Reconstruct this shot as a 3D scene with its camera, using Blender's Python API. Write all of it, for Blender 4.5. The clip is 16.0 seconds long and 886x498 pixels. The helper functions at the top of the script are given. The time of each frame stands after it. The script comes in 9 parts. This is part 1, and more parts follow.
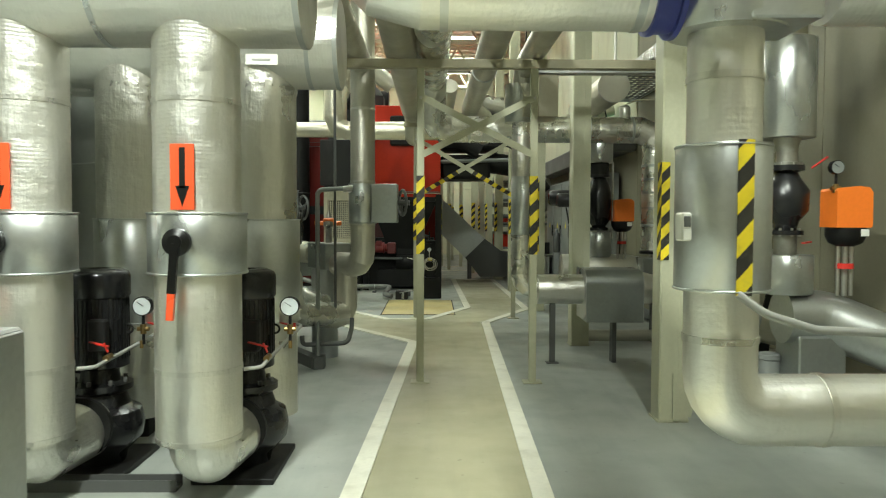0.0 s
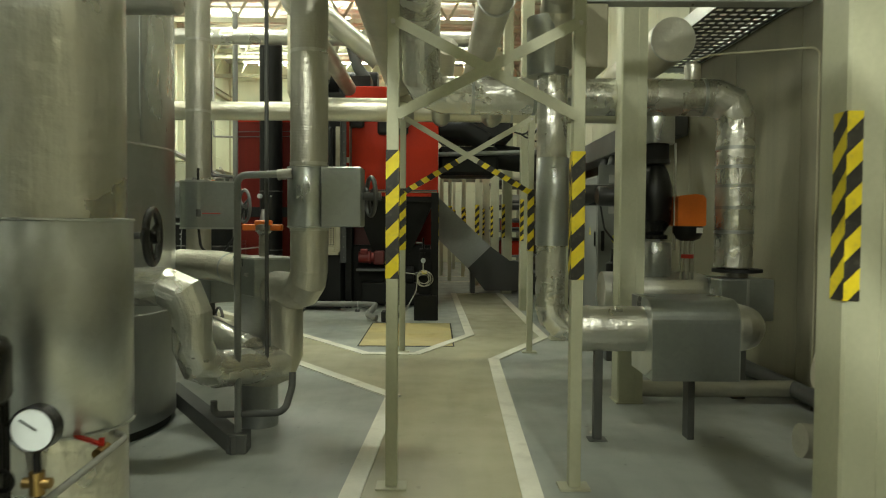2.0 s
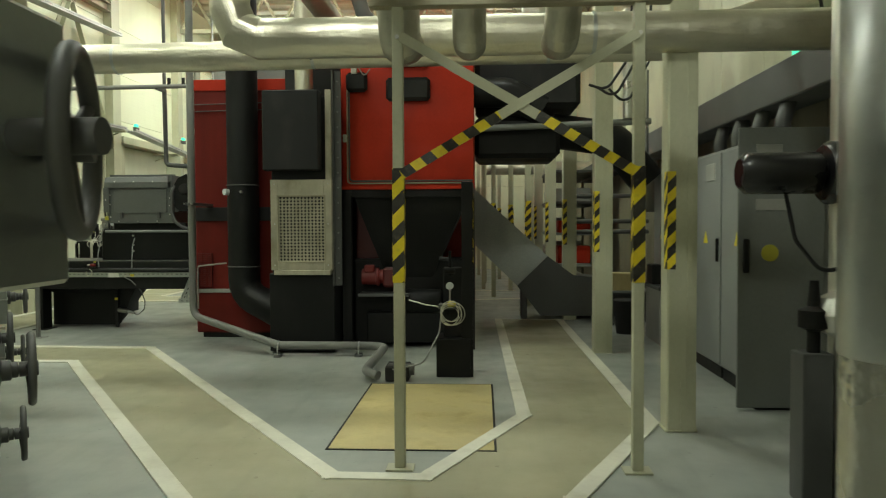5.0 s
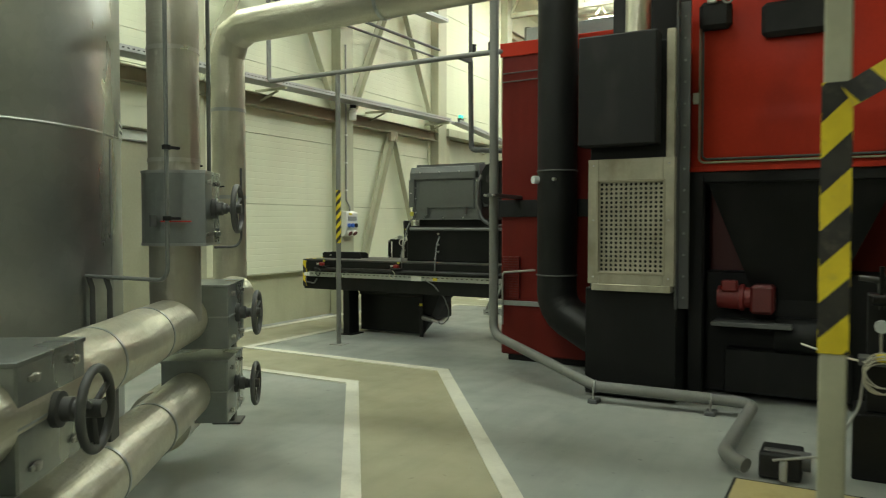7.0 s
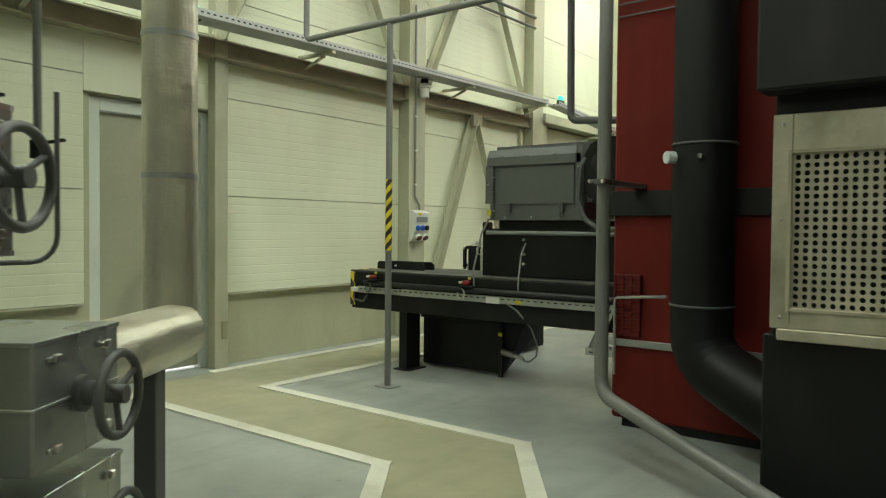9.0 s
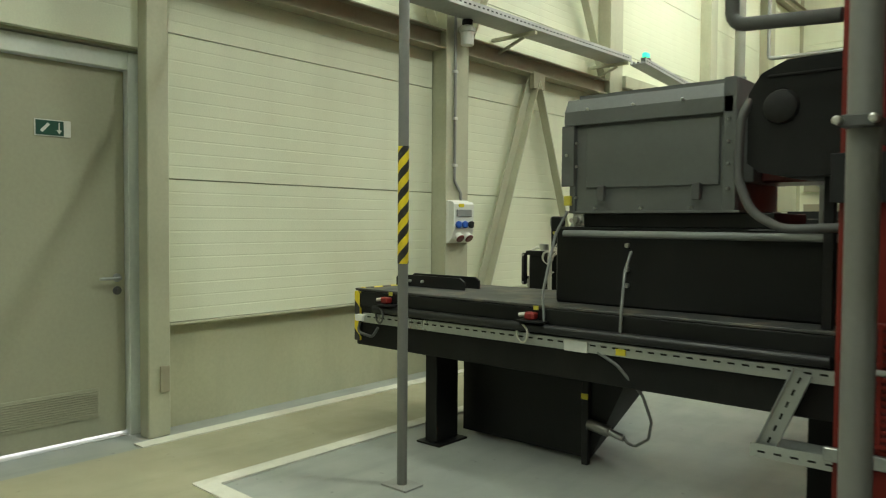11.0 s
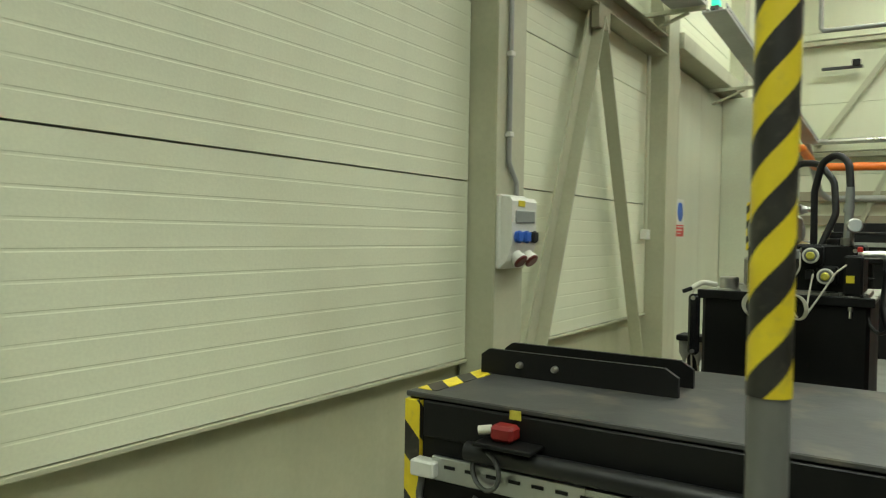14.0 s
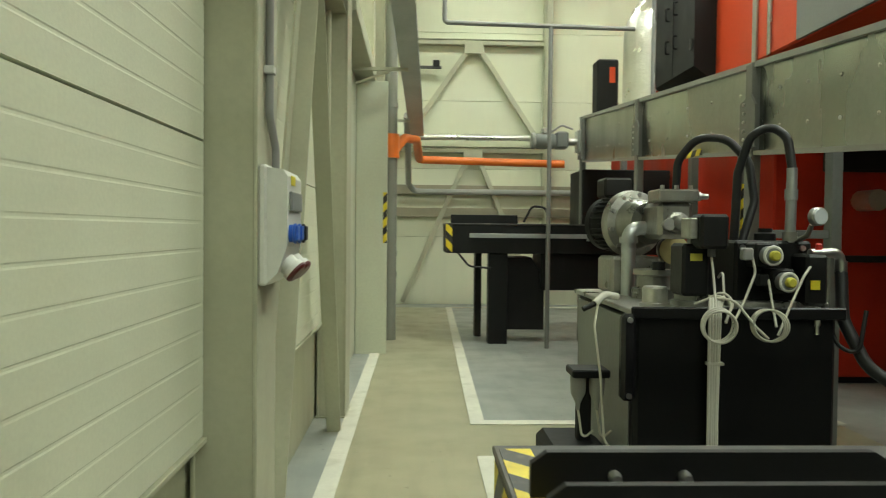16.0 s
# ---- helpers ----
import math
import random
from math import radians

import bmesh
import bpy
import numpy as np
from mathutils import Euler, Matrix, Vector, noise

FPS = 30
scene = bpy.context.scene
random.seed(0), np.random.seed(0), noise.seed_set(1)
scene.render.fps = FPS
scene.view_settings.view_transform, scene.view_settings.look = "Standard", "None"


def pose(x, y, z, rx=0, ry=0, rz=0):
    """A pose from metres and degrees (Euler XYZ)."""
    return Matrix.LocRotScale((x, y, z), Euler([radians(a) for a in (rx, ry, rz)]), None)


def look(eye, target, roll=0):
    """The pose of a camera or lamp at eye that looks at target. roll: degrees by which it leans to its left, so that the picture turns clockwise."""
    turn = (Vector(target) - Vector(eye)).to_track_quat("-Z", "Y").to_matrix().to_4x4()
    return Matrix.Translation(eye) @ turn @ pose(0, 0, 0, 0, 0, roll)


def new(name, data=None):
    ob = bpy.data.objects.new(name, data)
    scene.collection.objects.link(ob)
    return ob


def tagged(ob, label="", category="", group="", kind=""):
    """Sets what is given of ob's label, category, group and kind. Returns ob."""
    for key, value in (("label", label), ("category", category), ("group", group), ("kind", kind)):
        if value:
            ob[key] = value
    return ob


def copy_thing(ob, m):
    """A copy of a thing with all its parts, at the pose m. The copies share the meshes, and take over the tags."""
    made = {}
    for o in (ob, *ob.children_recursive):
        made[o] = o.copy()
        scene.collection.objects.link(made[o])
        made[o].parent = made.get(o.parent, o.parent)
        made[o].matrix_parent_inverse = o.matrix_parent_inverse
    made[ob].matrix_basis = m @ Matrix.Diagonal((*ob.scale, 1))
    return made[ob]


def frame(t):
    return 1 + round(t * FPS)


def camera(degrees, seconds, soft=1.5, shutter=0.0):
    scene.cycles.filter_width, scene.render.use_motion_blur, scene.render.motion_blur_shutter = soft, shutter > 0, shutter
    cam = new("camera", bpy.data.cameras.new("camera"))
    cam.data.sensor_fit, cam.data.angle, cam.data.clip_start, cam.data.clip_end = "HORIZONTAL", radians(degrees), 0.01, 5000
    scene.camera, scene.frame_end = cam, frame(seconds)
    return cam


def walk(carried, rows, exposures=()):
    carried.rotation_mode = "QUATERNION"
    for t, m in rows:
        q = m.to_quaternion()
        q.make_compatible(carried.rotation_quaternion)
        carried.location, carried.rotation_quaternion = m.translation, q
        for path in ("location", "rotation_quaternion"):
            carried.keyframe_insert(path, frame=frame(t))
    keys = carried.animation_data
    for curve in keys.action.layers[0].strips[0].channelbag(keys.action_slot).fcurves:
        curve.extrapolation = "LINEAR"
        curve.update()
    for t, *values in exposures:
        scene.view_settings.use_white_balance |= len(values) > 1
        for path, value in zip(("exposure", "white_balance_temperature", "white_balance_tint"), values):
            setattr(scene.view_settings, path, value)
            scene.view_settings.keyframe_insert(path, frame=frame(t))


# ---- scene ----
cam = camera(61.97, 16.0, soft=1.1, shutter=0.3)
PATH = [
    (0, (0.469, -0.774, 1.293), (0.498, 1.225, 1.213), 0.2),
    (0.5, (0.49, -0.269, 1.28), (0.517, 1.729, 1.205), 0.5),
    (1, (0.51, 0.308, 1.273), (0.538, 2.307, 1.202), 0.5),
    (1.5, (0.54, 0.863, 1.286), (0.566, 2.862, 1.214), 0.3),
    (2, (0.583, 1.484, 1.282), (0.603, 3.483, 1.215), 0.4),
    (2.5, (0.589, 2.064, 1.301), (0.617, 4.063, 1.232), 0.2),
    (3, (0.626, 2.686, 1.304), (0.656, 4.685, 1.241), 0.0),
    (5.3, (0.706, 5.122, 1.353), (0.527, 7.113, 1.282), -0.4),
    (5.5, (0.702, 5.261, 1.361), (0.43, 7.242, 1.289), -0.3),
    (6, (0.624, 5.686, 1.342), (0.082, 7.61, 1.274), -0.2),
    (6.5, (0.502, 6.303, 1.35), (-0.29, 8.138, 1.276), -0.3),
    (7, (0.29, 6.942, 1.317), (-0.682, 8.688, 1.248), -0.0),
    (7.5, (0.034, 7.424, 1.295), (-1.021, 9.121, 1.228), -0.0),
    (8, (-0.2, 7.916, 1.31), (-1.317, 9.574, 1.236), -0.0),
    (8.5, (-0.404, 8.404, 1.285), (-1.573, 10.025, 1.223), 0.3),
    (11, (-2.08, 10.775, 1.308), (-3.387, 12.287, 1.236), 0.4),
    (11.8, (-2.642, 11.416, 1.299), (-4.044, 12.841, 1.234), 0.2),
    (12.5, (-3.203, 11.828, 1.314), (-4.634, 13.224, 1.249), 0.5),
    (13, (-3.633, 12.07, 1.326), (-5.034, 13.495, 1.259), 0.6),
    (13.5, (-4.026, 12.237, 1.317), (-5.331, 13.752, 1.259), 0.9),
    (14, (-4.44, 12.384, 1.302), (-5.526, 14.064, 1.259), 1.0),
    (14.5, (-4.836, 12.528, 1.29), (-5.616, 14.369, 1.251), 1.5),
    (15, (-5.206, 12.718, 1.291), (-5.651, 14.667, 1.247), 1.2),
    (15.5, (-5.477, 12.963, 1.3), (-5.657, 14.955, 1.252), 0.7),
    (16, (-5.711, 13.315, 1.303), (-5.638, 15.313, 1.254), 0.6),
]
EXPOSURES = [(0.0, 0.44, 6400, 11), (0.7, 0.36, 6450, 11), (1.6, 0.15, 6750, 10), (2.5, 0.05, 7000, 10), (3.2, 0.0, 7000, 10), (5.5, 0.0, 6600, 10), (8.0, 0.0, 6500, 10), (11.0, 0.0, 6500, 10), (13.5, -0.07, 6500, 10), (16.0, -0.04, 6500, 10)]

walk(cam, [(t, look(eye, target, roll)) for t, eye, target, roll in PATH], EXPOSURES)

# ---- light ----
world = bpy.data.worlds.new("world")
scene.world = world
world.use_nodes = True
WT = world.node_tree
sky = WT.nodes.new("ShaderNodeTexSky")
sky.sky_type, sky.sun_disc = "NISHITA", False
sky.sun_elevation, sky.sun_rotation = radians(50), radians(270)
WT.nodes["Background"].inputs["Strength"].default_value = 0.15
WT.links.new(sky.outputs["Color"], WT.nodes["Background"].inputs["Color"])

sun = bpy.data.lights.new("sun", "SUN")
sun.energy, sun.angle, sun.color = 5.0, radians(0.5), (1.0, 0.96, 0.9)
sun_ob = new("sun", sun)
sun_ob.matrix_basis = pose(-30, 12, 30, 0, -40, 0)

LAMP_COLOUR = (0.893, 1.0, 0.9)


def area_lamp(x, y, z, watts, sx=1.5, sy=0.25, colour=None):
    data = bpy.data.lights.new("tube_light", "AREA")
    data.shape, data.size, data.size_y = "RECTANGLE", sx, sy
    data.energy, data.color = watts, colour or LAMP_COLOUR
    ob = new("tube_light", data)
    ob.matrix_basis = pose(x, y, z)
    return ob


# x, y, z, power, length along x, length along y
LIGHTS = [
    (-0.7, -0.2, 4.6, 315, 0.2, 1.5),
    (1.5, 0.2, 4.6, 135, 0.2, 1.5),
    # unseen, added to lift the tanks, valve boxes and pipe cluster
    (-0.75, 6.4, 5.4, 92, 1.5, 0.2),
    (-3.4, 8.2, 6.2, 58, 1.5, 0.2),
    (-5.5, 10.4, 6.2, 80, 1.5, 0.2),
    (-4.9, 12.8, 6.2, 42, 1.5, 0.2),
    (-1.3, 15.0, 6.2, 155, 1.5, 0.2),
    (-2.2, 11.6, 6.2, 42, 1.5, 0.2),
    # unseen extra lamp, added to brighten the west wall between the rows
    (-4.9, 17.0, 6.2, 30, 1.5, 0.2),
    (0.6, 11.6, 6.2, 48, 1.5, 0.2),
    (-4.4, 20.4, 6.2, 118, 1.5, 0.2),
    (-2.2, 19.3, 6.2, 110, 1.5, 0.2),
    (0.9, 19.3, 6.2, 30, 1.5, 0.2),
    (-4.6, 24.2, 6.2, 70, 1.5, 0.2),
    (-2.0, 24.2, 6.2, 45, 1.5, 0.2),
    (1.4, 24.0, 6.2, 25, 1.5, 0.2),
]
for x, y, z, watts, sx, sy in LIGHTS:
    # tint warms the lamps south of y 8; added upward lamps lift the roof
    tint = [c * f for c, f in zip(LAMP_COLOUR, (1.03, 1.0, 0.98))] if y < 8 else None
    area_lamp(x, y, z - 0.075, watts, sx, sy, tint)
    area_lamp(x, y, z + 0.07, watts * (0.42 if y > 8 else 0.14), sx, sy, tint).matrix_basis = pose(x, y, z + 0.07, 180, 0, 0)


# ---- materials ----
def nodes_of(name):
    m = bpy.data.materials.new(name)
    m.use_nodes = True
    return m, m.node_tree, m.node_tree.nodes["Principled BSDF"]


def link(t, a, b):
    t.links.new(a, b)


def math_node(t, op, a, b=None):
    n = t.nodes.new("ShaderNodeMath")
    n.operation = op
    for i, v in enumerate((a, b)):
        if v is None:
            continue
        if isinstance(v, (int, float)):
            n.inputs[i].default_value = v
        else:
            link(t, v, n.inputs[i])
    return n.outputs[0]


def noise_node(t, coord, scale, detail=4.0, stretch=None):
    n = t.nodes.new("ShaderNodeTexNoise")
    n.inputs["Scale"].default_value, n.inputs["Detail"].default_value = scale, detail
    if stretch:
        mp = t.nodes.new("ShaderNodeMapping")
        mp.inputs["Scale"].default_value = stretch
        link(t, coord, mp.inputs["Vector"])
        coord = mp.outputs[0]
    link(t, coord, n.inputs["Vector"])
    return n.outputs["Fac"]


def remap(t, v, a, b, c=0.3, d=0.7):
    n = t.nodes.new("ShaderNodeMapRange")
    for key, val in (("From Min", c), ("From Max", d), ("To Min", a), ("To Max", b)):
        n.inputs[key].default_value = val
    link(t, v, n.inputs["Value"])
    return n.outputs[0]


def mix_colour(t, fac, a, b, mode="MIX"):
    n = t.nodes.new("ShaderNodeMix")
    n.data_type, n.blend_type = "RGBA", mode
    ins = [s for s in n.inputs if s.type == "RGBA"]
    fac_in = n.inputs[0]
    if isinstance(fac, (int, float)):
        fac_in.default_value = fac
    else:
        link(t, fac, fac_in)
    for s, v in zip(ins, (a, b)):
        if isinstance(v, tuple):
            s.default_value = (*v, 1)
        else:
            link(t, v, s)
    return [o for o in n.outputs if o.type == "RGBA"][0]


def shade(c, k):
    return tuple(min(1.0, v * k) for v in c)


def coord_of(t, kind="Object"):
    return t.nodes.new("ShaderNodeTexCoord").outputs[kind]


def bump_node(t, height, strength, distance, normal=None):
    n = t.nodes.new("ShaderNodeBump")
    n.inputs["Strength"].default_value, n.inputs["Distance"].default_value = strength, distance
    link(t, height, n.inputs["Height"])
    if normal is not None:
        link(t, normal, n.inputs["Normal"])
    return n.outputs[0]


def paint(name, colour, rough=0.5, metal=0.0, big=1.3, amount=0.14, fine=45.0, dirt=None, dirt_amount=0.3, bump=0.15, vary=0.0, rough_vary=0.12, gloss=0.5, streak=0.0):
    """A painted or plain surface with stains at a large and grain at a small scale."""
    m, t, b = nodes_of(name)
    c = coord_of(t)
    large, small = noise_node(t, c, big, 5), noise_node(t, c, fine, 3)
    col = mix_colour(t, remap(t, large, 0, 1), shade(colour, 1 - amount), shade(colour, 1 + amount * 0.6))
    col = mix_colour(t, remap(t, small, 0, 0.22, 0.35, 0.7), col, shade(colour, 0.72))
    if dirt:
        patch = noise_node(t, c, big * 2.3, 6, (1, 1, 0.45))
        col = mix_colour(t, remap(t, patch, 0, dirt_amount, 0.52, 0.72), col, dirt)
    if streak:
        # grime washed down the face in long runs
        run = noise_node(t, c, 1.0, 6, (5.5, 5.5, 0.35))
        col = mix_colour(t, remap(t, run, 0, streak, 0.5, 0.78), col, shade(colour, 0.5))
    if vary:
        info = t.nodes.new("ShaderNodeObjectInfo")
        col = mix_colour(t, remap(t, info.outputs["Random"], 0, vary, 0, 1), col, shade(colour, 0.7))
    link(t, col, b.inputs["Base Color"])
    link(t, remap(t, large, rough - rough_vary, min(1.0, rough + rough_vary)), b.inputs["Roughness"])
    b.inputs["Metallic"].default_value = metal
    b.inputs["Specular IOR Level"].default_value = gloss
    if bump:
        link(t, bump_node(t, small, bump, 0.004), b.inputs["Normal"])
    return m


def foil(name, colour, rough, rib=0.017, rib_strength=0.35, crumple=0.5, tone=0.15, metal=0.92):
    """Aluminium-faced insulation: ribbed, crumpled sheet wrapped round a pipe. UV: round, along (metres)."""
    m, t, b = nodes_of(name)
    uv, c = coord_of(t, "UV"), coord_of(t)
    sep = t.nodes.new("ShaderNodeSeparateXYZ")
    link(t, uv, sep.inputs[0])
    wob = noise_node(t, c, 9, 2)
    along = math_node(t, "ADD", sep.outputs[1], math_node(t, "MULTIPLY", wob, 0.02))
    ribs = math_node(t, "SINE", math_node(t, "MULTIPLY", along, 6.2832 / rib))
    round_ = math_node(t, "SINE", math_node(t, "MULTIPLY", sep.outputs[0], 6.2832 / (rib * 0.9)))
    weave = math_node(t, "ADD", ribs, math_node(t, "MULTIPLY", round_, 0.35))
    fade = remap(t, noise_node(t, c, 2.4, 2), 0.0, 1, 0.45, 0.66)
    weave = math_node(t, "MULTIPLY", weave, fade)
    n1 = bump_node(t, weave, rib_strength, 0.0009)
    # long folds run with the pipe, small dents lie anywhere
    folds = noise_node(t, uv, 1.0, 4, (11, 1.3, 1))
    dents = math_node(t, "ADD", noise_node(t, c, 7, 5), math_node(t, "MULTIPLY", folds, 1.1))
    n2 = bump_node(t, dents, crumple, 0.02, n1)
    creases = noise_node(t, c, 28, 3)
    fine = noise_node(t, c, 16, 4, (0.35, 0.35, 2.2))
    n3 = bump_node(t, math_node(t, "ADD", creases, math_node(t, "MULTIPLY", fine, 1.2)), 0.2, 0.006, n2)
    link(t, n3, b.inputs["Normal"])
    stain = noise_node(t, c, 1.6, 6)
    col = mix_colour(t, remap(t, stain, 0, 1, 0.35, 0.7), shade(colour, 1.05), shade(colour, 1 - tone))
    col = mix_colour(t, remap(t, creases, 0, 0.18, 0.55, 0.8), col, shade(colour, 0.7))
    link(t, col, b.inputs["Base Color"])
    link(t, remap(t, noise_node(t, c, 4, 5), rough - 0.08, rough + 0.14), b.inputs["Roughness"])
    b.inputs["Metallic"].default_value = metal
    return m


def sheet(name, colour, rough=0.36, metal=0.85, spangle=55.0):
    """Galvanised sheet steel with a faint spangle and smears."""
    m, t, b = nodes_of(name)
    c = coord_of(t)
    v = t.nodes.new("ShaderNodeTexVoronoi")
    v.inputs["Scale"].default_value = spangle
    link(t, c, v.inputs["Vector"])
    vs = t.nodes.new("ShaderNodeSeparateColor")
    link(t, v.outputs["Color"], vs.inputs[0])
    big = noise_node(t, c, 1.7, 6, (1, 1, 0.35))
    col = mix_colour(t, remap(t, vs.outputs[0], 0, 0.35, 0, 1), colour, shade(colour, 0.8))
    col = mix_colour(t, remap(t, big, 0, 0.55, 0.42, 0.75), col, shade(colour, 0.66))
    link(t, col, b.inputs["Base Color"])
    link(t, remap(t, big, rough - 0.07, rough + 0.16), b.inputs["Roughness"])
    b.inputs["Metallic"].default_value = metal
    link(t, bump_node(t, noise_node(t, c, 3.5, 3), 0.25, 0.02), b.inputs["Normal"])
    return m


def stripes(name, width=0.105, slope=1.0, worn=0.25, wound=False, flat_on=False, lying=False):
    """Yellow and black hazard tape, stripes climbing at 45 degrees."""
    m, t, b = nodes_of(name)
    c = coord_of(t)
    s = t.nodes.new("ShaderNodeSeparateXYZ")
    link(t, c, s.inputs[0])
    n = t.nodes.new("ShaderNodeSeparateXYZ")
    geo = t.nodes.new("ShaderNodeNewGeometry")
    link(t, geo.outputs["Normal"], n.inputs[0])
    run = math_node(t, "ADD", s.outputs[0], math_node(t, "MULTIPLY", s.outputs[1], n.outputs[0]))
    if flat_on:
        run = s.outputs[0]
    if lying:
        run = math_node(t, "ADD", s.outputs[0], s.outputs[1])
    if wound:
        u = t.nodes.new("ShaderNodeSeparateXYZ")
        link(t, coord_of(t, "UV"), u.inputs[0])
        run = u.outputs[0]
    flat = math_node(t, "MULTIPLY", run, slope)
    v = math_node(t, "DIVIDE", math_node(t, "SUBTRACT", s.outputs[2], flat), width * 2)
    f = math_node(t, "GREATER_THAN", math_node(t, "FRACT", v), 0.5)
    wear = noise_node(t, c, 14, 6)
    yellow = mix_colour(t, remap(t, wear, 0, 1), (0.7, 0.53, 0.02), (0.86, 0.68, 0.03))
    black = mix_colour(t, remap(t, wear, 0, 1), (0.016, 0.015, 0.014), (0.04, 0.037, 0.03))
    col = mix_colour(t, f, yellow, black)
    col = mix_colour(t, remap(t, noise_node(t, c, 40, 4), 0, worn, 0.55, 0.75), col, (0.2, 0.18, 0.12))
    link(t, col, b.inputs["Base Color"])
    b.inputs["Roughness"].default_value = 0.45
    return m


def glow(name, colour, strength):
    m, t, b = nodes_of(name)
    b.inputs["Base Color"].default_value = (*colour, 1)
    b.inputs["Emission Color"].default_value = (*colour, 1)
    b.inputs["Emission Strength"].default_value = strength
    return m


def floor_paint(name, colour, patch_colour, rough):
    m, t, b = nodes_of(name)
    c = coord_of(t)
    big, mid, small = noise_node(t, c, 0.55, 5), noise_node(t, c, 3.1, 6), noise_node(t, c, 60, 3)
    drag = noise_node(t, c, 2.0, 5, (4.0, 0.5, 1))
    col = mix_colour(t, remap(t, big, 0, 1, 0.3, 0.7), colour, patch_colour)
    col = mix_colour(t, remap(t, mid, 0, 0.3, 0.45, 0.75), col, shade(colour, 0.72))
    col = mix_colour(t, remap(t, drag, 0, 0.28, 0.5, 0.72), col, shade(colour, 0.62))
    speck = noise_node(t, c, 17, 2)
    col = mix_colour(t, remap(t, speck, 0, 0.55, 0.7, 0.76), col, shade(colour, 0.45))
    link(t, col, b.inputs["Base Color"])
    link(t, remap(t, mid, rough - 0.1, rough + 0.12), b.inputs["Roughness"])
    link(t, bump_node(t, small, 0.12, 0.003, bump_node(t, mid, 0.12, 0.01)), b.inputs["Normal"])
    return m


FOIL = foil("foil", (0.76, 0.75, 0.695), 0.38, rib_strength=0.22, crumple=0.42)
FOIL_SMOOTH = foil("foil_smooth", (0.7, 0.69, 0.635), 0.3, rib_strength=0.08, crumple=0.7)
FOIL_CRUMPLED = foil("foil_crumpled", (0.76, 0.75, 0.69), 0.24, rib_strength=0.06, crumple=1.0, tone=0.2)
FOIL_DULL = foil("foil_dull", (0.6, 0.58, 0.5), 0.4, rib_strength=0.2, crumple=0.45, tone=0.25)
FOIL_WARM = foil("foil_warm", (0.7, 0.67, 0.55), 0.37, rib_strength=0.12, crumple=0.6, tone=0.2, metal=0.82)
GALV = sheet("galvanised", (0.56, 0.58, 0.57), 0.29, 0.9)
TRAY = sheet("tray_zinc", (0.5, 0.51, 0.5), 0.5, 0.5)
GALV_DULL = sheet("galvanised_dull", (0.4, 0.42, 0.415), 0.42)
BOX_SHEET = sheet("box_sheet", (0.38, 0.405, 0.39), 0.28, 0.85, 40)
CHANNEL_SHEET = sheet("channel_sheet", (0.43, 0.445, 0.39), 0.25, 0.95, 40)
TANK_SHEET = sheet("tank_sheet", (0.46, 0.475, 0.46), 0.3, 0.92, 18)
STEEL_BRIGHT = sheet("bright_steel", (0.62, 0.61, 0.58), 0.3, 1.0, 120)
BARE = paint("bare_worn_steel", (0.43, 0.4, 0.3), 0.4, 0.35, amount=0.3, big=4, dirt=(0.2, 0.18, 0.1), dirt_amount=0.5)
BEIGE = paint("beige_steel_paint", (0.48, 0.48, 0.345), 0.5, dirt=(0.24, 0.21, 0.14), dirt_amount=0.35)
BEIGE_DARK = paint("beige_steel_paint_old", (0.36, 0.33, 0.23), 0.55, dirt=(0.17, 0.15, 0.1), dirt_amount=0.4)
PANEL = paint("wall_panel_paint", (0.725, 0.745, 0.565), 0.5, streak=0.1, amount=0.06, big=0.8, fine=90, dirt=(0.58, 0.575, 0.42), dirt_amount=0.3, bump=0.06)
PLINTH = paint("plinth_paint", (0.45, 0.45, 0.305), 0.65, streak=0.2, amount=0.1, big=1.1, dirt=(0.32, 0.3, 0.19), dirt_amount=0.4)
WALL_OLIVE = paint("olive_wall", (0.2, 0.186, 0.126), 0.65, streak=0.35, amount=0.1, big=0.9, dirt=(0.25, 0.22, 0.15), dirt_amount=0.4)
ROOF = paint("roof_sheet", (0.6, 0.6, 0.48), 0.6)
DOOR_PAINT = paint("door_paint", (0.375, 0.375, 0.27), 0.5, amount=0.05, big=0.9, dirt=(0.3, 0.27, 0.19), dirt_amount=0.25)
DOOR_PALE = paint("pale_door_paint", (0.57, 0.59, 0.45), 0.5, amount=0.06, big=0.9, dirt=(0.45, 0.44, 0.32), dirt_amount=0.25, streak=0.15)
FRAME_PAINT = paint("door_frame_paint", (0.66, 0.7, 0.64), 0.45)
BLACK = paint("black_paint", (0.0075, 0.0075, 0.007), 0.5, amount=0.35, dirt=(0.026, 0.025, 0.021), dirt_amount=0.3, rough_vary=0.15, gloss=0.28)
BLACK_DULL = paint("black_dull", (0.014, 0.014, 0.0135), 0.65, amount=0.3, dirt=(0.05, 0.047, 0.04), dirt_amount=0.35, gloss=0.3)
BLACK_GLOSS = paint("black_gloss", (0.012, 0.012, 0.013), 0.28, amount=0.3)
TABLE_TOP = paint("dusty_black_steel", (0.055, 0.055, 0.052), 0.5, amount=0.3, big=3.0, dirt=(0.17, 0.145, 0.1), dirt_amount=0.75)
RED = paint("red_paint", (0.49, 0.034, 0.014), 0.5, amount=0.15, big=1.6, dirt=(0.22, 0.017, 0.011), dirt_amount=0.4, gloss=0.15)
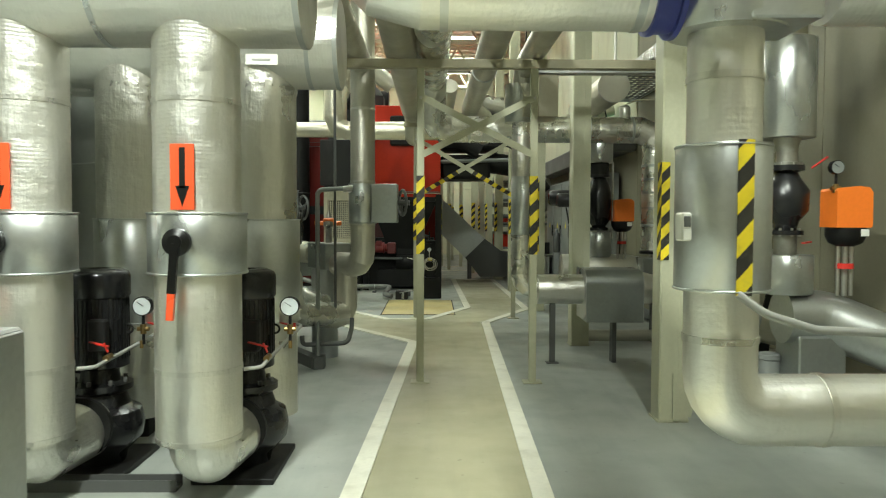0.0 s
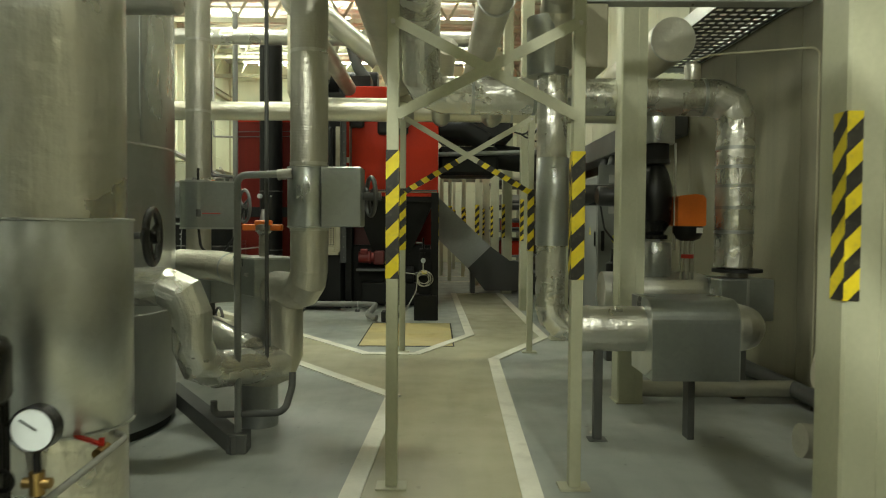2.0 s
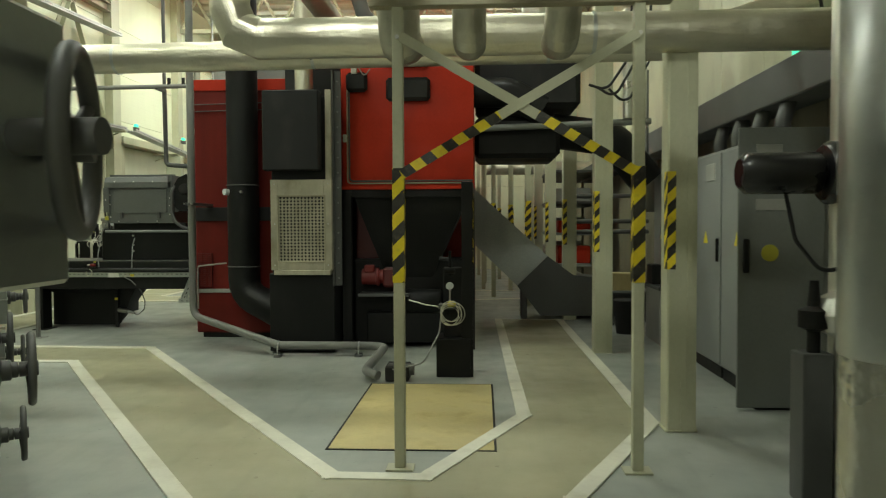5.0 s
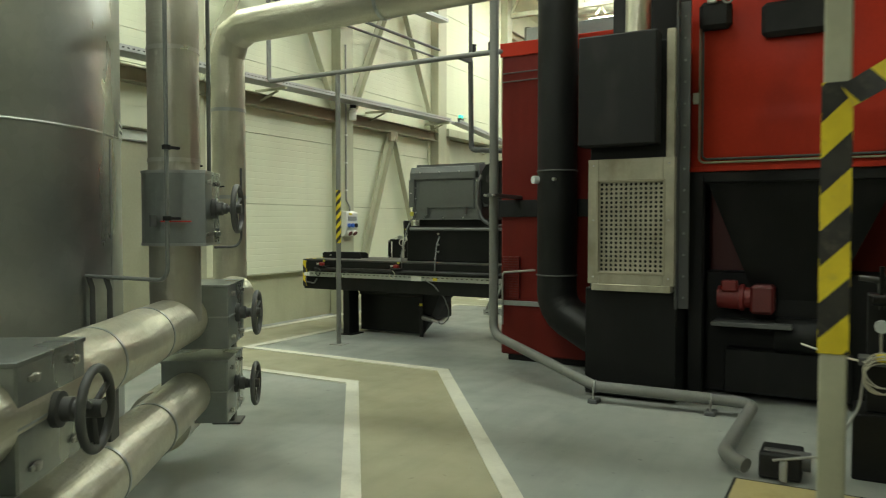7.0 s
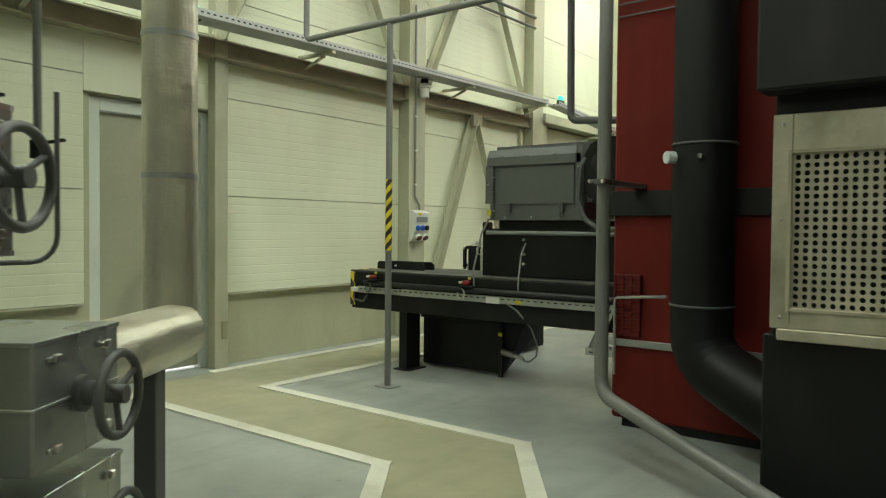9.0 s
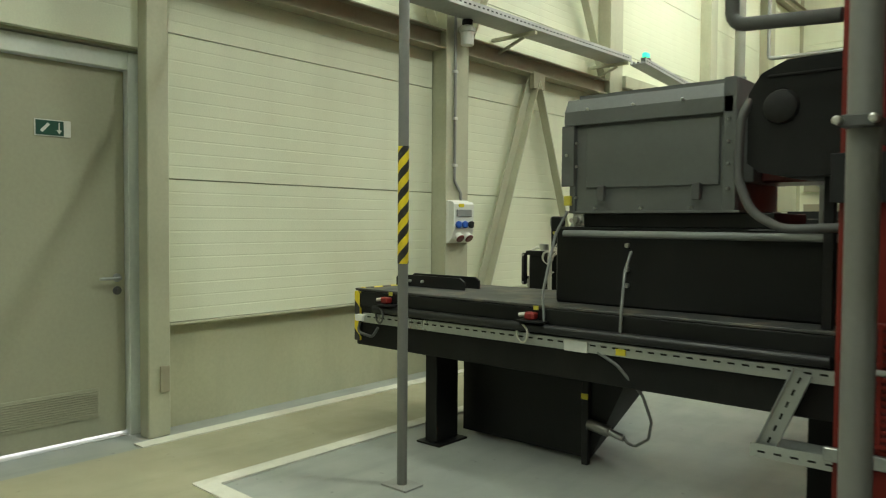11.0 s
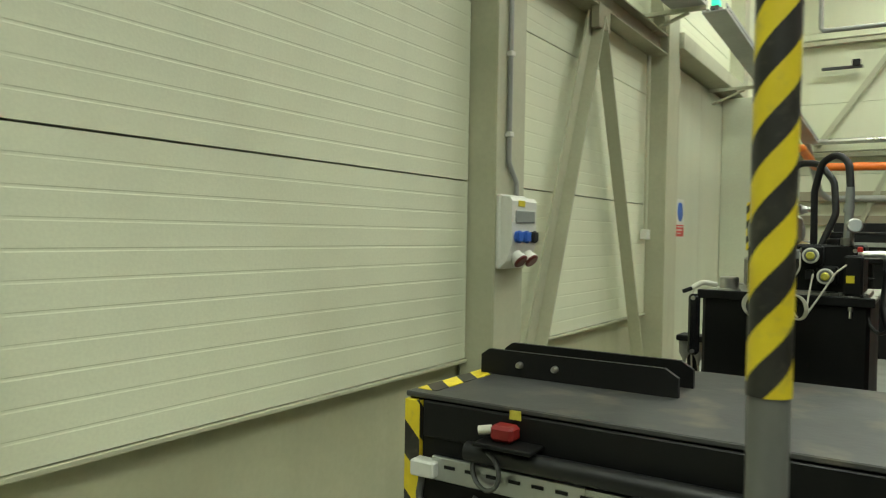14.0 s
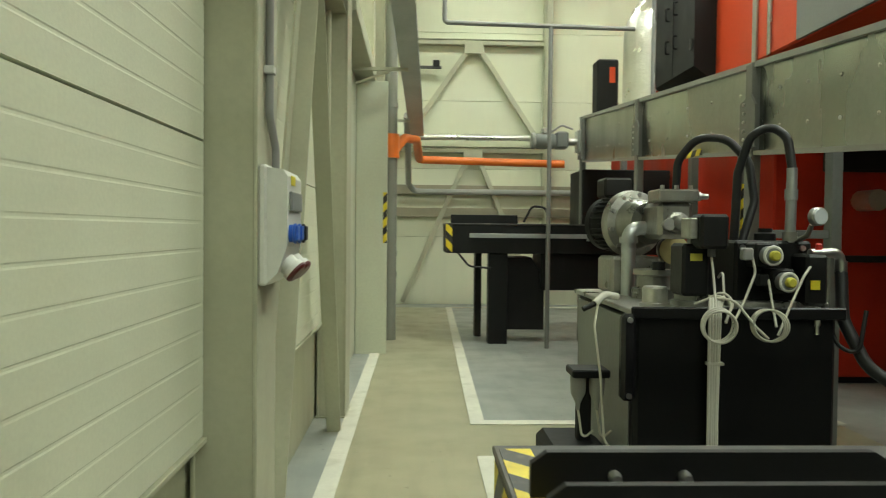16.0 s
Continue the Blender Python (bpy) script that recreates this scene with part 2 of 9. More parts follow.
# RED darkened so its colour carries the shell's shade, plus grime runs
RED_SHADED = paint("shaded_red_paint", (0.15, 0.013, 0.009), 0.5, amount=0.3, big=1.1, dirt=(0.1, 0.012, 0.009), dirt_amount=0.6, gloss=0.2, streak=0.4)
RED_BRIGHT = paint("red_orange_paint", (0.7, 0.075, 0.024), 0.45, amount=0.08, gloss=0.35)
STOP_RED = paint("stop_switch_red", (0.24, 0.016, 0.014), 0.45, amount=0.15, bump=0)
GEAR_RED = paint("gear_motor_red", (0.16, 0.012, 0.01), 0.4, amount=0.2, bump=0)
RED_SMALL = paint("red_plastic", (0.6, 0.03, 0.02), 0.4, amount=0.1, bump=0)
DARK_RED = paint("dark_red_plastic", (0.1, 0.011, 0.01), 0.4, amount=0.1, bump=0)
ORANGE = paint("orange_plastic", (0.85, 0.19, 0.02), 0.38, amount=0.08, bump=0.05)
LABEL_RED = paint("arrow_label", (0.85, 0.1, 0.03), 0.35, amount=0.06, bump=0)
HOPPER_GREY = paint("hopper_grey", (0.118, 0.125, 0.118), 0.45, amount=0.12, dirt=(0.09, 0.09, 0.075))
GREY = paint("grey_paint", (0.2, 0.21, 0.2), 0.45, amount=0.1, dirt=(0.12, 0.12, 0.1))
GREY_LIGHT = paint("grey_pipe", (0.33, 0.33, 0.3), 0.5, amount=0.12, dirt=(0.2, 0.19, 0.15))
GREY_PIPE = paint("grey_green_pipe", (0.24, 0.245, 0.2), 0.5, amount=0.12, dirt=(0.15, 0.15, 0.11))
GREY_TUBE = paint("grey_tube", (0.19, 0.19, 0.175), 0.45, amount=0.15, dirt=(0.1, 0.1, 0.08))
GREY_DARK = paint("dark_grey_steel", (0.09, 0.092, 0.088), 0.5, amount=0.2)
CABINET_GREY = paint("cabinet_grey", (0.25, 0.262, 0.25), 0.45, amount=0.06)
PLASTIC_WHITE = paint("white_plastic", (0.68, 0.68, 0.62), 0.4, amount=0.05, bump=0)
PLASTIC_BLUE = paint("blue_plastic", (0.03, 0.12, 0.5), 0.35, bump=0)
BLUE_PAINT = paint("blue_paint", (0.03, 0.04, 0.22), 0.4)
CABLE_WHITE = paint("white_cable", (0.62, 0.6, 0.5), 0.5, bump=0)
CABLE_GREY = paint("grey_cable", (0.3, 0.3, 0.28), 0.5, bump=0)
RUBBER = paint("black_rubber", (0.011, 0.011, 0.011), 0.45, bump=0.1)
BRASS = paint("brass", (0.45, 0.3, 0.12), 0.35, 1.0, bump=0)
CAST = paint("cast_metal", (0.36, 0.355, 0.315), 0.36, 0.8, amount=0.45, big=9.0, fine=70, bump=0.4)
YELLOW = paint("yellow_label", (0.75, 0.62, 0.03), 0.45, bump=0)
LIME = paint("faded_yellow_label", (0.55, 0.5, 0.06), 0.5, bump=0)
WOOD = paint("plywood", (0.54, 0.45, 0.21), 0.6, amount=0.16, big=2.2, dirt=(0.36, 0.27, 0.11), dirt_amount=0.5)
LINE = paint("white_line_paint", (0.72, 0.705, 0.6), 0.5, amount=0.12, big=2.5, dirt=(0.42, 0.4, 0.3), dirt_amount=0.45)
FLOOR = floor_paint("grey_floor_paint", (0.3, 0.325, 0.3), (0.35, 0.36, 0.32), 0.42)
WALKWAY = floor_paint("beige_floor_paint", (0.395, 0.37, 0.24), (0.345, 0.335, 0.225), 0.4)
SILL = paint("pale_concrete", (0.62, 0.62, 0.6), 0.8, amount=0.1)
TAPE = stripes("hazard_tape", 0.082)
TAPE_WIDE = stripes("hazard_tape_wide", 0.07)
TAPE_FLIP = stripes("hazard_tape_mirrored", 0.09, -1.0)
TAPE_ROUND = stripes("hazard_tape_wound", 0.05, -1.1, wound=True)
TUBE_GLOW = glow("fluorescent_tube", (1.0, 0.97, 0.82), 14)
GREEN_GLOW = glow("green_sign_glow", (0.05, 0.8, 0.45), 1.2)
SIGN_GREEN = paint("sign_green", (0.012, 0.07, 0.045), 0.4, bump=0)
CANISTER = paint("green_canister", (0.03, 0.09, 0.07), 0.4, bump=0)
SIGN_WHITE = paint("sign_white", (0.72, 0.72, 0.66), 0.4, bump=0)
DIAL = paint("dial_white", (0.56, 0.6, 0.6), 0.3, amount=0.03, bump=0)


# ---- mesh helpers ----
class Geo:
    """Collects faces of one mesh; box, tube, lathe and prism add to it."""

    def __init__(self):
        self.v, self.f, self.s, self.uv, self.sharp = [], [], [], [], set()

    def face(self, idx, smooth=False, uv=None):
        self.f.append(tuple(idx))
        self.s.append(smooth)
        self.uv.append(uv or [(0.0, 0.0)] * len(idx))

    def crease(self, n, seg):
        """Keeps the edge round a ring of points crisp."""
        for i in range(seg):
            self.sharp.add((min(n + i, n + (i + 1) % seg), max(n + i, n + (i + 1) % seg)))

    def cap(self, n, seg):
        self.face(range(n, n + seg))
        self.crease(n, seg)

    def box(self, x0, x1, y0, y1, z0, z1, b=0.004):
        """A box with chamfered edges."""
        x0, x1, y0, y1, z0, z1 = min(x0, x1), max(x0, x1), min(y0, y1), max(y0, y1), min(z0, z1), max(z0, z1)
        b = min(b, (x1 - x0) * 0.3, (y1 - y0) * 0.3, (z1 - z0) * 0.3)
        n = len(self.v)
        at = {}
        for i, x in enumerate((x0, x1)):
            for j, y in enumerate((y0, y1)):
                for k, z in enumerate((z0, z1)):
                    xi, yi, zi = x + (b, -b)[i], y + (b, -b)[j], z + (b, -b)[k]
                    at[i, j, k] = n
                    self.v += [(x, yi, zi), (xi, y, zi), (xi, yi, z)]
                    n += 3
        g = lambda i, j, k, a: at[i, j, k] + a
        for i in (0, 1):
            self.face([g(i, 0, 0, 0), g(i, 1, 0, 0), g(i, 1, 1, 0), g(i, 0, 1, 0)])
            self.face([g(0, i, 0, 1), g(1, i, 0, 1), g(1, i, 1, 1), g(0, i, 1, 1)])
            self.face([g(0, 0, i, 2), g(1, 0, i, 2), g(1, 1, i, 2), g(0, 1, i, 2)])
            for j in (0, 1):
                self.face([g(i, j, 0, 0), g(i, j, 1, 0), g(i, j, 1, 1), g(i, j, 0, 1)])
                self.face([g(i, 0, j, 0), g(i, 1, j, 0), g(i, 1, j, 2), g(i, 0, j, 2)])
                self.face([g(0, i, j, 1), g(1, i, j, 1), g(1, i, j, 2), g(0, i, j, 2)])
                for k in (0, 1):
                    self.face([g(i, j, k, 0), g(i, j, k, 1), g(i, j, k, 2)])
        return self

    def ring(self, c, ax, r, seg, up=None):
        ax = Vector(ax).normalized()
        ref = Vector(up) if up else (Vector((0, 0, 1)) if abs(ax.z) < 0.9 else Vector((0, 1, 0)))
        a = ax.cross(ref).normalized()
        b = a.cross(ax)
        n = len(self.v)
        for i in range(seg):
            th = 2 * math.pi * i / seg
            self.v.append(tuple(Vector(c) + (a * math.cos(th) + b * math.sin(th)) * r))
        return n

    def cyl(self, p0, p1, r, r2=None, seg=24, caps=True, v0=0.0, bevel=0.0):
        """A cylinder or cone from p0 to p1."""
        p0, p1 = Vector(p0), Vector(p1)
        ax = p1 - p0
        length = ax.length
        r2 = r if r2 is None else r2
        stops = [(0, r), (1, r2)]
        if bevel:
            q = min(bevel / length, 0.3)
            stops = [(0, r - bevel), (q, r), (1 - q, r2), (1, r2 - bevel)]
        rings = [self.ring(p0 + ax * u, ax, rr, seg) for u, rr in stops]
        for (u0, ra), (u1, rb), a, b in zip(stops, stops[1:], rings, rings[1:]):
            for i in range(seg):
                j = (i + 1) % seg
                w0, w1 = 2 * math.pi * r * i / seg, 2 * math.pi * r * (i + 1) / seg
                h0, h1 = v0 + length * u0, v0 + length * u1
                self.face((a + i, a + j, b + j, b + i), True, [(w0, h0), (w1, h0), (w1, h1), (w0, h1)])
        if caps:
            self.cap(rings[0], seg)
            self.cap(rings[-1], seg)
        return self

    def lathe(self, c, ax, profile, seg=28):
        """A turned form: (distance along ax, radius) pairs from the point c."""
        c, ax = Vector(c), Vector(ax).normalized()
        prev = None
        rings = []
        for k, (h, r) in enumerate(profile):
            n = self.ring(c + ax * h, ax, max(r, 0.0005), seg)
            rings.append(n)
            if prev is not None:
                for i in range(seg):
                    j = (i + 1) % seg
                    self.face((prev + i, prev + j, n + j, n + i), True)
            prev = n
        for (h, r), n in zip((profile[0], profile[-1]), (rings[0], rings[-1])):
            if r > 0.002:
                self.cap(n, seg)
        for k in range(1, len(profile) - 1):
            (h0, r0), (h1, r1), (h2, r2) = profile[k - 1:k + 2]
            if abs(math.atan2(r1 - r0, h1 - h0) - math.atan2(r2 - r1, h2 - h1)) > 0.7:
                self.crease(rings[k], seg)
        return self

    def hoop(self, c, ax, big, small, seg=32, sub=8, a0=0.0, a1=2 * math.pi):
        """A torus, or a stretch of one."""
        ax = Vector(ax).normalized()
        ref = Vector((0, 0, 1)) if abs(ax.z) < 0.9 else Vector((0, 1, 0))
        a = ax.cross(ref).normalized()
        b = a.cross(ax)
        whole = abs(a1 - a0 - 2 * math.pi) < 1e-6
        count = seg if whole else seg + 1
        rows = []
        for i in range(count):
            th = a0 + (a1 - a0) * i / seg
            d = a * math.cos(th) + b * math.sin(th)
            tang = -a * math.sin(th) + b * math.cos(th)
            rows.append(self.ring(Vector(c) + d * big, tang, small, sub, up=ax))
        for i in range(seg):
            p, q = rows[i], rows[(i + 1) % count]
            for k in range(sub):
                m = (k + 1) % sub
                self.face((p + k, p + m, q + m, q + k), True)
        return self

    def prism(self, outline, axis, lo, hi):
        """A flat outline (u, v) pushed along an axis. x: (y, z), y: (x, z), z: (x, y)."""
        def place(u, v, w):
            return {"x": (w, u, v), "y": (u, w, v), "z": (u, v, w)}[axis]
        n, k = len(self.v), len(outline)
        self.v += [place(u, v, lo) for u, v in outline] + [place(u, v, hi) for u, v in outline]
        self.face(range(n, n + k))
        self.face(range(n + k, n + 2 * k))
        for i in range(k):
            j = (i + 1) % k
            self.face((n + i, n + j, n + k + j, n + k + i))
        return self

    def beam(self, p0, p1, w, d, up=(0, 0, 1)):
        """A rectangular bar between two points: w across, d along up."""
        p0, p1 = Vector(p0), Vector(p1)
        ax = (p1 - p0).normalized()
        a = ax.cross(Vector(up))
        a = a.normalized() if a.length > 1e-4 else Vector((1, 0, 0))
        b = a.cross(ax).normalized()
        n = len(self.v)
        for p in (p0, p1):
            for s, t in ((-1, -1), (1, -1), (1, 1), (-1, 1)):
                self.v.append(tuple(p + a * (s * w / 2) + b * (t * d / 2)))
        for f in ((0, 1, 2, 3), (4, 5, 6, 7), (0, 1, 5, 4), (1, 2, 6, 5), (2, 3, 7, 6), (3, 0, 4, 7)):
            self.face([n + i for i in f])
        return self

    def tube(self, pts, r, bend=None, steps=3, seg=24, caps=True, smooth_bends=False):
        """A pipe along straight runs with bends of a given radius, each in a few mitred pieces."""
        pts = [Vector(p) for p in pts]
        bend = r * 1.6 if bend is None else bend
        line = [pts[0]]
        for a, b, c in zip(pts, pts[1:], pts[2:]):
            d0, d1 = (b - a).normalized(), (c - b).normalized()
            ang = d0.angle(d1)
            if ang < 0.02:
                continue
            cut = min(bend * math.tan(ang / 2), (b - a).length * 0.48, (c - b).length * 0.48)
            s, e = b - d0 * cut, b + d1 * cut
            rad = cut / math.tan(ang / 2)
            nrm = (d1 - d0 * d0.dot(d1)).normalized()
            centre = s + nrm * rad
            for k in range(steps + 1):
                th = ang * k / steps
                line.append(centre - nrm * (rad * math.cos(th)) + d0 * (rad * math.sin(th)))
        line.append(pts[-1])
        dirs = [(b - a).normalized() for a, b in zip(line, line[1:])]
        normal = Vector((0, 0, 1)) if abs(dirs[0].z) < 0.9 else Vector((0, 1, 0))
        a_vec = dirs[0].cross(normal).normalized()
        frames = []
        for k, d in enumerate(dirs):
            a_vec = (a_vec - d * a_vec.dot(d)).normalized()
            frames.append((a_vec.copy(), a_vec.cross(d)))
        dist = 0.0
        prev_ring = None
        for k, d in enumerate(dirs):
            p, q = line[k], line[k + 1]
            av, bv = frames[k]
            cut0 = (dirs[k - 1] + d).normalized() if k else d
            cut1 = (dirs[k + 1] + d).normalized() if k + 1 < len(dirs) else d
            ends = []
            for pt, cut in ((p, cut0), (q, cut1)):
                n = len(self.v)
                for i in range(seg):
                    th = 2 * math.pi * i / seg
                    o = (av * math.cos(th) + bv * math.sin(th)) * r
                    o = o - d * (o.dot(cut) / max(d.dot(cut), 0.2))
                    self.v.append(tuple(pt + o))
                ends.append(n)
            if prev_ring is None:
                first_ring = ends[0]
            else:
                ends[0] = prev_ring
                if not smooth_bends:
                    self.crease(prev_ring, seg)
            length = (q - p).length
            for i in range(seg):
                j = (i + 1) % seg
                w0, w1 = 2 * math.pi * r * i / seg, 2 * math.pi * r * (i + 1) / seg
                self.face((ends[0] + i, ends[0] + j, ends[1] + j, ends[1] + i), True,
                          [(w0, dist), (w1, dist), (w1, dist + length), (w0, dist + length)])
            dist += length
            prev_ring = ends[1]
        if caps:
            self.cap(first_ring, seg)
            self.cap(prev_ring, seg)
        return self

    def mesh(self, name, shift=(0, 0, 0)):
        me = bpy.data.meshes.new(name)
        sx, sy, sz = shift
        me.from_pydata([(x - sx, y - sy, z - sz) for x, y, z in self.v], [], self.f)
        me.polygons.foreach_set("use_smooth", self.s)
        layer = me.uv_layers.new(name="uv")
        layer.data.foreach_set("uv", [c for face in self.uv for pair in face for c in pair])
        bm = bmesh.new()
        bm.from_mesh(me)
        bmesh.ops.recalc_face_normals(bm, faces=bm.faces)
        if self.sharp:
            for e in bm.edges:
                a, b = e.verts[0].index, e.verts[1].index
                if (min(a, b), max(a, b)) in self.sharp:
                    e.smooth = False
        bm.to_mesh(me)
        bm.free()
        return me


def base_of(ob):
    while ob.parent:
        ob = ob.parent
    return ob.location


def part(name, geo, material, parent, label=""):
    """One mesh under a thing or a part, from world places."""
    ob = new(name, geo.mesh(name, base_of(parent)))
    ob.data.materials.append(material)
    ob.parent = parent
    return tagged(ob, label)


def thing(name, at, label, category, group="", kind=""):
    """An Empty at a thing's base."""
    ob = new(name)
    ob.empty_display_size = 0.1
    ob.location = at
    return tagged(ob, label, category, group, kind)


def solo(name, geo, material, label, category, at=(0, 0, 0), group="", kind=""):
    """A thing that is one mesh."""
    ob = new(name, geo.mesh(name, at))
    ob.location = at
    ob.data.materials.append(material)
    return tagged(ob, label, category, group, kind)


# ---- structure ----
WALL_X, EAST_X, NORTH_Y, SOUTH_Y, ROOF_Z = -6.35, 3.3, 26.4, -4.0, 6.6

solo("floor", Geo().box(-6.7, 3.6, -4.3, 26.7, -0.2, 0.0, 0.0), FLOOR, "grey painted concrete floor with scuffs", "floor", kind="structure")


def poly_paint(name, outline, material, z, label):
    return solo(name, Geo().prism(outline, "z", 0.0005, z), material, label, "floor marking", kind="structure")


WALK = [(-0.17, -3.9), (0.82, -3.9), (1.14, 8.42), (1.82, 9.82), (1.755, 15.1), (0.92, 15.1), (0.985, 9.98), (0.40, 8.71), (-0.10, 8.72),
        (-2.90, 12.67), (-5.32, 12.74), (-5.30, 17.47), (-2.8, 17.47), (-2.8, 18.27), (-5.285, 18.27), (-5.15, 25.8), (-6.12, 25.8), (-6.12, 11.89), (-3.31, 11.87), (0.27, 6.93)]
poly_paint("walkway", WALK, WALKWAY, 0.003, "beige painted walkway between white lines")


def line_strip(a, b, w=0.1):
    (ax, ay), (bx, by) = a, b
    d = Vector((bx - ax, by - ay)).normalized()
    n = Vector((-d.y, d.x)) * w / 2
    e = d * w * 0.42
    out = [(ax - e.x + n.x, ay - e.y + n.y), (bx + e.x + n.x, by + e.y + n.y), (bx + e.x - n.x, by + e.y - n.y), (ax - e.x - n.x, ay - e.y - n.y)]
    return solo("floor_line", Geo().prism(out, "z", 0.0008, 0.0108 + 0.0002 * (line_strip.count % 3)), LINE, "worn white painted floor line", "floor marking", group="walkway lines", kind="structure")


line_strip.count = 0
RUNS = [
    [(-0.17, -3.9), (0.27, 6.93), (-3.31, 11.87), (-6.2, 11.89)],
    [(0.82, -3.9), (1.14, 8.42), (1.82, 9.82), (1.755, 15.1)],
    [(0.92, 15.1), (0.985, 9.98), (0.40, 8.71), (-0.10, 8.72), (-2.90, 12.67), (-5.32, 12.74), (-5.30, 17.47), (-2.8, 17.47)],
    [(-2.8, 18.27), (-5.285, 18.27), (-5.15, 25.8), (-2.8, 25.9)],
    [(-6.16, 12.86), (-6.12, 26.2)],
    [(0.3, 17.6), (2.6, 18.4)],
    [(-0.6, 19.4), (1.3, 19.5)],
]
for run in RUNS:
    for a, b in zip(run, run[1:]):
        line_strip.count += 1
        line_strip(a, b)
solo("floor_line", Geo().box(0.92, 1.755, 15.07, 15.13, 0.0008, 0.0108, 0.0), LINE, "worn white painted floor line", "floor marking", group="walkway lines", kind="structure")

hatch = thing("pit_cover", (0.28, 10.06, 0), "plywood pit cover in a dark steel rim, stained", "pit cover")
part("board", Geo().box(-0.215, 0.77, 9.185, 10.955, 0.0008, 0.0072, 0.0), WOOD, hatch)
rim = Geo()
for x0, x1, y0, y1 in ((-0.23, -0.215, 9.17, 10.97), (0.77, 0.785, 9.17, 10.97), (-0.215, 0.77, 9.17, 9.185), (-0.215, 0.77, 10.955, 10.97)):
    rim.box(x0, x1, y0, y1, 0.0008, 0.0066, 0.0)
part("rim", rim, BLACK_DULL, hatch, "dark steel rim")


def ribbed_panel(y0, y1, z0, z1, x=WALL_X, pitch=0.075, seed=0):
    """A wall cassette along y with shallow grooves, 6 mm deep; its face looks along +x."""
    prof, z = [], z0 + 0.004
    rnd = random.Random(seed)
    prof.append((x - 0.05, z0 + 0.004))
    prof.append((x, z0 + 0.004))
    k = int((z1 - z0) / pitch)
    for i in range(1, k):
        zz = z0 + (z1 - z0) * i / k
        d = 0.0011 if i % 2 else 0.0009
        prof += [(x, zz - 0.006), (x - d, zz - 0.002), (x - d, zz + 0.003), (x, zz + 0.006)]
    prof += [(x, z1 - 0.004), (x - 0.05, z1 - 0.004)]
    g = Geo()
    n = len(prof)
    for yy in (y0, y1):
        g.v += [(px_, yy, pz) for px_, pz in prof]
    for i in range(n):
        j = (i + 1) % n
        g.face((i, j, n + j, n + i))
    g.face(range(n))
    g.face(range(n, 2 * n))
    return g


wall_w = thing("wall_west", (WALL_X - 0.2, 12, 0), "cream ribbed sheet-metal cladding over a beige plinth", "wall", kind="structure")
back = Geo()
for y0, y1, z0, z1 in ((SOUTH_Y, 11.87, 0, ROOF_Z), (12.99, NORTH_Y, 0, ROOF_Z), (11.87, 12.99, 2.32, ROOF_Z)):
    back.box(WALL_X - 0.3, WALL_X - 0.055, y0, y1, z0, z1, 0.0)
part("backing", back, PLINTH, wall_w, "beige plastered plinth")
bays = [(-3.9, -1.0), (-1.0, 1.85), (1.85, 4.7), (4.7, 7.5), (7.5, 10.2), (10.2, 11.8), (13.09, 15.56), (15.86, 18.42), (21.5, 24.0), (24.3, 26.35)]
for bi, (y0, y1) in enumerate(bays):
    for z0, z1 in ((0.672, 1.565), (1.565, 2.46), (2.46, 3.36), (3.36, 4.26), (4.26, 5.16), (5.16, 6.06), (6.06, 6.58)):
        part("panel", ribbed_panel(y0 + 0.003, y1 - 0.003, z0, z1, seed=bi), PANEL, wall_w)
for y0, y1 in ((11.8, 13.09), (18.42, 21.5)):
    for z0, z1 in ((3.0, 3.36), (3.36, 4.26), (4.26, 5.16), (5.16, 6.06), (6.06, 6.58)):
        part("panel", ribbed_panel(y0 + 0.003, y1 - 0.003, z0, z1), PANEL, wall_w)
part("panel", ribbed_panel(11.8, 13.06, 2.33, 3.0, pitch=0.22), PANEL, wall_w)
drip = Geo()
for y0, y1 in bays:
    drip.box(WALL_X - 0.05, WALL_X + 0.012, y0, y1, 0.655, 0.671, 0.002)
part("drip_edge", drip, BEIGE, wall_w)


def h_column(name, x0, x1, y0, y1, top, material, label, web="y"):
    """A rolled H column. web y: flanges face -y and +y; web x: flanges face -x and +x."""
    g = Geo()
    t = 0.014
    if web == "y":
        g.box(x0, x1, y0, y0 + t, 0, top, 0.003).box(x0, x1, y1 - t, y1, 0, top, 0.003)
        g.box((x0 + x1) / 2 - 0.005, (x0 + x1) / 2 + 0.005, y0 + t, y1 - t, 0, top, 0.0)
    else:
        # boxed in with plates, the flanges standing a little proud
        g.box(x0, x0 + t, y0, y1, 0, top, 0.003).box(x1 - t, x1, y0, y1, 0, top, 0.003)
        g.box(x0 + t, x1 - t, y0 + 0.006, y1 - 0.006, 0, top, 0.0)
    ob = thing(name, ((x0 + x1) / 2, (y0 + y1) / 2, 0), label, "column", group="steel columns", kind="structure")
    part("profile", g, material, ob)
    foot = Geo().box(x0 - 0.01, x1 + 0.01, y0 - 0.01, y1 + 0.01, 0.0, 0.012, 0.002)
    part("foot_plate", foot, material, ob)
    return ob


for y0, y1 in ((-1.0, -0.7), (1.85, 2.15), (4.7, 5.0), (7.5, 7.8), (10.2, 10.5), (15.56, 15.86), (18.42, 18.72), (21.4, 21.65), (24.0, 24.3)):
    h_column("wall_column", WALL_X - 0.04, -6.19, y0, y1, ROOF_Z, BEIGE, "beige painted steel wall column", "x")
door_col = Geo().box(-6.36, -6.25, 12.93, 13.07, 0, ROOF_Z, 0.006)
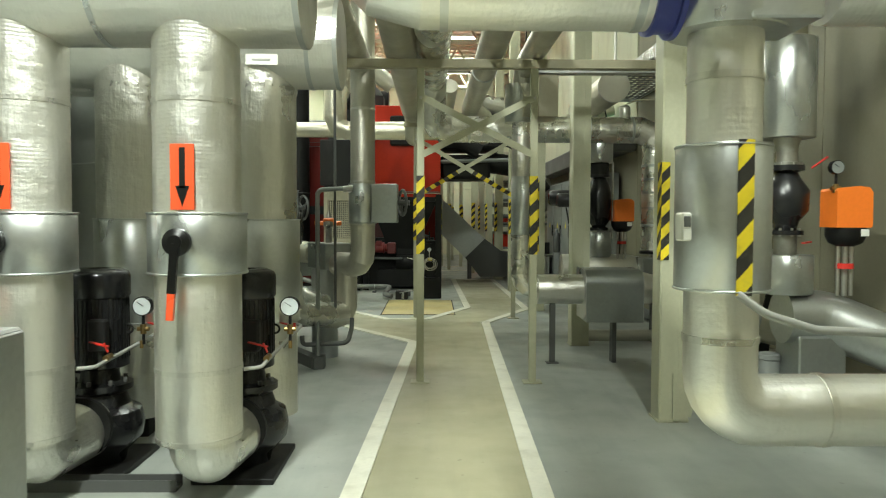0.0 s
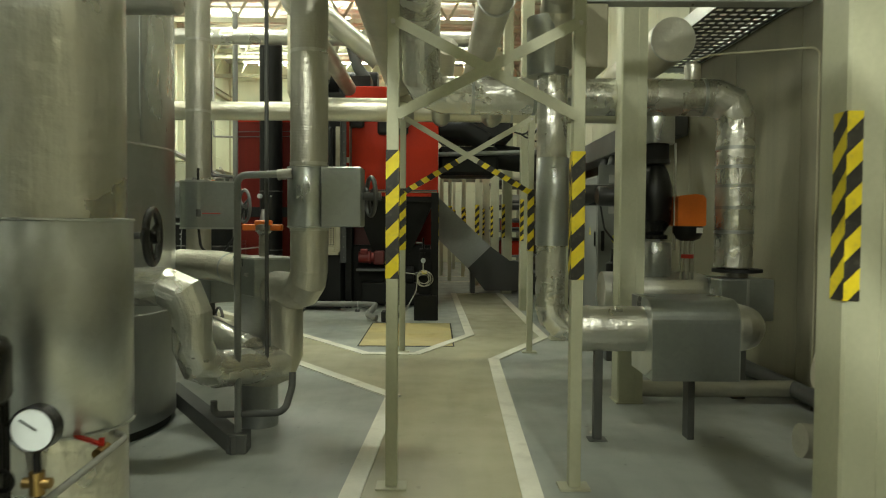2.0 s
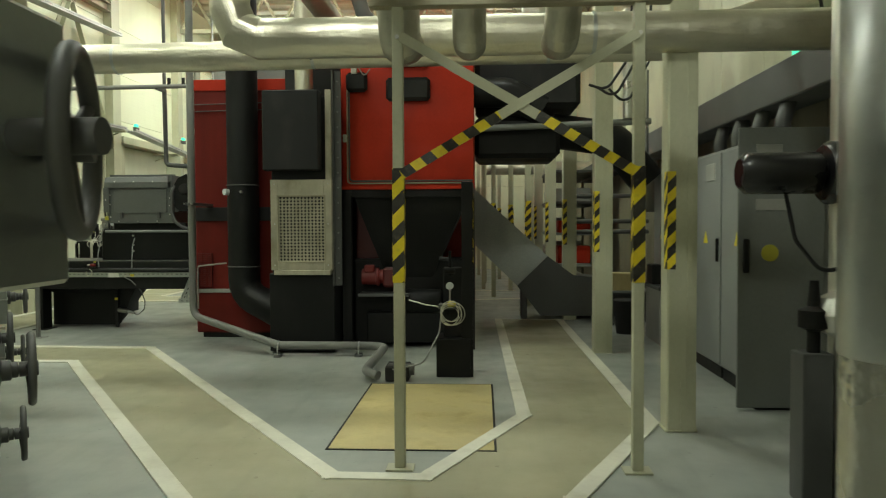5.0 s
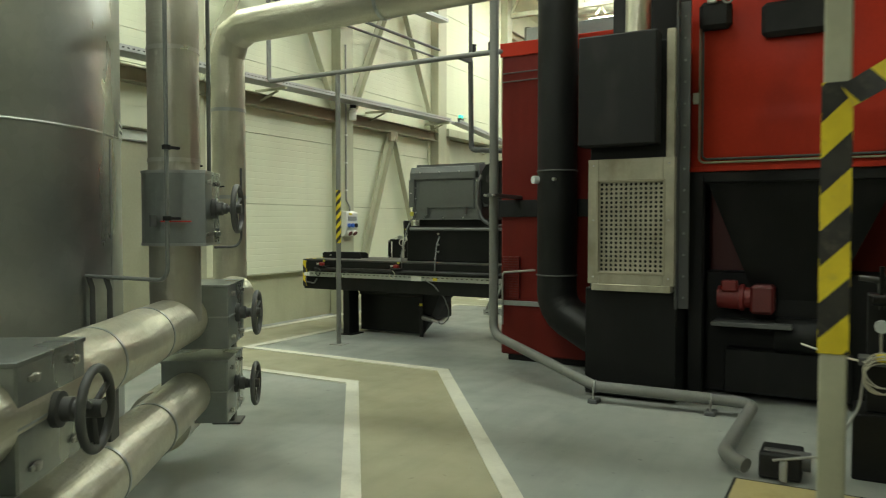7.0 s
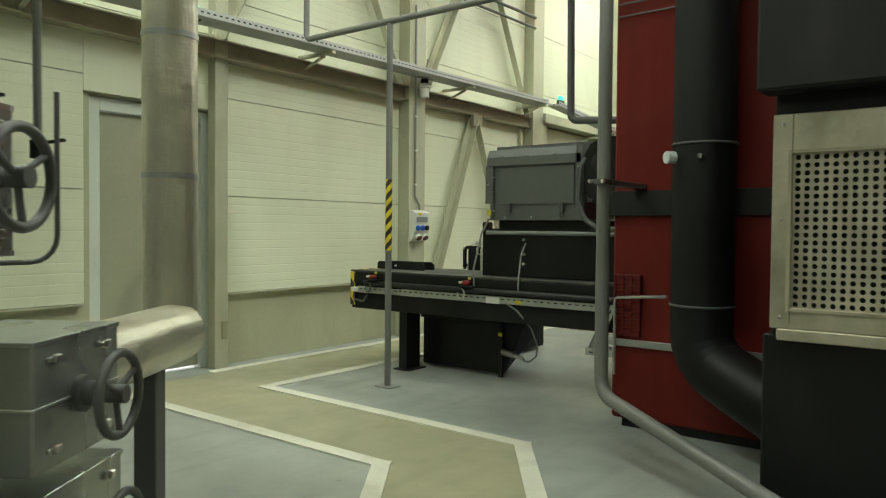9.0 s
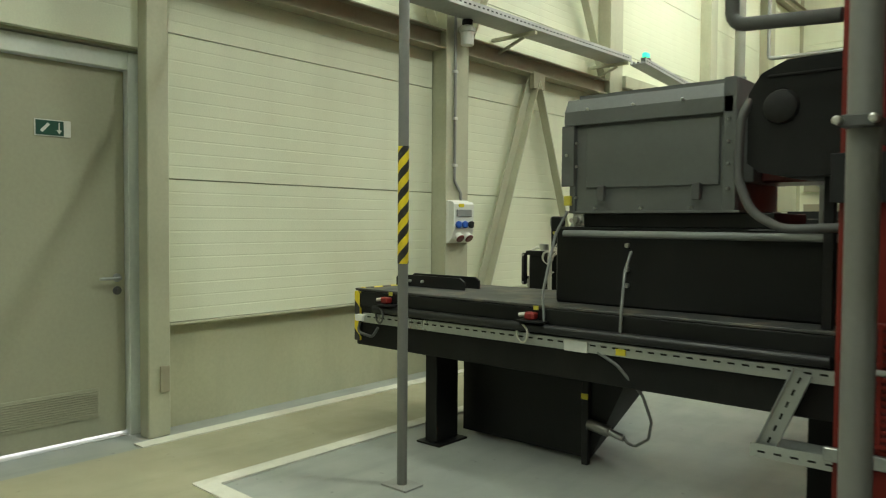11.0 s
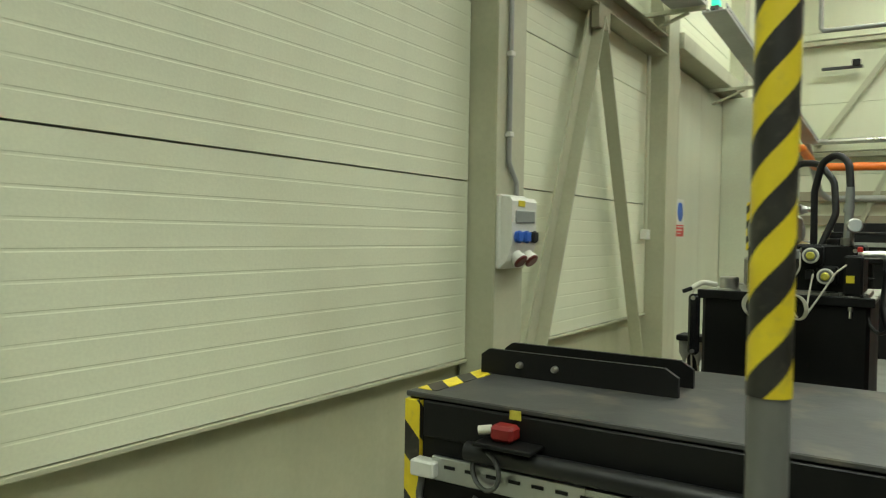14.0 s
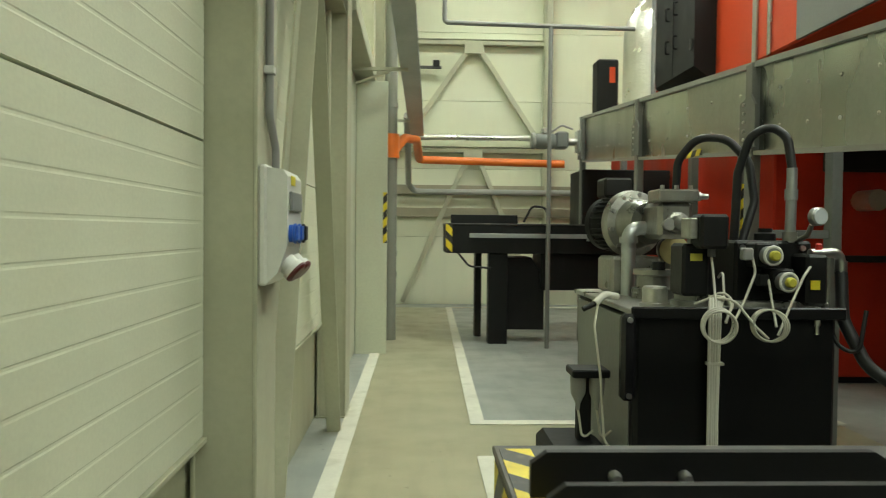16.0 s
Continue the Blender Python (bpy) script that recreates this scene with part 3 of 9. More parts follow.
dc = thing("wall_column", (-6.3, 13.0, 0), "beige steel column beside the door, chipped at its foot", "column", group="steel columns", kind="structure")
part("profile", door_col, BEIGE, dc)
part("bracket", Geo().box(-6.25, -6.238, 13.0, 13.06, 0.27, 0.43, 0.003), BEIGE_DARK, dc, "rusty bracket stub")

# girts and bracing on the west wall
girt = Geo()
for z in (2.78, 5.3):
    girt.box(-6.345, -6.2, -3.9, 18.42, z, z + 0.012, 0.0).box(-6.345, -6.2, -3.9, 18.42, z + 0.15, z + 0.162, 0.0).box(-6.28, -6.265, -3.9, 18.42, z + 0.012, z + 0.15, 0.0)
    girt.box(-6.345, -6.2, 21.65, 26.3, z, z + 0.012, 0.0).box(-6.345, -6.2, 21.65, 26.3, z + 0.15, z + 0.162, 0.0).box(-6.28, -6.265, 21.65, 26.3, z + 0.012, z + 0.15, 0.0)
gw = thing("girt", (-6.28, 10, 2.78), "beige rolled-steel girt along the cladding", "beam", kind="structure")
part("profile", girt, BEIGE_DARK, gw)


def wall_brace(y0, y1, z0, z1, x=-6.24, w=0.1):
    """Two square tubes meeting under a girt."""
    ym = (y0 + y1) / 2
    ob = thing("wall_brace", (x, ym, z0), "beige angle-section bracing in an inverted V", "brace", group="wall bracing", kind="structure")
    for ya in (y0, y1):
        # an angle section: one leg flat to the wall, the other standing out from its edge
        side = 1 if ya > ym else -1
        p0, p1 = Vector((x - 0.03, ya, z0)), Vector((x - 0.03, ym + 0.05 * side, z1))
        across = (p1 - p0).normalized().cross(Vector((1, 0, 0))) * (w / 2)
        g = Geo().beam(p0, p1, w, 0.012, up=(1, 0, 0))
        g.beam(p0 - across * side + Vector((0.045, 0, 0)), p1 - across * side + Vector((0.045, 0, 0)), 0.012, 0.08, up=(1, 0, 0))
        part("angle_bar", g, BEIGE, ob)
    part("gusset", Geo().box(x - 0.01, x + 0.045, ym - 0.1, ym + 0.1, z1 - 0.1, z1 + 0.06, 0.003), BEIGE_DARK, ob)
    return ob


wall_brace(15.86, 18.12, 0.0, 2.74)
wall_brace(15.88, 18.36, 2.97, 5.2)
wall_brace(12.95, 15.5, 2.97, 5.2)

# door in the west wall
door = thing("door_1", (-6.46, 12.4, 0), "closed beige steel door with a louvre and lever handle", "door", kind="structure")
part("leaf", Geo().box(-6.51, -6.465, 11.97, 12.895, 0.026, 2.2, 0.003), DOOR_PAINT, door)
fr = Geo().box(-6.52, -6.42, 12.9, 13.0, 0, 2.31, 0.004).box(-6.52, -6.42, 11.86, 11.965, 0, 2.31, 0.004).box(-6.52, -6.42, 11.965, 12.9, 2.205, 2.31, 0.004)
fr.box(-6.42, -6.33, 12.975, 13.0, 0, 2.31, 0.002)
part("door_frame", fr, FRAME_PAINT, door, "pale grey steel door frame")
louvre = part("louvre", Geo().box(-6.465, -6.457, 12.1, 12.735, 0.14, 0.315, 0.002), DOOR_PAINT, door)
for i in range(11):
    z = 0.16 + i * 0.0135
    part("slat", Geo().beam((-6.456, 12.115, z), (-6.456, 12.72, z), 0.003, 0.01, up=(0.7, 0, 0.7)), DOOR_PAINT, louvre)
handle = Geo().lathe((-6.465, 12.845, 0.962), (1, 0, 0), [(0, 0.026), (0.008, 0.026), (0.01, 0.011), (0.05, 0.011)], 16)
handle.tube([(-6.42, 12.845, 0.962), (-6.412, 12.835, 0.962), (-6.412, 12.72, 0.962)], 0.0095, 0.012, seg=12, smooth_bends=True)
part("handle", handle, GALV_DULL, door, "brushed steel lever")
part("lock_rosette", Geo().lathe((-6.465, 12.845, 0.885), (1, 0, 0), [(0, 0.026), (0.008, 0.026), (0.009, 0.012), (0.016, 0.011)], 16), GREY_DARK, door, "dark lock rosette")
sign = thing("exit_sign", (-6.462, 12.49, 1.77), "small dark green escape sign stuck on the door", "sign")
part("plate", Geo().box(-6.464, -6.459, 12.39, 12.585, 1.775, 1.868, 0.001), SIGN_WHITE, sign)
part("field", Geo().box(-6.459, -6.457, 12.396, 12.545, 1.781, 1.862, 0.0), SIGN_GREEN, sign, "dark green field")
part("symbol", Geo().beam((-6.456, 12.425, 1.80), (-6.456, 12.465, 1.845), 0.002, 0.016, up=(0, 0.7, -0.7)), SIGN_WHITE, sign, "plain white bar")
bits = Geo().beam((-6.456, 12.52, 1.853), (-6.456, 12.52, 1.805), 0.002, 0.007, up=(0, 1, 0))
bits.prism([(12.505, 1.812), (12.535, 1.812), (12.52, 1.79)], "x", -6.457, -6.455)
part("arrow", bits, SIGN_WHITE, sign, "white down arrow")

solo("door_sill", Geo().box(-6.66, -6.44, 11.97, 12.895, 0.0005, 0.004, 0.001), SILL, "bare pale concrete door sill", "sill", kind="structure")
solo("ground", Geo().box(-40, -6.7, -20, 45, -0.4, -0.02, 0.0), SILL, "pale concrete yard outside the door", "ground", kind="structure")

# double door further along the west wall
gate = thing("door_2", (-6.4, 20.0, 0), "tall pale steel double door in a beige frame", "door", kind="structure")
part("leaf", Geo().box(-6.4, -6.35, 18.95, 20.15, 0.015, 2.86, 0.004), DOOR_PALE, gate)
part("leaf", Geo().box(-6.4, -6.35, 20.155, 21.3, 0.015, 2.86, 0.004), DOOR_PALE, gate)
gf = Geo().box(-6.42, -6.24, 18.75, 18.94, 0, 2.9, 0.005).box(-6.42, -6.24, 21.3, 21.42, 0, 2.9, 0.005).box(-6.42, -6.16, 18.75, 21.42, 2.9, 3.04, 0.005)
part("door_frame", gf, BEIGE, gate)
part("jamb", Geo().box(-6.345, -6.02, 21.07, 21.19, 0, 2.86, 0.004), DOOR_PALE, gate, "pale projecting door jamb")
part("tape", Geo().box(-6.06, -6.018, 21.066, 21.07, 1.17, 1.7, 0.0), TAPE, gate, "hazard tape on the door jamb")
warn = thing("door_sign", (-6.34, 19.4, 1.4), "notice with a blue disc over a red panel", "sign")
part("plate", Geo().box(-6.35, -6.345, 19.3, 19.56, 1.3, 1.66, 0.001), SIGN_WHITE, warn)
part("disc", Geo().cyl((-6.345, 19.43, 1.54), (-6.342, 19.43, 1.54), 0.09, seg=20), PLASTIC_BLUE, warn)
part("panel", Geo().box(-6.345, -6.342, 19.31, 19.55, 1.31, 1.42, 0.0), RED_SMALL, warn)
bars = Geo()
for i in range(3):
    bars.box(-6.342, -6.341, 19.33, 19.53 - 0.04 * i, 1.395 - 0.03 * i, 1.405 - 0.03 * i, 0.0)
part("lettering", bars, SIGN_WHITE, warn)

# far wall
wall_n = thing("wall_north", (-1.5, NORTH_Y + 0.2, 0), "cream sheet-metal end wall", "wall", kind="structure")
part("backing", Geo().box(-6.6, 3.6, NORTH_Y + 0.04, NORTH_Y + 0.3, 0, ROOF_Z, 0.0), PLINTH, wall_n)
for x0, x1 in ((-6.3, -3.5), (-3.5, -0.7), (-0.7, 2.1), (2.1, 3.5)):
    for z0, z1 in ((0.0, 1.2), (1.2, 2.4), (2.4, 3.6), (3.6, 4.8), (4.8, 6.0), (6.0, 6.58)):
        part("panel", Geo().box(x0 + 0.003, x1 - 0.003, NORTH_Y, NORTH_Y + 0.04, z0 + 0.003, z1 - 0.003, 0.003), PANEL, wall_n)
fb = thing("end_wall_frame", (-4.7, 26.2, 0), "beige tubes bracing the end wall", "brace", kind="structure")
for z in (2.68, 4.56):
    part("rail", Geo().box(-6.2, -3.5, 26.25, 26.39, z, z + 0.07, 0.004).box(-6.2, -3.5, 26.3, 26.39, z + 0.1, z + 0.115, 0.002), BEIGE, fb)
    for xa in (-5.95, -3.55):
        zb = 0.05 if z < 3 else 2.85
        part("tube", Geo().beam((xa, 26.28, zb), (-4.73 + (0.08 if xa > -4.7 else -0.08), 26.28, z - 0.05), 0.08, 0.08, up=(0, 1, 0)), BEIGE, fb)
    part("gusset", Geo().box(-4.9, -4.56, 26.22, 26.3, z - 0.16, z + 0.06, 0.003), BEIGE, fb)
for z in (1.55, 1.95):
    part("rail", Geo().box(-6.2, -2.6, 26.3, 26.39, z, z + 0.16, 0.003), BEIGE_DARK, fb)
h_column("end_wall_column", -3.49, -3.375, 26.1, 26.38, ROOF_Z, BEIGE, "beige steel column on the end wall", "y")

# east and south walls, roof
wall_e = thing("wall_east", (EAST_X + 0.1, 10, 0), "dull olive cladding", "wall", kind="structure")
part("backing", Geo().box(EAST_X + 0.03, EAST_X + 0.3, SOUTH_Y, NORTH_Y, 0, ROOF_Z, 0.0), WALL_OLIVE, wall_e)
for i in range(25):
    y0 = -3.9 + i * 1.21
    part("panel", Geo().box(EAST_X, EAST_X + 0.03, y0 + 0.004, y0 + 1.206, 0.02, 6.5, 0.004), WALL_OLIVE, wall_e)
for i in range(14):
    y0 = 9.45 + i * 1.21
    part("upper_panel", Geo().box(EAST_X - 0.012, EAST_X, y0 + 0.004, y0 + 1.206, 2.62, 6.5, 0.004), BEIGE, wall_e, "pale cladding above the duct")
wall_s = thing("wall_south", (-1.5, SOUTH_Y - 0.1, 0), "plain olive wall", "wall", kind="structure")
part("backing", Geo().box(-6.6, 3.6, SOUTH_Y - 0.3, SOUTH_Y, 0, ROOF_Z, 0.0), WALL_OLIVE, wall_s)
ceil = Geo()
ceil.box(-6.7, 3.7, SOUTH_Y - 0.3, NORTH_Y + 0.3, ROOF_Z + 0.05, ROOF_Z + 0.2, 0.0)
for i in range(60):
    y = SOUTH_Y + i * 0.51
    ceil.prism([(y, ROOF_Z + 0.05), (y + 0.04, ROOF_Z), (y + 0.2, ROOF_Z), (y + 0.24, ROOF_Z + 0.05)], "x", -6.65, 3.65)
solo("ceiling", ceil, ROOF, "cream trapezoidal roof sheeting", "ceiling", kind="structure")


def truss(y):
    ob = thing("roof_truss", (-1.5, y, 5.6), "beige lattice roof truss", "truss", group="roof trusses", kind="structure")
    part("chord", Geo().box(-6.3, 3.25, y - 0.05, y + 0.05, 6.46, 6.56, 0.003), BEIGE, ob)
    part("chord", Geo().box(-6.3, 3.25, y - 0.05, y + 0.05, 5.7, 5.8, 0.003), BEIGE, ob)
    for i in range(12):
        x = -6.2 + i * 0.78
        a, b = ((x, y, 5.78), (x + 0.39, y, 6.48)), ((x + 0.39, y, 6.48), (x + 0.78, y, 5.78))
        part("web_member", Geo().beam(*a, 0.05, 0.05).beam(*b, 0.05, 0.05), BEIGE, ob)
    return ob


for y in (0.4, 7.5, 13.2, 16.3, 18.0, 21.6, 24.2):
    truss(y)


def ceiling_light(x, y, z, sx, sy):
    ob = thing("ceiling_light", (x, y, z), "fluorescent strip light in a white batten housing", "ceiling light", group="strip lights")
    a, b = max(sx, 0.12) / 2, max(sy, 0.12) / 2
    part("housing", Geo().box(x - a, x + a, y - b, y + b, z, z + 0.06, 0.006), PLASTIC_WHITE, ob)
    if sx > sy:
        for dy in (-0.045, 0.045):
            part("tube", Geo().cyl((x - a + 0.04, y + dy, z - 0.03), (x + a - 0.04, y + dy, z - 0.03), 0.014, seg=12), TUBE_GLOW, ob)
    else:
        for dx in (-0.045, 0.045):
            part("tube", Geo().cyl((x + dx, y - b + 0.04, z - 0.03), (x + dx, y + b - 0.04, z - 0.03), 0.014, seg=12), TUBE_GLOW, ob)
    for s in (-0.7, 0.7):
        h = Geo().cyl((x + (a * s if sx > sy else 0), y + (0 if sx > sy else b * s), z + 0.06), (x + (a * s if sx > sy else 0), y + (0 if sx > sy else b * s), ROOF_Z + 0.02), 0.004, seg=6)
        part("hanger", h, STEEL_BRIGHT, ob)
    return ob


# the added, unseen lamps get a fitting as well
for x, y, z, watts, sx, sy in LIGHTS:
    ceiling_light(x, y, z, sx, sy)

# steel columns along the east side of the walkway
for i, (x, y) in enumerate(((2.01, 3.97), (1.985, 6.83), (1.965, 9.72), (1.935, 12.58), (1.9, 15.2), (1.9, 18.05), (1.9, 20.9), (1.9, 23.7))):
    col = thing("column", (x, y, 0), "beige square steel column, hazard tape wrapped round one edge", "column", group="steel columns", kind="structure")
    shaft = Geo().box(x - 0.09, x + 0.09, y - 0.09, y + 0.09, 0, ROOF_Z, 0.01)
    shaft.box(x + 0.03, x + 0.092, y - 0.094, y - 0.09, 0, ROOF_Z, 0.001)
    part("shaft", shaft, BEIGE, col)
    t0, t1 = (1.04, 1.66) if i < 5 else (1.0, 1.7)
    if i != 1:
        part("tape", Geo().box(x - 0.0935, x - 0.04, y - 0.0935, y - 0.09, t0, t1, 0.0).box(x - 0.0935, x - 0.09, y - 0.09, y - 0.01, t0, t1, 0.0), TAPE_WIDE, col, "yellow and black tape")
    part("foot_plate", Geo().box(x - 0.1, x + 0.1, y - 0.1, y + 0.1, 0, 0.012, 0.002), BEIGE, col)
    if i in (0, 2):
        part("gusset", Geo().prism([(x - 0.005, 0.012), (x + 0.1, 0.012), (x - 0.005, 0.32)], "y", y - 0.106, y - 0.094), BEIGE, col)
diag = thing("diagonal_brace", (2.1, 4.05, 0), "beige square-tube brace leaning from a column foot, taped", "brace", kind="structure")
part("tube", Geo().beam((2.12, 4.05, 0.0), (3.05, 4.05, 4.4), 0.1, 0.1, up=(0, 1, 0)), BEIGE, diag)
d0, d1 = Vector((2.12, 4.05, 0.0)), Vector((3.05, 4.05, 4.4))
part("tape", Geo().beam(d0.lerp(d1, 0.235), d0.lerp(d1, 0.40), 0.104, 0.104, up=(0, 1, 0)), TAPE_WIDE, diag)


# ---- pipework ----
def insulated(name, pts, r, material, label, bands=(), bend=None, seg=28, steps=3, caps=True, category="pipe", group=""):
    """A lagged pipe: one insulated run, with thin metal bands at places (point, direction)."""
    ob = thing(name, (pts[-1][0], pts[-1][1], min(p[2] for p in pts)), label, category, group)
    part("insulation", Geo().tube(pts, r, bend, steps, seg, caps), material, ob)
    for p, d in bands:
        d = Vector(d).normalized()
        g = Geo().cyl(Vector(p) - d * 0.012, Vector(p) + d * 0.012, r + 0.004, seg=seg, caps=True)
        part("band", g, GALV, ob)
    return ob


UP, EAST, NORTH = (0, 0, 1), (1, 0, 0), (0, 1, 0)


def gauge(x, y, z, r=0.05, face=(0, -1, 0), dial=None, label="round white pressure gauge in a dark case on a brass cock"):
    ob = thing("pressure_gauge", (x, y, z - 0.2), label, "gauge", group="pressure gauges")
    f = Vector(face)
    c = Vector((x, y, z))
    part("case", Geo().lathe(c - f * 0.022, f, [(0, r * 0.9), (0.004, r), (0.04, r), (0.044, r * 0.93), (0.04, r * 0.9)], 28), BLACK_GLOSS, ob)
    part("dial", Geo().cyl(c + f * 0.016, c + f * 0.019, r * 0.9, seg=28), dial or DIAL, ob)
    side = f.cross(Vector((0, 0, 1)))
    tip = c + f * 0.0205 + side * (r * 0.5) + Vector((0, 0, r * 0.45))
    part("needle", Geo().beam(c + f * 0.0205 - side * (r * 0.2), tip, 0.002, 0.005, up=f), BLACK, ob)
    part("stem", Geo().cyl((x, y, z - r + 0.005), (x, y, z - 0.2), 0.008, seg=10), BLACK, ob)
    part("cock", Geo().cyl((x - 0.03, y, z - 0.12), (x + 0.03, y, z - 0.12), 0.012, seg=10).cyl((x, y, z - 0.145), (x, y, z - 0.095), 0.016, seg=10), BRASS, ob, "brass gauge cock")
    return ob


# pump pipes: foil-lagged drops with sheet-metal valve sleeves
def pump_drop(x, y, label):
    ob = thing("pump_pipe", (x, y, 0.12), label, "pipe", group="pump pipes")
    part("insulation", Geo().tube([(x, y, 2.24), (x, y, 0.31)], 0.188, seg=40), FOIL, ob)
    part("lower_elbow", Geo().tube([(x + 0.015, y, 0.4), (x + 0.015, y, 0.235), (x + 0.06, y + 0.42, 0.235)], 0.15, 0.16, 6, 36, smooth_bends=True), FOIL_SMOOTH, ob, "rounded foil elbow")
    part("sleeve", Geo().cyl((x, y, 1.05), (x, y, 1.32), 0.213, seg=40, bevel=0.004), GALV, ob, "galvanised valve sleeve")
    for z in (1.055, 1.315):
        part("bead", Geo().hoop((x, y, z), UP, 0.213, 0.006, 40, 6), GALV, ob)
    for z in (0.325, 0.63, 1.8):
        part("band", Geo().cyl((x, y, z - 0.01), (x, y, z + 0.01), 0.1915, seg=40), FOIL_SMOOTH, ob)
    arrow = part("flow_label", Geo().box(x - 0.052, x + 0.048, y - 0.2, y - 0.192, 1.33, 1.605, 0.001), LABEL_RED, ob, "orange-red flow label")
    shaft = Geo().box(x - 0.013, x + 0.011, y - 0.203, y - 0.199, 1.42, 1.59, 0.0)
    shaft.prism([(x - 0.03, 1.43), (x + 0.028, 1.43), (x - 0.001, 1.345)], "y", y - 0.203, y - 0.199)
    part("arrow", shaft, BLACK, arrow, "black down arrow")
    hub = Geo().lathe((x - 0.01, y - 0.2, 1.195), (0, -1, 0), [(0, 0.035), (0.03, 0.035), (0.035, 0.058), (0.06, 0.058), (0.075, 0.03), (0.08, 0.03)], 24)
    lever = part("valve_hub", hub, BLACK, ob)
    part("lever", Geo().beam((x - 0.01, y - 0.272, 1.19), (x - 0.025, y - 0.275, 0.985), 0.034, 0.02, up=(0, 1, 0)), BLACK, lever)
    part("lever_tip", Geo().beam((x - 0.025, y - 0.275, 0.985), (x - 0.032, y - 0.275, 0.875), 0.03, 0.02, up=(0, 1, 0)), LABEL_RED, lever, "orange lever tip")
    return ob


pump_drop(-0.575, 2.53, "tall foil-lagged pump pipe with an orange arrow label and black lever")
pump_drop(-1.34, 2.53, "tall foil-lagged pump pipe with an orange arrow label and black lever")


def pump(x, y):
    ob = thing("pump", (x, y, 0), "black cast-iron circulation pump with an upright finned motor", "pump", group="pumps")
    part("base_plate", Geo().box(x - 0.2, x + 0.2, y - 0.3, y + 0.28, 0.0, 0.03, 0.004), BLACK, ob)
    volute = Geo().lathe((x, y, 0.03), UP, [(0, 0.12), (0.05, 0.13), (0.09, 0.17), (0.13, 0.205), (0.2, 0.215), (0.27, 0.2), (0.3, 0.15), (0.36, 0.13), (0.38, 0.16), (0.41, 0.16), (0.42, 0.1), (0.5, 0.09)], 36)
    part("volute", volute, BLACK_GLOSS, ob)
    part("flange", Geo().cyl((x, y - 0.23, 0.26), (x, y - 0.2, 0.26), 0.15, seg=28), BLACK, ob)
    for i in range(8):
        a = i * math.pi / 4
        part("bolt", Geo().cyl((x + 0.13 * math.cos(a), y + 0.13 * math.sin(a), 0.44), (x + 0.13 * math.cos(a), y + 0.13 * math.sin(a), 0.465), 0.012, seg=6), GREY_DARK, ob)
    motor = Geo().lathe((x, y, 0.52), UP, [(0, 0.12), (0.01, 0.142), (0.4, 0.142), (0.42, 0.13), (0.44, 0.13), (0.47, 0.142), (0.5, 0.14), (0.515, 0.11)], 40)
    m = part("motor", motor, BLACK_GLOSS, ob)
    fins = Geo()
    for i in range(36):
        a = 2 * math.pi * i / 36
        fins.beam((x + 0.142 * math.cos(a), y + 0.142 * math.sin(a), 0.57), (x + 0.142 * math.cos(a), y + 0.142 * math.sin(a), 0.88), 0.005, 0.006, up=(math.cos(a), math.sin(a), 0))
    tagged(part("fin", fins, BLACK, m), kind="stuff")
    part("fan_cover", Geo().lathe((x, y, 0.94), UP, [(-0.05, 0.149), (-0.04, 0.153), (0.06, 0.153), (0.08, 0.143), (0.09, 0.12), (0.095, 0.05)], 40), BLACK_GLOSS, m)
    part("terminal_box", Geo().box(x + 0.02, x + 0.11, y - 0.19, y - 0.13, 0.63, 0.79, 0.01), BLACK_DULL, m)
    part("lifting_eye", Geo().hoop((x + 0.15, y, 0.72), (0, 1, 0), 0.022, 0.006, 16, 6), BLACK, m)
    return ob


pump(-0.5, 3.07)
pump(-1.26, 3.07)
solo("base_rail", Geo().box(-1.7, -0.74, 2.68, 2.78, 0, 0.012, 0.0).box(-1.7, -0.74, 2.68, 2.692, 0.012, 0.055, 0.0).box(-1.7, -0.74, 2.768, 2.78, 0.012, 0.055, 0.0), GREY_DARK, "dark steel channel rail bolted to the floor", "rail", at=(-1.2, 2.73, 0))
gauge(-0.27, 3.06, 0.84)
gauge(-1.03, 3.06, 0.84)
for dx, y1 in ((-0.33, 3.92), (-1.1, 3.92)):
    ob = thing("impulse_pipe", (dx, 2.6, 0.55), "thin grey bypass pipe with red lever valves", "pipe", group="bypass pipes")
    part("pipe", Geo().tube([(dx - 0.07, 2.62, 0.6), (dx, 2.66, 0.6), (dx + 0.02, y1 - 0.3, 0.66), (dx - 0.12, y1 - 0.22, 0.66)], 0.0095, 0.05, 4, 12), GREY_LIGHT, ob)
    for y in (2.8, 3.5):
        part("valve", Geo().cyl((dx, y - 0.03, 0.612 + (y - 2.66) * 0.048), (dx, y + 0.03, 0.615 + (y - 2.66) * 0.048), 0.015, seg=10), BRASS, ob)
        part("lever", Geo().beam((dx, y, 0.645), (dx - 0.02 if y < 3 else dx, y + (0.0 if y < 3 else 0.0), 0.69), 0.014, 0.006).beam((dx, y, 0.672), (dx - 0.1, y + 0.03, 0.69), 0.018, 0.006), RED_SMALL, ob, "red lever")
    part("drop", Geo().cyl((dx + 0.06, 3.06, 0.62), (dx + 0.06, 3.06, 0.66), 0.01, seg=8), BRASS, ob)

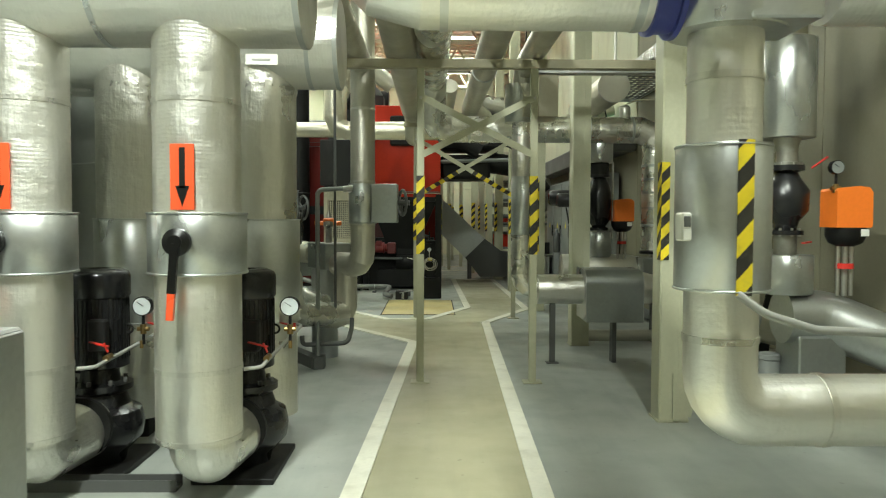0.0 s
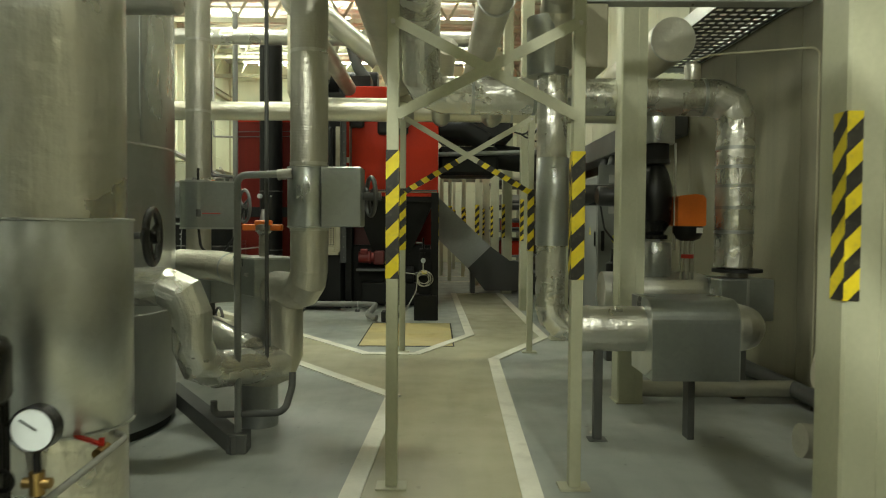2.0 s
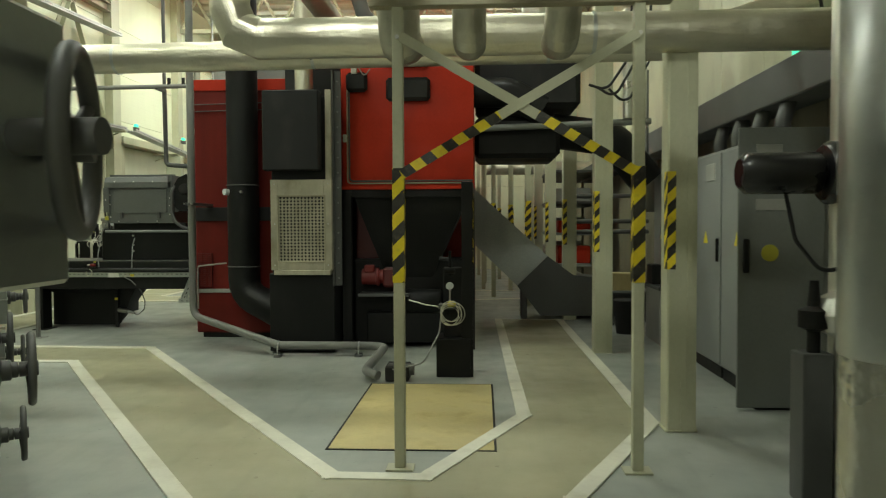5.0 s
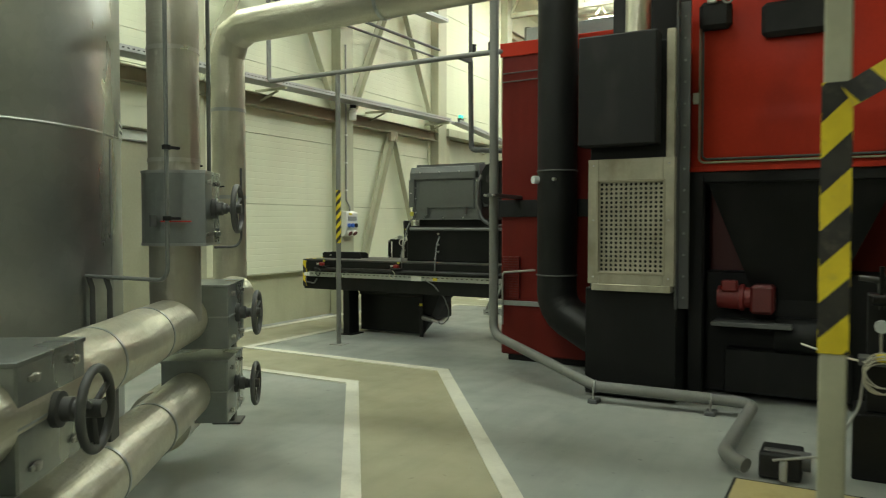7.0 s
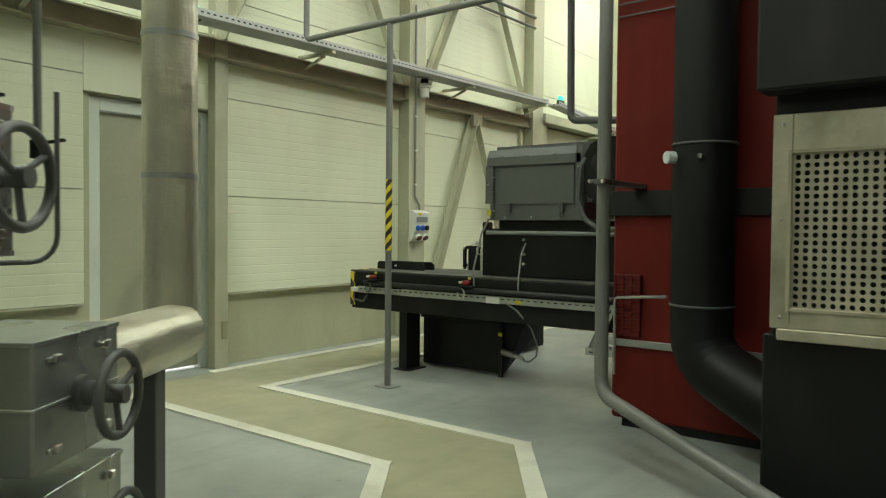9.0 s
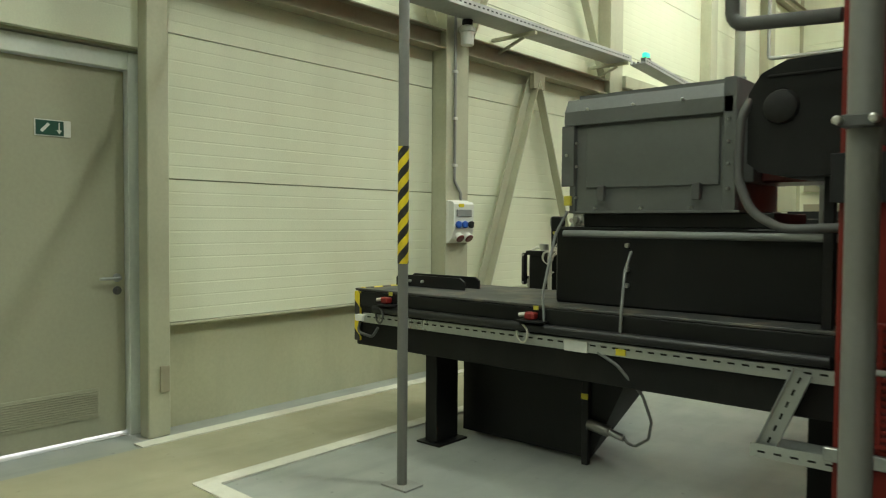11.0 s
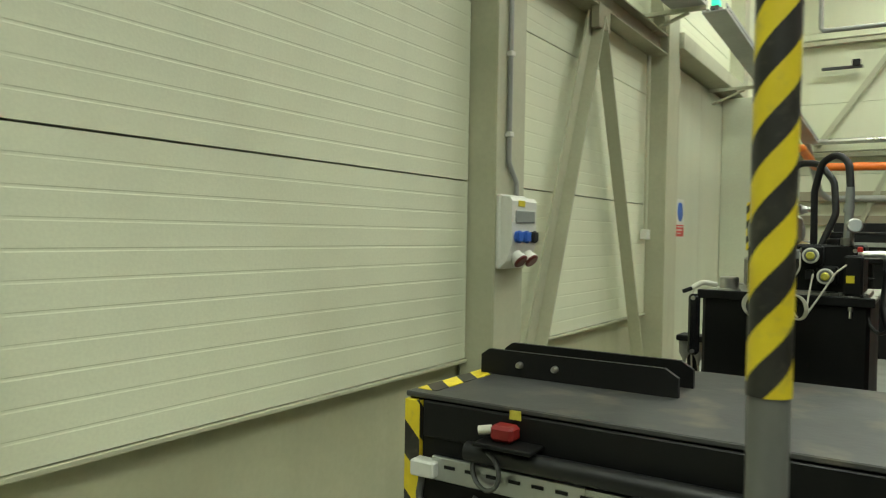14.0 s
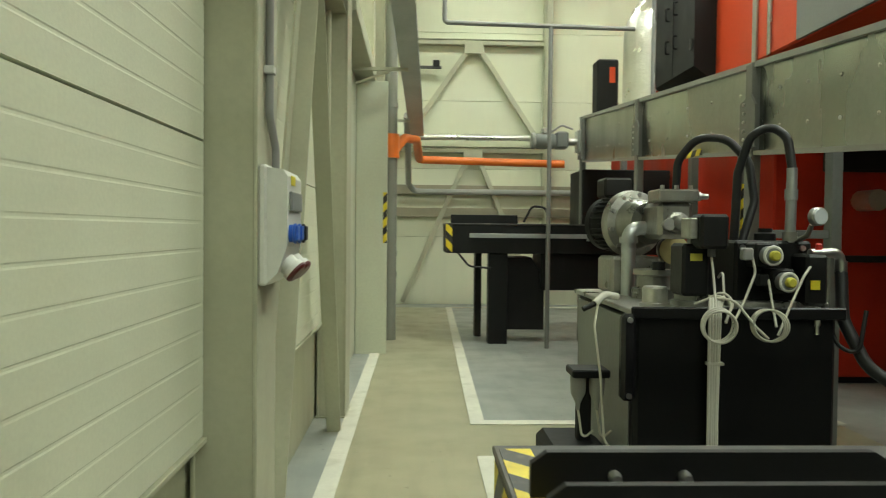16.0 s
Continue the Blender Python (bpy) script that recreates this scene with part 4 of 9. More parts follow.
# return pipes standing behind the pumps
def return_drop(x, y):
    ob = thing("return_pipe", (x, y, 0.2), "wide foil-lagged return pipe with a galvanised sleeve", "pipe", group="return pipes")
    part("insulation", Geo().tube([(x, y, 2.24), (x, y, 0.12)], 0.205, 0.22, 4, 40), FOIL_SMOOTH, ob)
    part("sleeve", Geo().cyl((x, y, 0.68), (x, y, 1.29), 0.222, seg=44, bevel=0.004), GALV, ob, "galvanised sheet sleeve")
    part("bead", Geo().hoop((x, y, 1.288), UP, 0.222, 0.005, 44, 6), GALV, ob)
    part("bead", Geo().hoop((x, y, 0.684), UP, 0.222, 0.005, 44, 6), GALV, ob)
    part("foot", Geo().box(x - 0.12, x + 0.12, y - 0.12, y + 0.12, 0.0, 0.12, 0.006), BLACK_DULL, ob)
    return ob


return_drop(-0.556, 3.69)
return_drop(-1.326, 3.69)
insulated("header_pipe", [(-6.1, 2.53, 2.33), (-0.085, 2.53, 2.33)], 0.28, FOIL, "thick foil-lagged header pipe with a capped end", [((-0.1, 2.53, 2.33), EAST), ((-0.95, 2.53, 2.33), EAST)], seg=40)
h2 = insulated("header_pipe", [(-6.1, 3.69, 2.33), (-0.075, 3.69, 2.33)], 0.26, FOIL, "thick foil-lagged header pipe with a paper label", [((-0.09, 3.69, 2.33), EAST), ((-0.25, 3.69, 2.33), EAST)], seg=40)
tag = part("paper_label", Geo().box(-0.59, -0.41, 3.453, 3.457, 2.165, 2.225, 0.0), SIGN_WHITE, h2, "white paper label")
part("lettering", Geo().box(-0.555, -0.45, 3.45, 3.453, 2.188, 2.198, 0.0), GREY_LIGHT, tag)
insulated("header_pipe", [(-6.1, 4.75, 2.3), (-0.55, 4.75, 2.3)], 0.11, FOIL_SMOOTH, "foil-lagged pipe behind the header", seg=24)

# cabinet at the edge of the pump row
cab = thing("switch_cabinet", (-1.05, 1.3, 0), "grey sheet-steel cabinet beside the pumps", "cabinet")
part("body", Geo().box(-1.4, -0.79, 1.2, 1.5, 0.08, 0.96, 0.008), GALV_DULL, cab)
part("plinth", Geo().box(-1.38, -0.81, 1.22, 1.48, 0, 0.08, 0.003), BLACK_DULL, cab)
part("door", Geo().box(-0.79, -0.775, 1.215, 1.485, 0.1, 0.95, 0.004), GALV_DULL, cab)

# riser beside the walkway with a taped sleeve
rx, ry = 1.315, 1.37
ob = thing("riser_pipe", (rx, ry, 0.6), "foil-lagged riser with a taped galvanised sleeve, bending along the floor", "pipe")
part("insulation", Geo().tube([(rx, ry, 2.4), (rx, ry, 0.735), (3.25, ry, 0.735)], 0.105, 0.112, 6, 32, smooth_bends=True), FOIL, ob)
part("sleeve", Geo().cyl((rx, ry, 1.09), (rx, ry, 1.51), 0.134, seg=40, bevel=0.003), GALV, ob, "galvanised sleeve")
for z in (1.095, 1.505):
    part("bead", Geo().hoop((rx, ry, z), UP, 0.134, 0.004, 40, 6), GALV, ob)
tp = Geo()
n = len(tp.v)
for i in range(5):
    a = radians(-95 + i * 5.0)
    for z in (1.085, 1.515):
        tp.v.append((rx + 0.1365 * math.cos(a), ry + 0.1365 * math.sin(a), z))
for i in range(4):
    tp.face((2 * i, 2 * i + 2, 2 * i + 3, 2 * i + 1), True)
part("tape", tp, stripes("hazard_tape_sleeve", 0.06, 1.1, flat_on=True), ob, "hazard tape strip")
part("upper_sleeve", Geo().lathe((rx, ry, 1.83), UP, [(0, 0.115), (0.0, 0.165), (0.03, 0.175), (0.4, 0.175)], 36), GALV, ob)
part("upper_sleeve", Geo().box(rx, rx + 0.2, ry - 0.172, ry + 0.1, 1.835, 2.25, 0.006), GALV, ob)
for z in (0.95, 1.7):
    part("band", Geo().cyl((rx, ry, z - 0.01), (rx, ry, z + 0.01), 0.109, seg=32), FOIL_SMOOTH, ob)
part("band", Geo().cyl((1.6, ry, 0.735), (1.62, ry, 0.735), 0.109, seg=32), FOIL_SMOOTH, ob)
st = thing("thermostat", (1.19, 1.29, 1.2), "small white thermostat with a clear cover", "thermostat")
part("body", Geo().box(1.16, 1.188, 1.26, 1.32, 1.235, 1.315, 0.005), PLASTIC_WHITE, st)
part("dial", Geo().box(1.165, 1.184, 1.255, 1.26, 1.275, 1.305, 0.002), GREY_DARK, st)
part("cover", Geo().box(1.163, 1.186, 1.256, 1.26, 1.24, 1.268, 0.002), SIGN_WHITE, st)
solo("grey_hose", Geo().tube([(1.31, 1.235, 1.09), (1.37, 1.2, 1.04), (1.5, 1.18, 1.0), (1.7, 1.19, 0.99), (2.0, 1.24, 1.03), (2.4, 1.32, 1.06), (2.7, 1.36, 0.84)], 0.012, 0.12, 5, 12, smooth_bends=True), CABLE_GREY, "sagging grey conduit hose", "hose", at=(1.9, 1.2, 0.96))
hp = insulated("cross_pipe", [(0.24, ry, 2.5), (0.24, ry, 1.97), (1.16, ry, 1.97)], 0.13, FOIL, "foil-lagged pipe crossing above the walkway", [((0.5, ry, 1.97), EAST), ((1.05, ry, 1.97), EAST)])
for fx0, fx1, fr_ in ((1.085, 1.1, 0.145), (1.1, 1.15, 0.138), (1.15, 1.165, 0.155)):
    part("flange", Geo().cyl((fx0, ry, 1.97), (fx1, ry, 1.97), fr_, seg=32), BLUE_PAINT, hp, "dark blue flange")
insulated("cross_pipe", [(1.6, ry, 2.0), (3.25, ry, 2.0)], 0.14, FOIL, "foil-lagged pipe running to the wall")

# portal frames over the walkway
def portal(xa, xb, y, top, x0, x1, taped_braces, zt, zb, post=0.058):
    ob = thing("pipe_portal", ((xa + xb) / 2, y, 0), "beige steel portal with crossed braces and taped posts", "pipe support", group="portals")
    for x in (xa, xb):
        p = part("post", Geo().box(x - post / 2, x + post / 2, y - post / 2, y + post / 2, 0.012, top, 0.004), BEIGE, ob)
        part("foot_plate", Geo().box(x - 0.075, x + 0.075, y - 0.06, y + 0.06, 0, 0.012, 0.002), BEIGE, p)
        h = post / 2
        part("tape", Geo().box(x - h - 0.003, x + h + 0.003, y - h - 0.003, y + h + 0.003, 1.02, 1.635, 0.001), TAPE, p, "yellow and black tape")
        part("bolt", Geo().cyl((x, y - h - 0.012, zt), (x, y - h, zt), 0.012, seg=8), STEEL_BRIGHT, p)
    part("beam", Geo().box(x0, x1, y - 0.04, y + 0.04, top, top + 0.07, 0.004), BEIGE_DARK, ob)
    for k, (p0, p1) in enumerate((((xa + 0.02, y - 0.035, zt), (xb - 0.01, y - 0.035, zb)), ((xa + 0.02, y - 0.043, zb), (xb - 0.01, y - 0.043, zt)))):
        b = part("brace", Geo().beam(p0, p1, 0.052, 0.008, up=(0, 1, 0)), BEIGE, ob)
        if taped_braces:
            low, high = (Vector(p1), Vector(p0)) if k == 0 else (Vector(p0), Vector(p1))
            part("tape", Geo().beam(low, low.lerp(high, 0.42), 0.054, 0.011, up=(0, 1, 0)), TAPE if k == 0 else TAPE_FLIP, b)
    return ob


portal(0.375, 1.264, 5.04, 2.47, -0.4, 2.45, False, 2.24, 1.80)
portal(0.253, 1.53, 8.86, 2.49, 0.1, 1.7, True, 2.33, 1.60)

# lagged pipes lying on the portals
insulated("overhead_pipe", [(-0.15, 3.3, 3.2), (-0.15, 3.9, 2.64), (-0.15, 5.6, 2.64), (-0.6, 7.6, 3.1), (-0.6, 11.5, 3.1)], 0.095, FOIL_DULL, "foil-lagged pipe bending away overhead", seg=24, group="overhead pipes")
insulated("overhead_pipe", [(0.21, -3.8, 2.675), (0.21, 8.5, 2.665)], 0.132, FOIL_DULL, "foil-lagged pipe along the walkway overhead", [((0.21, y, 2.675), NORTH) for y in (3.6, 6.4)], group="overhead pipes")
insulated("overhead_pipe", [(0.47, -3.8, 2.665), (0.47, 6.55, 2.665), (0.47, 6.98, 2.235), (2.81, 6.98, 2.235), (2.81, 6.98, 0.98)], 0.137, FOIL_CRUMPLED, "foil-lagged pipe dropping into a wide arch to the valve", [((x_, 6.98, 2.235), EAST) for x_ in (0.85, 1.3, 2.1, 2.55)] + [((2.81, 6.98, z_), UP) for z_ in (1.86, 1.72, 1.58, 1.42, 1.24)], bend=0.17, steps=2, group="overhead pipes")
insulated("overhead_pipe", [(0.94, -3.8, 2.655), (0.94, 8.5, 2.665)], 0.112, FOIL_DULL, "foil-lagged pipe along the walkway overhead", [((0.94, y, 2.655), NORTH) for y in (2.2, 6.0)], group="overhead pipes")
insulated("overhead_pipe", [(3.2, 3.1, 2.7), (1.75, 3.1, 2.7), (1.28, 4.2, 2.64), (1.28, 5.85, 2.64), (1.28, 5.85, 2.2)], 0.095, FOIL_DULL, "foil-lagged pipe turning down beside the portal", bend=0.2, group="overhead pipes")

# cross main behind the second portal
insulated("cross_main", [(-3.54, 10.74, 0.82), (-3.54, 10.74, 2.665), (2.1, 10.5, 2.655), (3.2, 10.5, 3.0)], 0.115, FOIL_WARM, "foil-lagged main rising from the manifold and crossing the hall", [((x, 10.59 - 0.0425 * x, 2.658), EAST) for x in (-2.2, -0.6, 1.2)] + [((-3.54, 10.74, 1.5), UP), ((-3.54, 10.74, 2.1), UP)], bend=0.19, steps=2)
insulated("cross_main", [(-0.92, 9.62, 4.6), (-0.92, 9.62, 2.53), (3.2, 9.62, 2.53)], 0.128, FOIL_WARM, "crumpled foil-lagged main with a mitred bend", [((x, 9.62, 2.53), EAST) for x in (0.1, 1.4)], bend=0.2, steps=2)
for x0, x1, r_ in ((0.21, 0.22, 0.13), (0.68, 0.63, 0.105), (0.94, 1.17, 0.11)):
    z0 = 2.665 if r_ > 0.105 else 2.95
    insulated("branch_pipe", [(x0, 8.45, z0), (x1, 9.12, 2.66), (x1, 9.3, 2.4), (x1, 9.6, 2.47)], r_ * 0.95, FOIL_DULL, "lagged branch dipping into the main", bend=0.16, seg=24, steps=4, group="branch pipes")


# ---- tanks and manifold ----
def tank(x, y, r, top, seam, label):
    ob = thing("storage_tank", (x, y, 0), label, "tank", group="storage tanks")
    part("shell", Geo().cyl((x, y, 0.06), (x, y, top), r, seg=96), TANK_SHEET, ob)
    part("skirt", Geo().cyl((x, y, 0.0), (x, y, 0.06), r - 0.03, seg=64), BLACK_DULL, ob)
    for z in (seam, seam + 1.02, seam - 1.0):
        part("seam", Geo().hoop((x, y, z), UP, r, 0.007, 96, 6), GALV, ob)
    for a, z0, z1 in ((-40, 0.06, seam), (-18, seam, top), (34.3, 0.06, seam)):
        c, s = math.cos(radians(a)), math.sin(radians(a))
        part("joint", Geo().beam((x + r * c, y + r * s, z0 + 0.02), (x + r * c, y + r * s, z1 - 0.02), 0.02, 0.006, up=(c, s, 0)), GALV_DULL, ob)
    return ob


tank(-1.99, 6.09, 0.9, 4.4, 1.735, "tall galvanised sheet-clad buffer tank")
t2 = tank(-3.95, 8.9, 1.02, 4.4, 1.777, "tall galvanised sheet-clad buffer tank with a number plate")
PLATE_A = radians(47)
pn, pt_ = Vector((math.cos(PLATE_A), math.sin(PLATE_A), 0)), Vector((-math.sin(PLATE_A), math.cos(PLATE_A), 0))
pc = Vector((-3.95, 8.9, 1.828)) + pn * 1.021
tag = part("number_plate", Geo().beam(pc - pt_ * 0.09, pc + pt_ * 0.09, 0.085, 0.006, up=pn), SIGN_WHITE, t2, "white plate with bars")
part("lettering", Geo().beam(pc - pt_ * 0.055 + pn * 0.004 - Vector((0, 0, 0.012)), pc + pt_ * 0.065 + pn * 0.004 - Vector((0, 0, 0.012)), 0.014, 0.002, up=pn).beam(pc - pt_ * 0.075 + pn * 0.004 + Vector((0, 0, 0.02)), pc + pt_ * 0.07 + pn * 0.004 + Vector((0, 0, 0.02)), 0.014, 0.002, up=pn), GREY_DARK, tag)
tank(-3.6, 2.6, 1.05, 4.4, 1.6, "tall galvanised sheet-clad buffer tank")
tank(-3.9, 5.2, 0.8, 4.4, 1.6, "tall galvanised sheet-clad buffer tank")

YAW = 34.0
N_DIR, U_DIR = (math.cos(radians(YAW)), math.sin(radians(YAW))), (-math.sin(radians(YAW)), math.cos(radians(YAW)))


def on_manifold(t, side=0.0, start=(-1.3, 7.5)):
    """A place t metres along the manifold and side metres towards the walkway."""
    return start[0] + U_DIR[0] * t + N_DIR[0] * side, start[1] + U_DIR[1] * t + N_DIR[1] * side


def handwheel(c, axis, r, material, parent):
    c, axis = Vector(c), Vector(axis).normalized()
    w = part("handwheel", Geo().hoop(c, axis, r, 0.013, 36, 10), material, parent, "dark grey handwheel")
    ref = Vector((0, 0, 1)) if abs(axis.z) < 0.9 else Vector((0, 1, 0))
    a = axis.cross(ref).normalized()
    b = a.cross(axis)
    for k in range(3):
        th = 0.5 + k * 2 * math.pi / 3
        part("spoke", Geo().cyl(c - axis * 0.012, c + (a * math.cos(th) + b * math.sin(th)) * r, 0.009, seg=8), material, w)
    part("hub", Geo().cyl(c - axis * 0.035, c + axis * 0.02, 0.025, seg=14), material, w)
    return w


def valve_box(sx=0.33, sy=0.46, h=0.36, wheel=0.12, reach=0.12, lever=False):
    """A clip-on sheet-steel insulation box over a valve; the wheel looks along +x. Base at the middle of its underside."""
    ob = thing("valve_box", (0, 0, 0), "grey sheet-steel valve box with toggle latches and a handwheel", "valve box", group="valve boxes")
    body = Geo()
    if lever:
        half = sy / 2
        out = [(half * math.cos(radians(a)), half * math.sin(radians(a))) for a in range(90, 271, 10)]
        body.prism(out + [(sx / 2, -half), (sx / 2, half)], "z", 0, h)
        rim = [(x * 1.018 - 0.001, y * 1.018) for x, y in out] + [(sx / 2 + 0.003, -half - 0.003), (sx / 2 + 0.003, half + 0.003)]
        part("edge_band", Geo().prism(rim, "z", h - 0.01, h + 0.003), GALV, ob)
        part("edge_band", Geo().prism(rim, "z", -0.003, 0.01), GALV, ob)
    else:
        body.box(-sx / 2, sx / 2, -sy / 2, sy / 2, 0, h, 0.006)
        body.box(-sx / 2 - 0.003, sx / 2 + 0.003, -sy / 2 - 0.003, sy / 2 + 0.003, h - 0.012, h + 0.002, 0.002)
    b = part("body", body, BOX_SHEET, ob)
    if not lever:
        part("seam", Geo().box(-sx / 2 - 0.004, sx / 2 + 0.004, -sy / 2 - 0.004, sy / 2 + 0.004, h * 0.5 - 0.004, h * 0.5 + 0.004, 0.001), GALV, b)
    for y in (-sy * 0.3, sy * 0.3):
        for z in (0.05, h - 0.05):
            l = part("latch", Geo().box(sx / 2 + 0.001, sx / 2 + 0.01, y - 0.03, y + 0.03, z - 0.007, z + 0.007, 0.002).box(sx / 2 + 0.001, sx / 2 + 0.018, y - 0.012, y + 0.012, z - 0.012, z + 0.012, 0.004), STEEL_BRIGHT, b)
    part("bonnet", Geo().lathe((sx / 2, 0, h * 0.5), (1, 0, 0), [(0, 0.05), (0.02, 0.05), (0.024, 0.034), (0.05, 0.034), (0.054, 0.026), (0.07, 0.026), (0.074, 0.016), (reach, 0.014)], 20), GREY_DARK, ob)
    handwheel((sx / 2 + reach, 0, h * 0.5), (1, 0, 0), wheel, GREY_DARK, ob)
    if lever:
        part("red_lever", Geo().beam((-0.02, -sy / 2 - 0.02, h * 0.32), (0.12, -sy / 2 - 0.02, h * 0.32), 0.006, 0.012, up=(0, 1, 0)), RED_SMALL, ob, "red lever")
        part("clip", Geo().cyl((-0.05, -sy / 2 - 0.025, h * 0.25), (-0.05, -sy / 2 - 0.025, h * 0.4), 0.018, seg=10), GREY_DARK, ob)
    return ob


SIDE_BOX = valve_box(0.36, 0.3, 0.35, 0.11, 0.12, lever=True)
ax_, ay_ = on_manifold(2.35, 0.01)
SIDE_BOX.matrix_basis = pose(ax_, ay_, 1.215, 0, 0, YAW)
NEAR_BOX = valve_box(0.5, 0.28, 0.37, 0.13, 0.12, lever=True)
NEAR_BOX.matrix_basis = pose(*on_manifold(-0.16, -0.09), 1.235, 0, 0, YAW)
LOW = valve_box(0.34, 0.42, 0.33, 0.11, 0.11)
for k, (t, side, z) in enumerate(((2.72, 0.06, 0.67), (2.78, 0.04, 0.27), (0.73, -0.05, 0.645), (0.47, -0.01, 0.25), (-0.5, 0.0, 0.7))):
    bx, by = on_manifold(t, side)
    m = pose(bx, by, z, 0, 0, YAW)
    if k == 0:
        LOW.matrix_basis = m
    else:
        copy_thing(LOW, m)

# manifold pipes
def at(t, z, side=0.0):
    return (*on_manifold(t, side), z)


man = thing("manifold", at(1.2, 0.3), "two foil-lagged manifold pipes with risers", "manifold")
part("upper_main", Geo().tube([at(-0.6, 0.83), at(3.9, 0.83)], 0.125, seg=32), FOIL_WARM, man)
part("lower_main", Geo().tube([at(-0.9, 0.42, 0.02), at(2.9, 0.42, 0.0)], 0.12, seg=32), FOIL_WARM, man)
for t in (0.3, 1.3, 1.9):
    d = (U_DIR[0], U_DIR[1], 0)
    c = Vector(at(t, 0.83))
    part("band", Geo().cyl(c - Vector(d) * 0.008, c + Vector(d) * 0.008, 0.128, seg=32), GALV, man)
    c = Vector(at(t, 0.42, 0.01))
    part("band", Geo().cyl(c - Vector(d) * 0.008, c + Vector(d) * 0.008, 0.1235, seg=32), GALV, man)
part("end_cap", Geo().cyl(at(3.9, 0.83), at(3.94, 0.83), 0.122, 0.1, seg=32), FOIL_SMOOTH, man)
part("lower_cap", Geo().cyl(at(2.5, 0.3, -0.12), at(2.85, 0.3, -0.12), 0.16, seg=32), FOIL_WARM, man)
for t, side, r in ((-0.16, -0.09, 0.095), (2.35, 0.01, 0.12)):
    part("riser", Geo().cyl(at(t, 0.84, side), at(t, 4.4, side), r, seg=28), FOIL_DULL, man)
    for z in (1.62, 2.15, 2.7):
        part("band", Geo().cyl(at(t, z - 0.01, side), at(t, z + 0.01, side), r + 0.003, seg=28), FOIL_SMOOTH, man)
for t in (3.64, 1.4, -0.1):
    s = part("strut", Geo().box(-0.045, 0.045, -0.045, 0.045, 0.012, 0.72, 0.004), GREY_DARK, man, "dark steel strut")
    s.matrix_basis = pose(*(Vector(at(t, 0)) - Vector(man.location)), 0, 0, YAW)
    pl = part("strut_plate", Geo().box(-0.09, 0.09, -0.09, 0.09, 0.0, 0.012, 0.002), GREY_DARK, man)
    pl.matrix_basis = pose(*(Vector(at(t, 0)) - Vector(man.location)), 0, 0, YAW)
for o in man.children:
    if o.name.startswith("strut"):
        o.data.transform(Matrix.Translation(Vector(man.location)))

# thin grey condensate lines beside the risers
def thin_pipe(name, pts, r, label, material=None, bend=0.06, category="pipe", group="thin pipes"):
    return solo(name, Geo().tube(pts, r, bend, 5, 12, smooth_bends=True), material or GREY, label, category, at=pts[-1], group=group)


b0 = on_manifold(2.28, 0.27)
vx, vy = b0[0] - 0.06, b0[1] - 0.3
thin_pipe("vent_pipe", [(vx, vy, 4.3), (vx, vy, 1.06), (vx - 0.74, vy, 1.06), (vx - 0.74, vy, 0.0)], 0.0095, "thin grey vent pipe down to the floor")
for s_ in (0.43, 0.56):
    thin_pipe("drain_pipe", [(vx - s_, vy, 1.06), (vx - s_, vy + 0.02, 1.0), (vx - s_, vy + 0.02, 0.0)], 0.013, "thin dark drain pipe to the floor", GREY_DARK, 0.02)
for z in (1.34, 1.66):
    solo("pipe_clip", Geo().cyl((vx, vy, z - 0.01), (vx, vy, z + 0.01), 0.019, seg=12).box(vx - 0.01, vx + 0.01, vy, vy + 0.07, z - 0.006, z + 0.006, 0.001), BLACK_DULL, "small black pipe clip on the vent", "clip", at=(vx, vy, z), group="pipe clips")
for qx, qy, qz in ((-2.78, 9.69, 1.62), (-2.79, 9.85, 1.52)):
    thin_pipe("vent_pipe", [(qx, qy, 4.4), (qx, qy, qz)], 0.011, "thin grey vent pipe")
    solo("vent_cock", Geo().cyl((qx, qy, qz - 0.05), (qx, qy, qz), 0.02, seg=12).beam((qx, qy, qz - 0.01), (qx + 0.07, qy + 0.04, qz), 0.012, 0.008), BLACK_DULL, "small black vent cock on the valve box", "valve", at=(qx, qy, qz - 0.05), group="vent cocks")
thin_pipe("sensor_pipe", [(*on_manifold(2.5, 0.3), 1.6), (*on_manifold(2.5, 0.3), 1.2), (*on_manifold(2.35, 0.2), 1.2)], 0.006, "thin black sensor line", GREY_DARK)

# supply riser with a half-round sleeve by the walkway
sr = thing("supply_riser", (-0.15, 5.72, 0.35), "foil-lagged riser with a half-round sheet sleeve and valve box", "pipe")
part("insulation", Geo().tube([(-0.142, 5.72, 3.3), (-0.142, 5.72, 0.885), (-0.4, 6.0, 0.885)], 0.107, 0.13, 3, 30), FOIL_DULL, sr)
part("drop", Geo().tube([(-0.305, 5.9, 0.86), (-0.305, 5.9, 0.385), (-0.58, 5.7, 0.45)], 0.095, 0.1, 2, 28), FOIL_DULL, sr)
part("sleeve", Geo().cyl((-0.142, 5.72, 1.256), (-0.142, 5.72, 1.602), 0.122, seg=40, bevel=0.003), GALV, sr, "galvanised valve sleeve")
part("sleeve_box", Geo().box(-0.06, 0.165, 5.61, 5.83, 1.262, 1.6, 0.006), BOX_SHEET, sr, "sheet-steel valve box")
for z in (1.262, 1.598):
    part("bead", Geo().hoop((-0.142, 5.72, z), UP, 0.122, 0.004, 40, 6), GALV, sr)
part("bonnet", Geo().cyl((0.16, 5.72, 1.44), (0.27, 5.72, 1.44), 0.022, seg=12), GREY_DARK, sr)
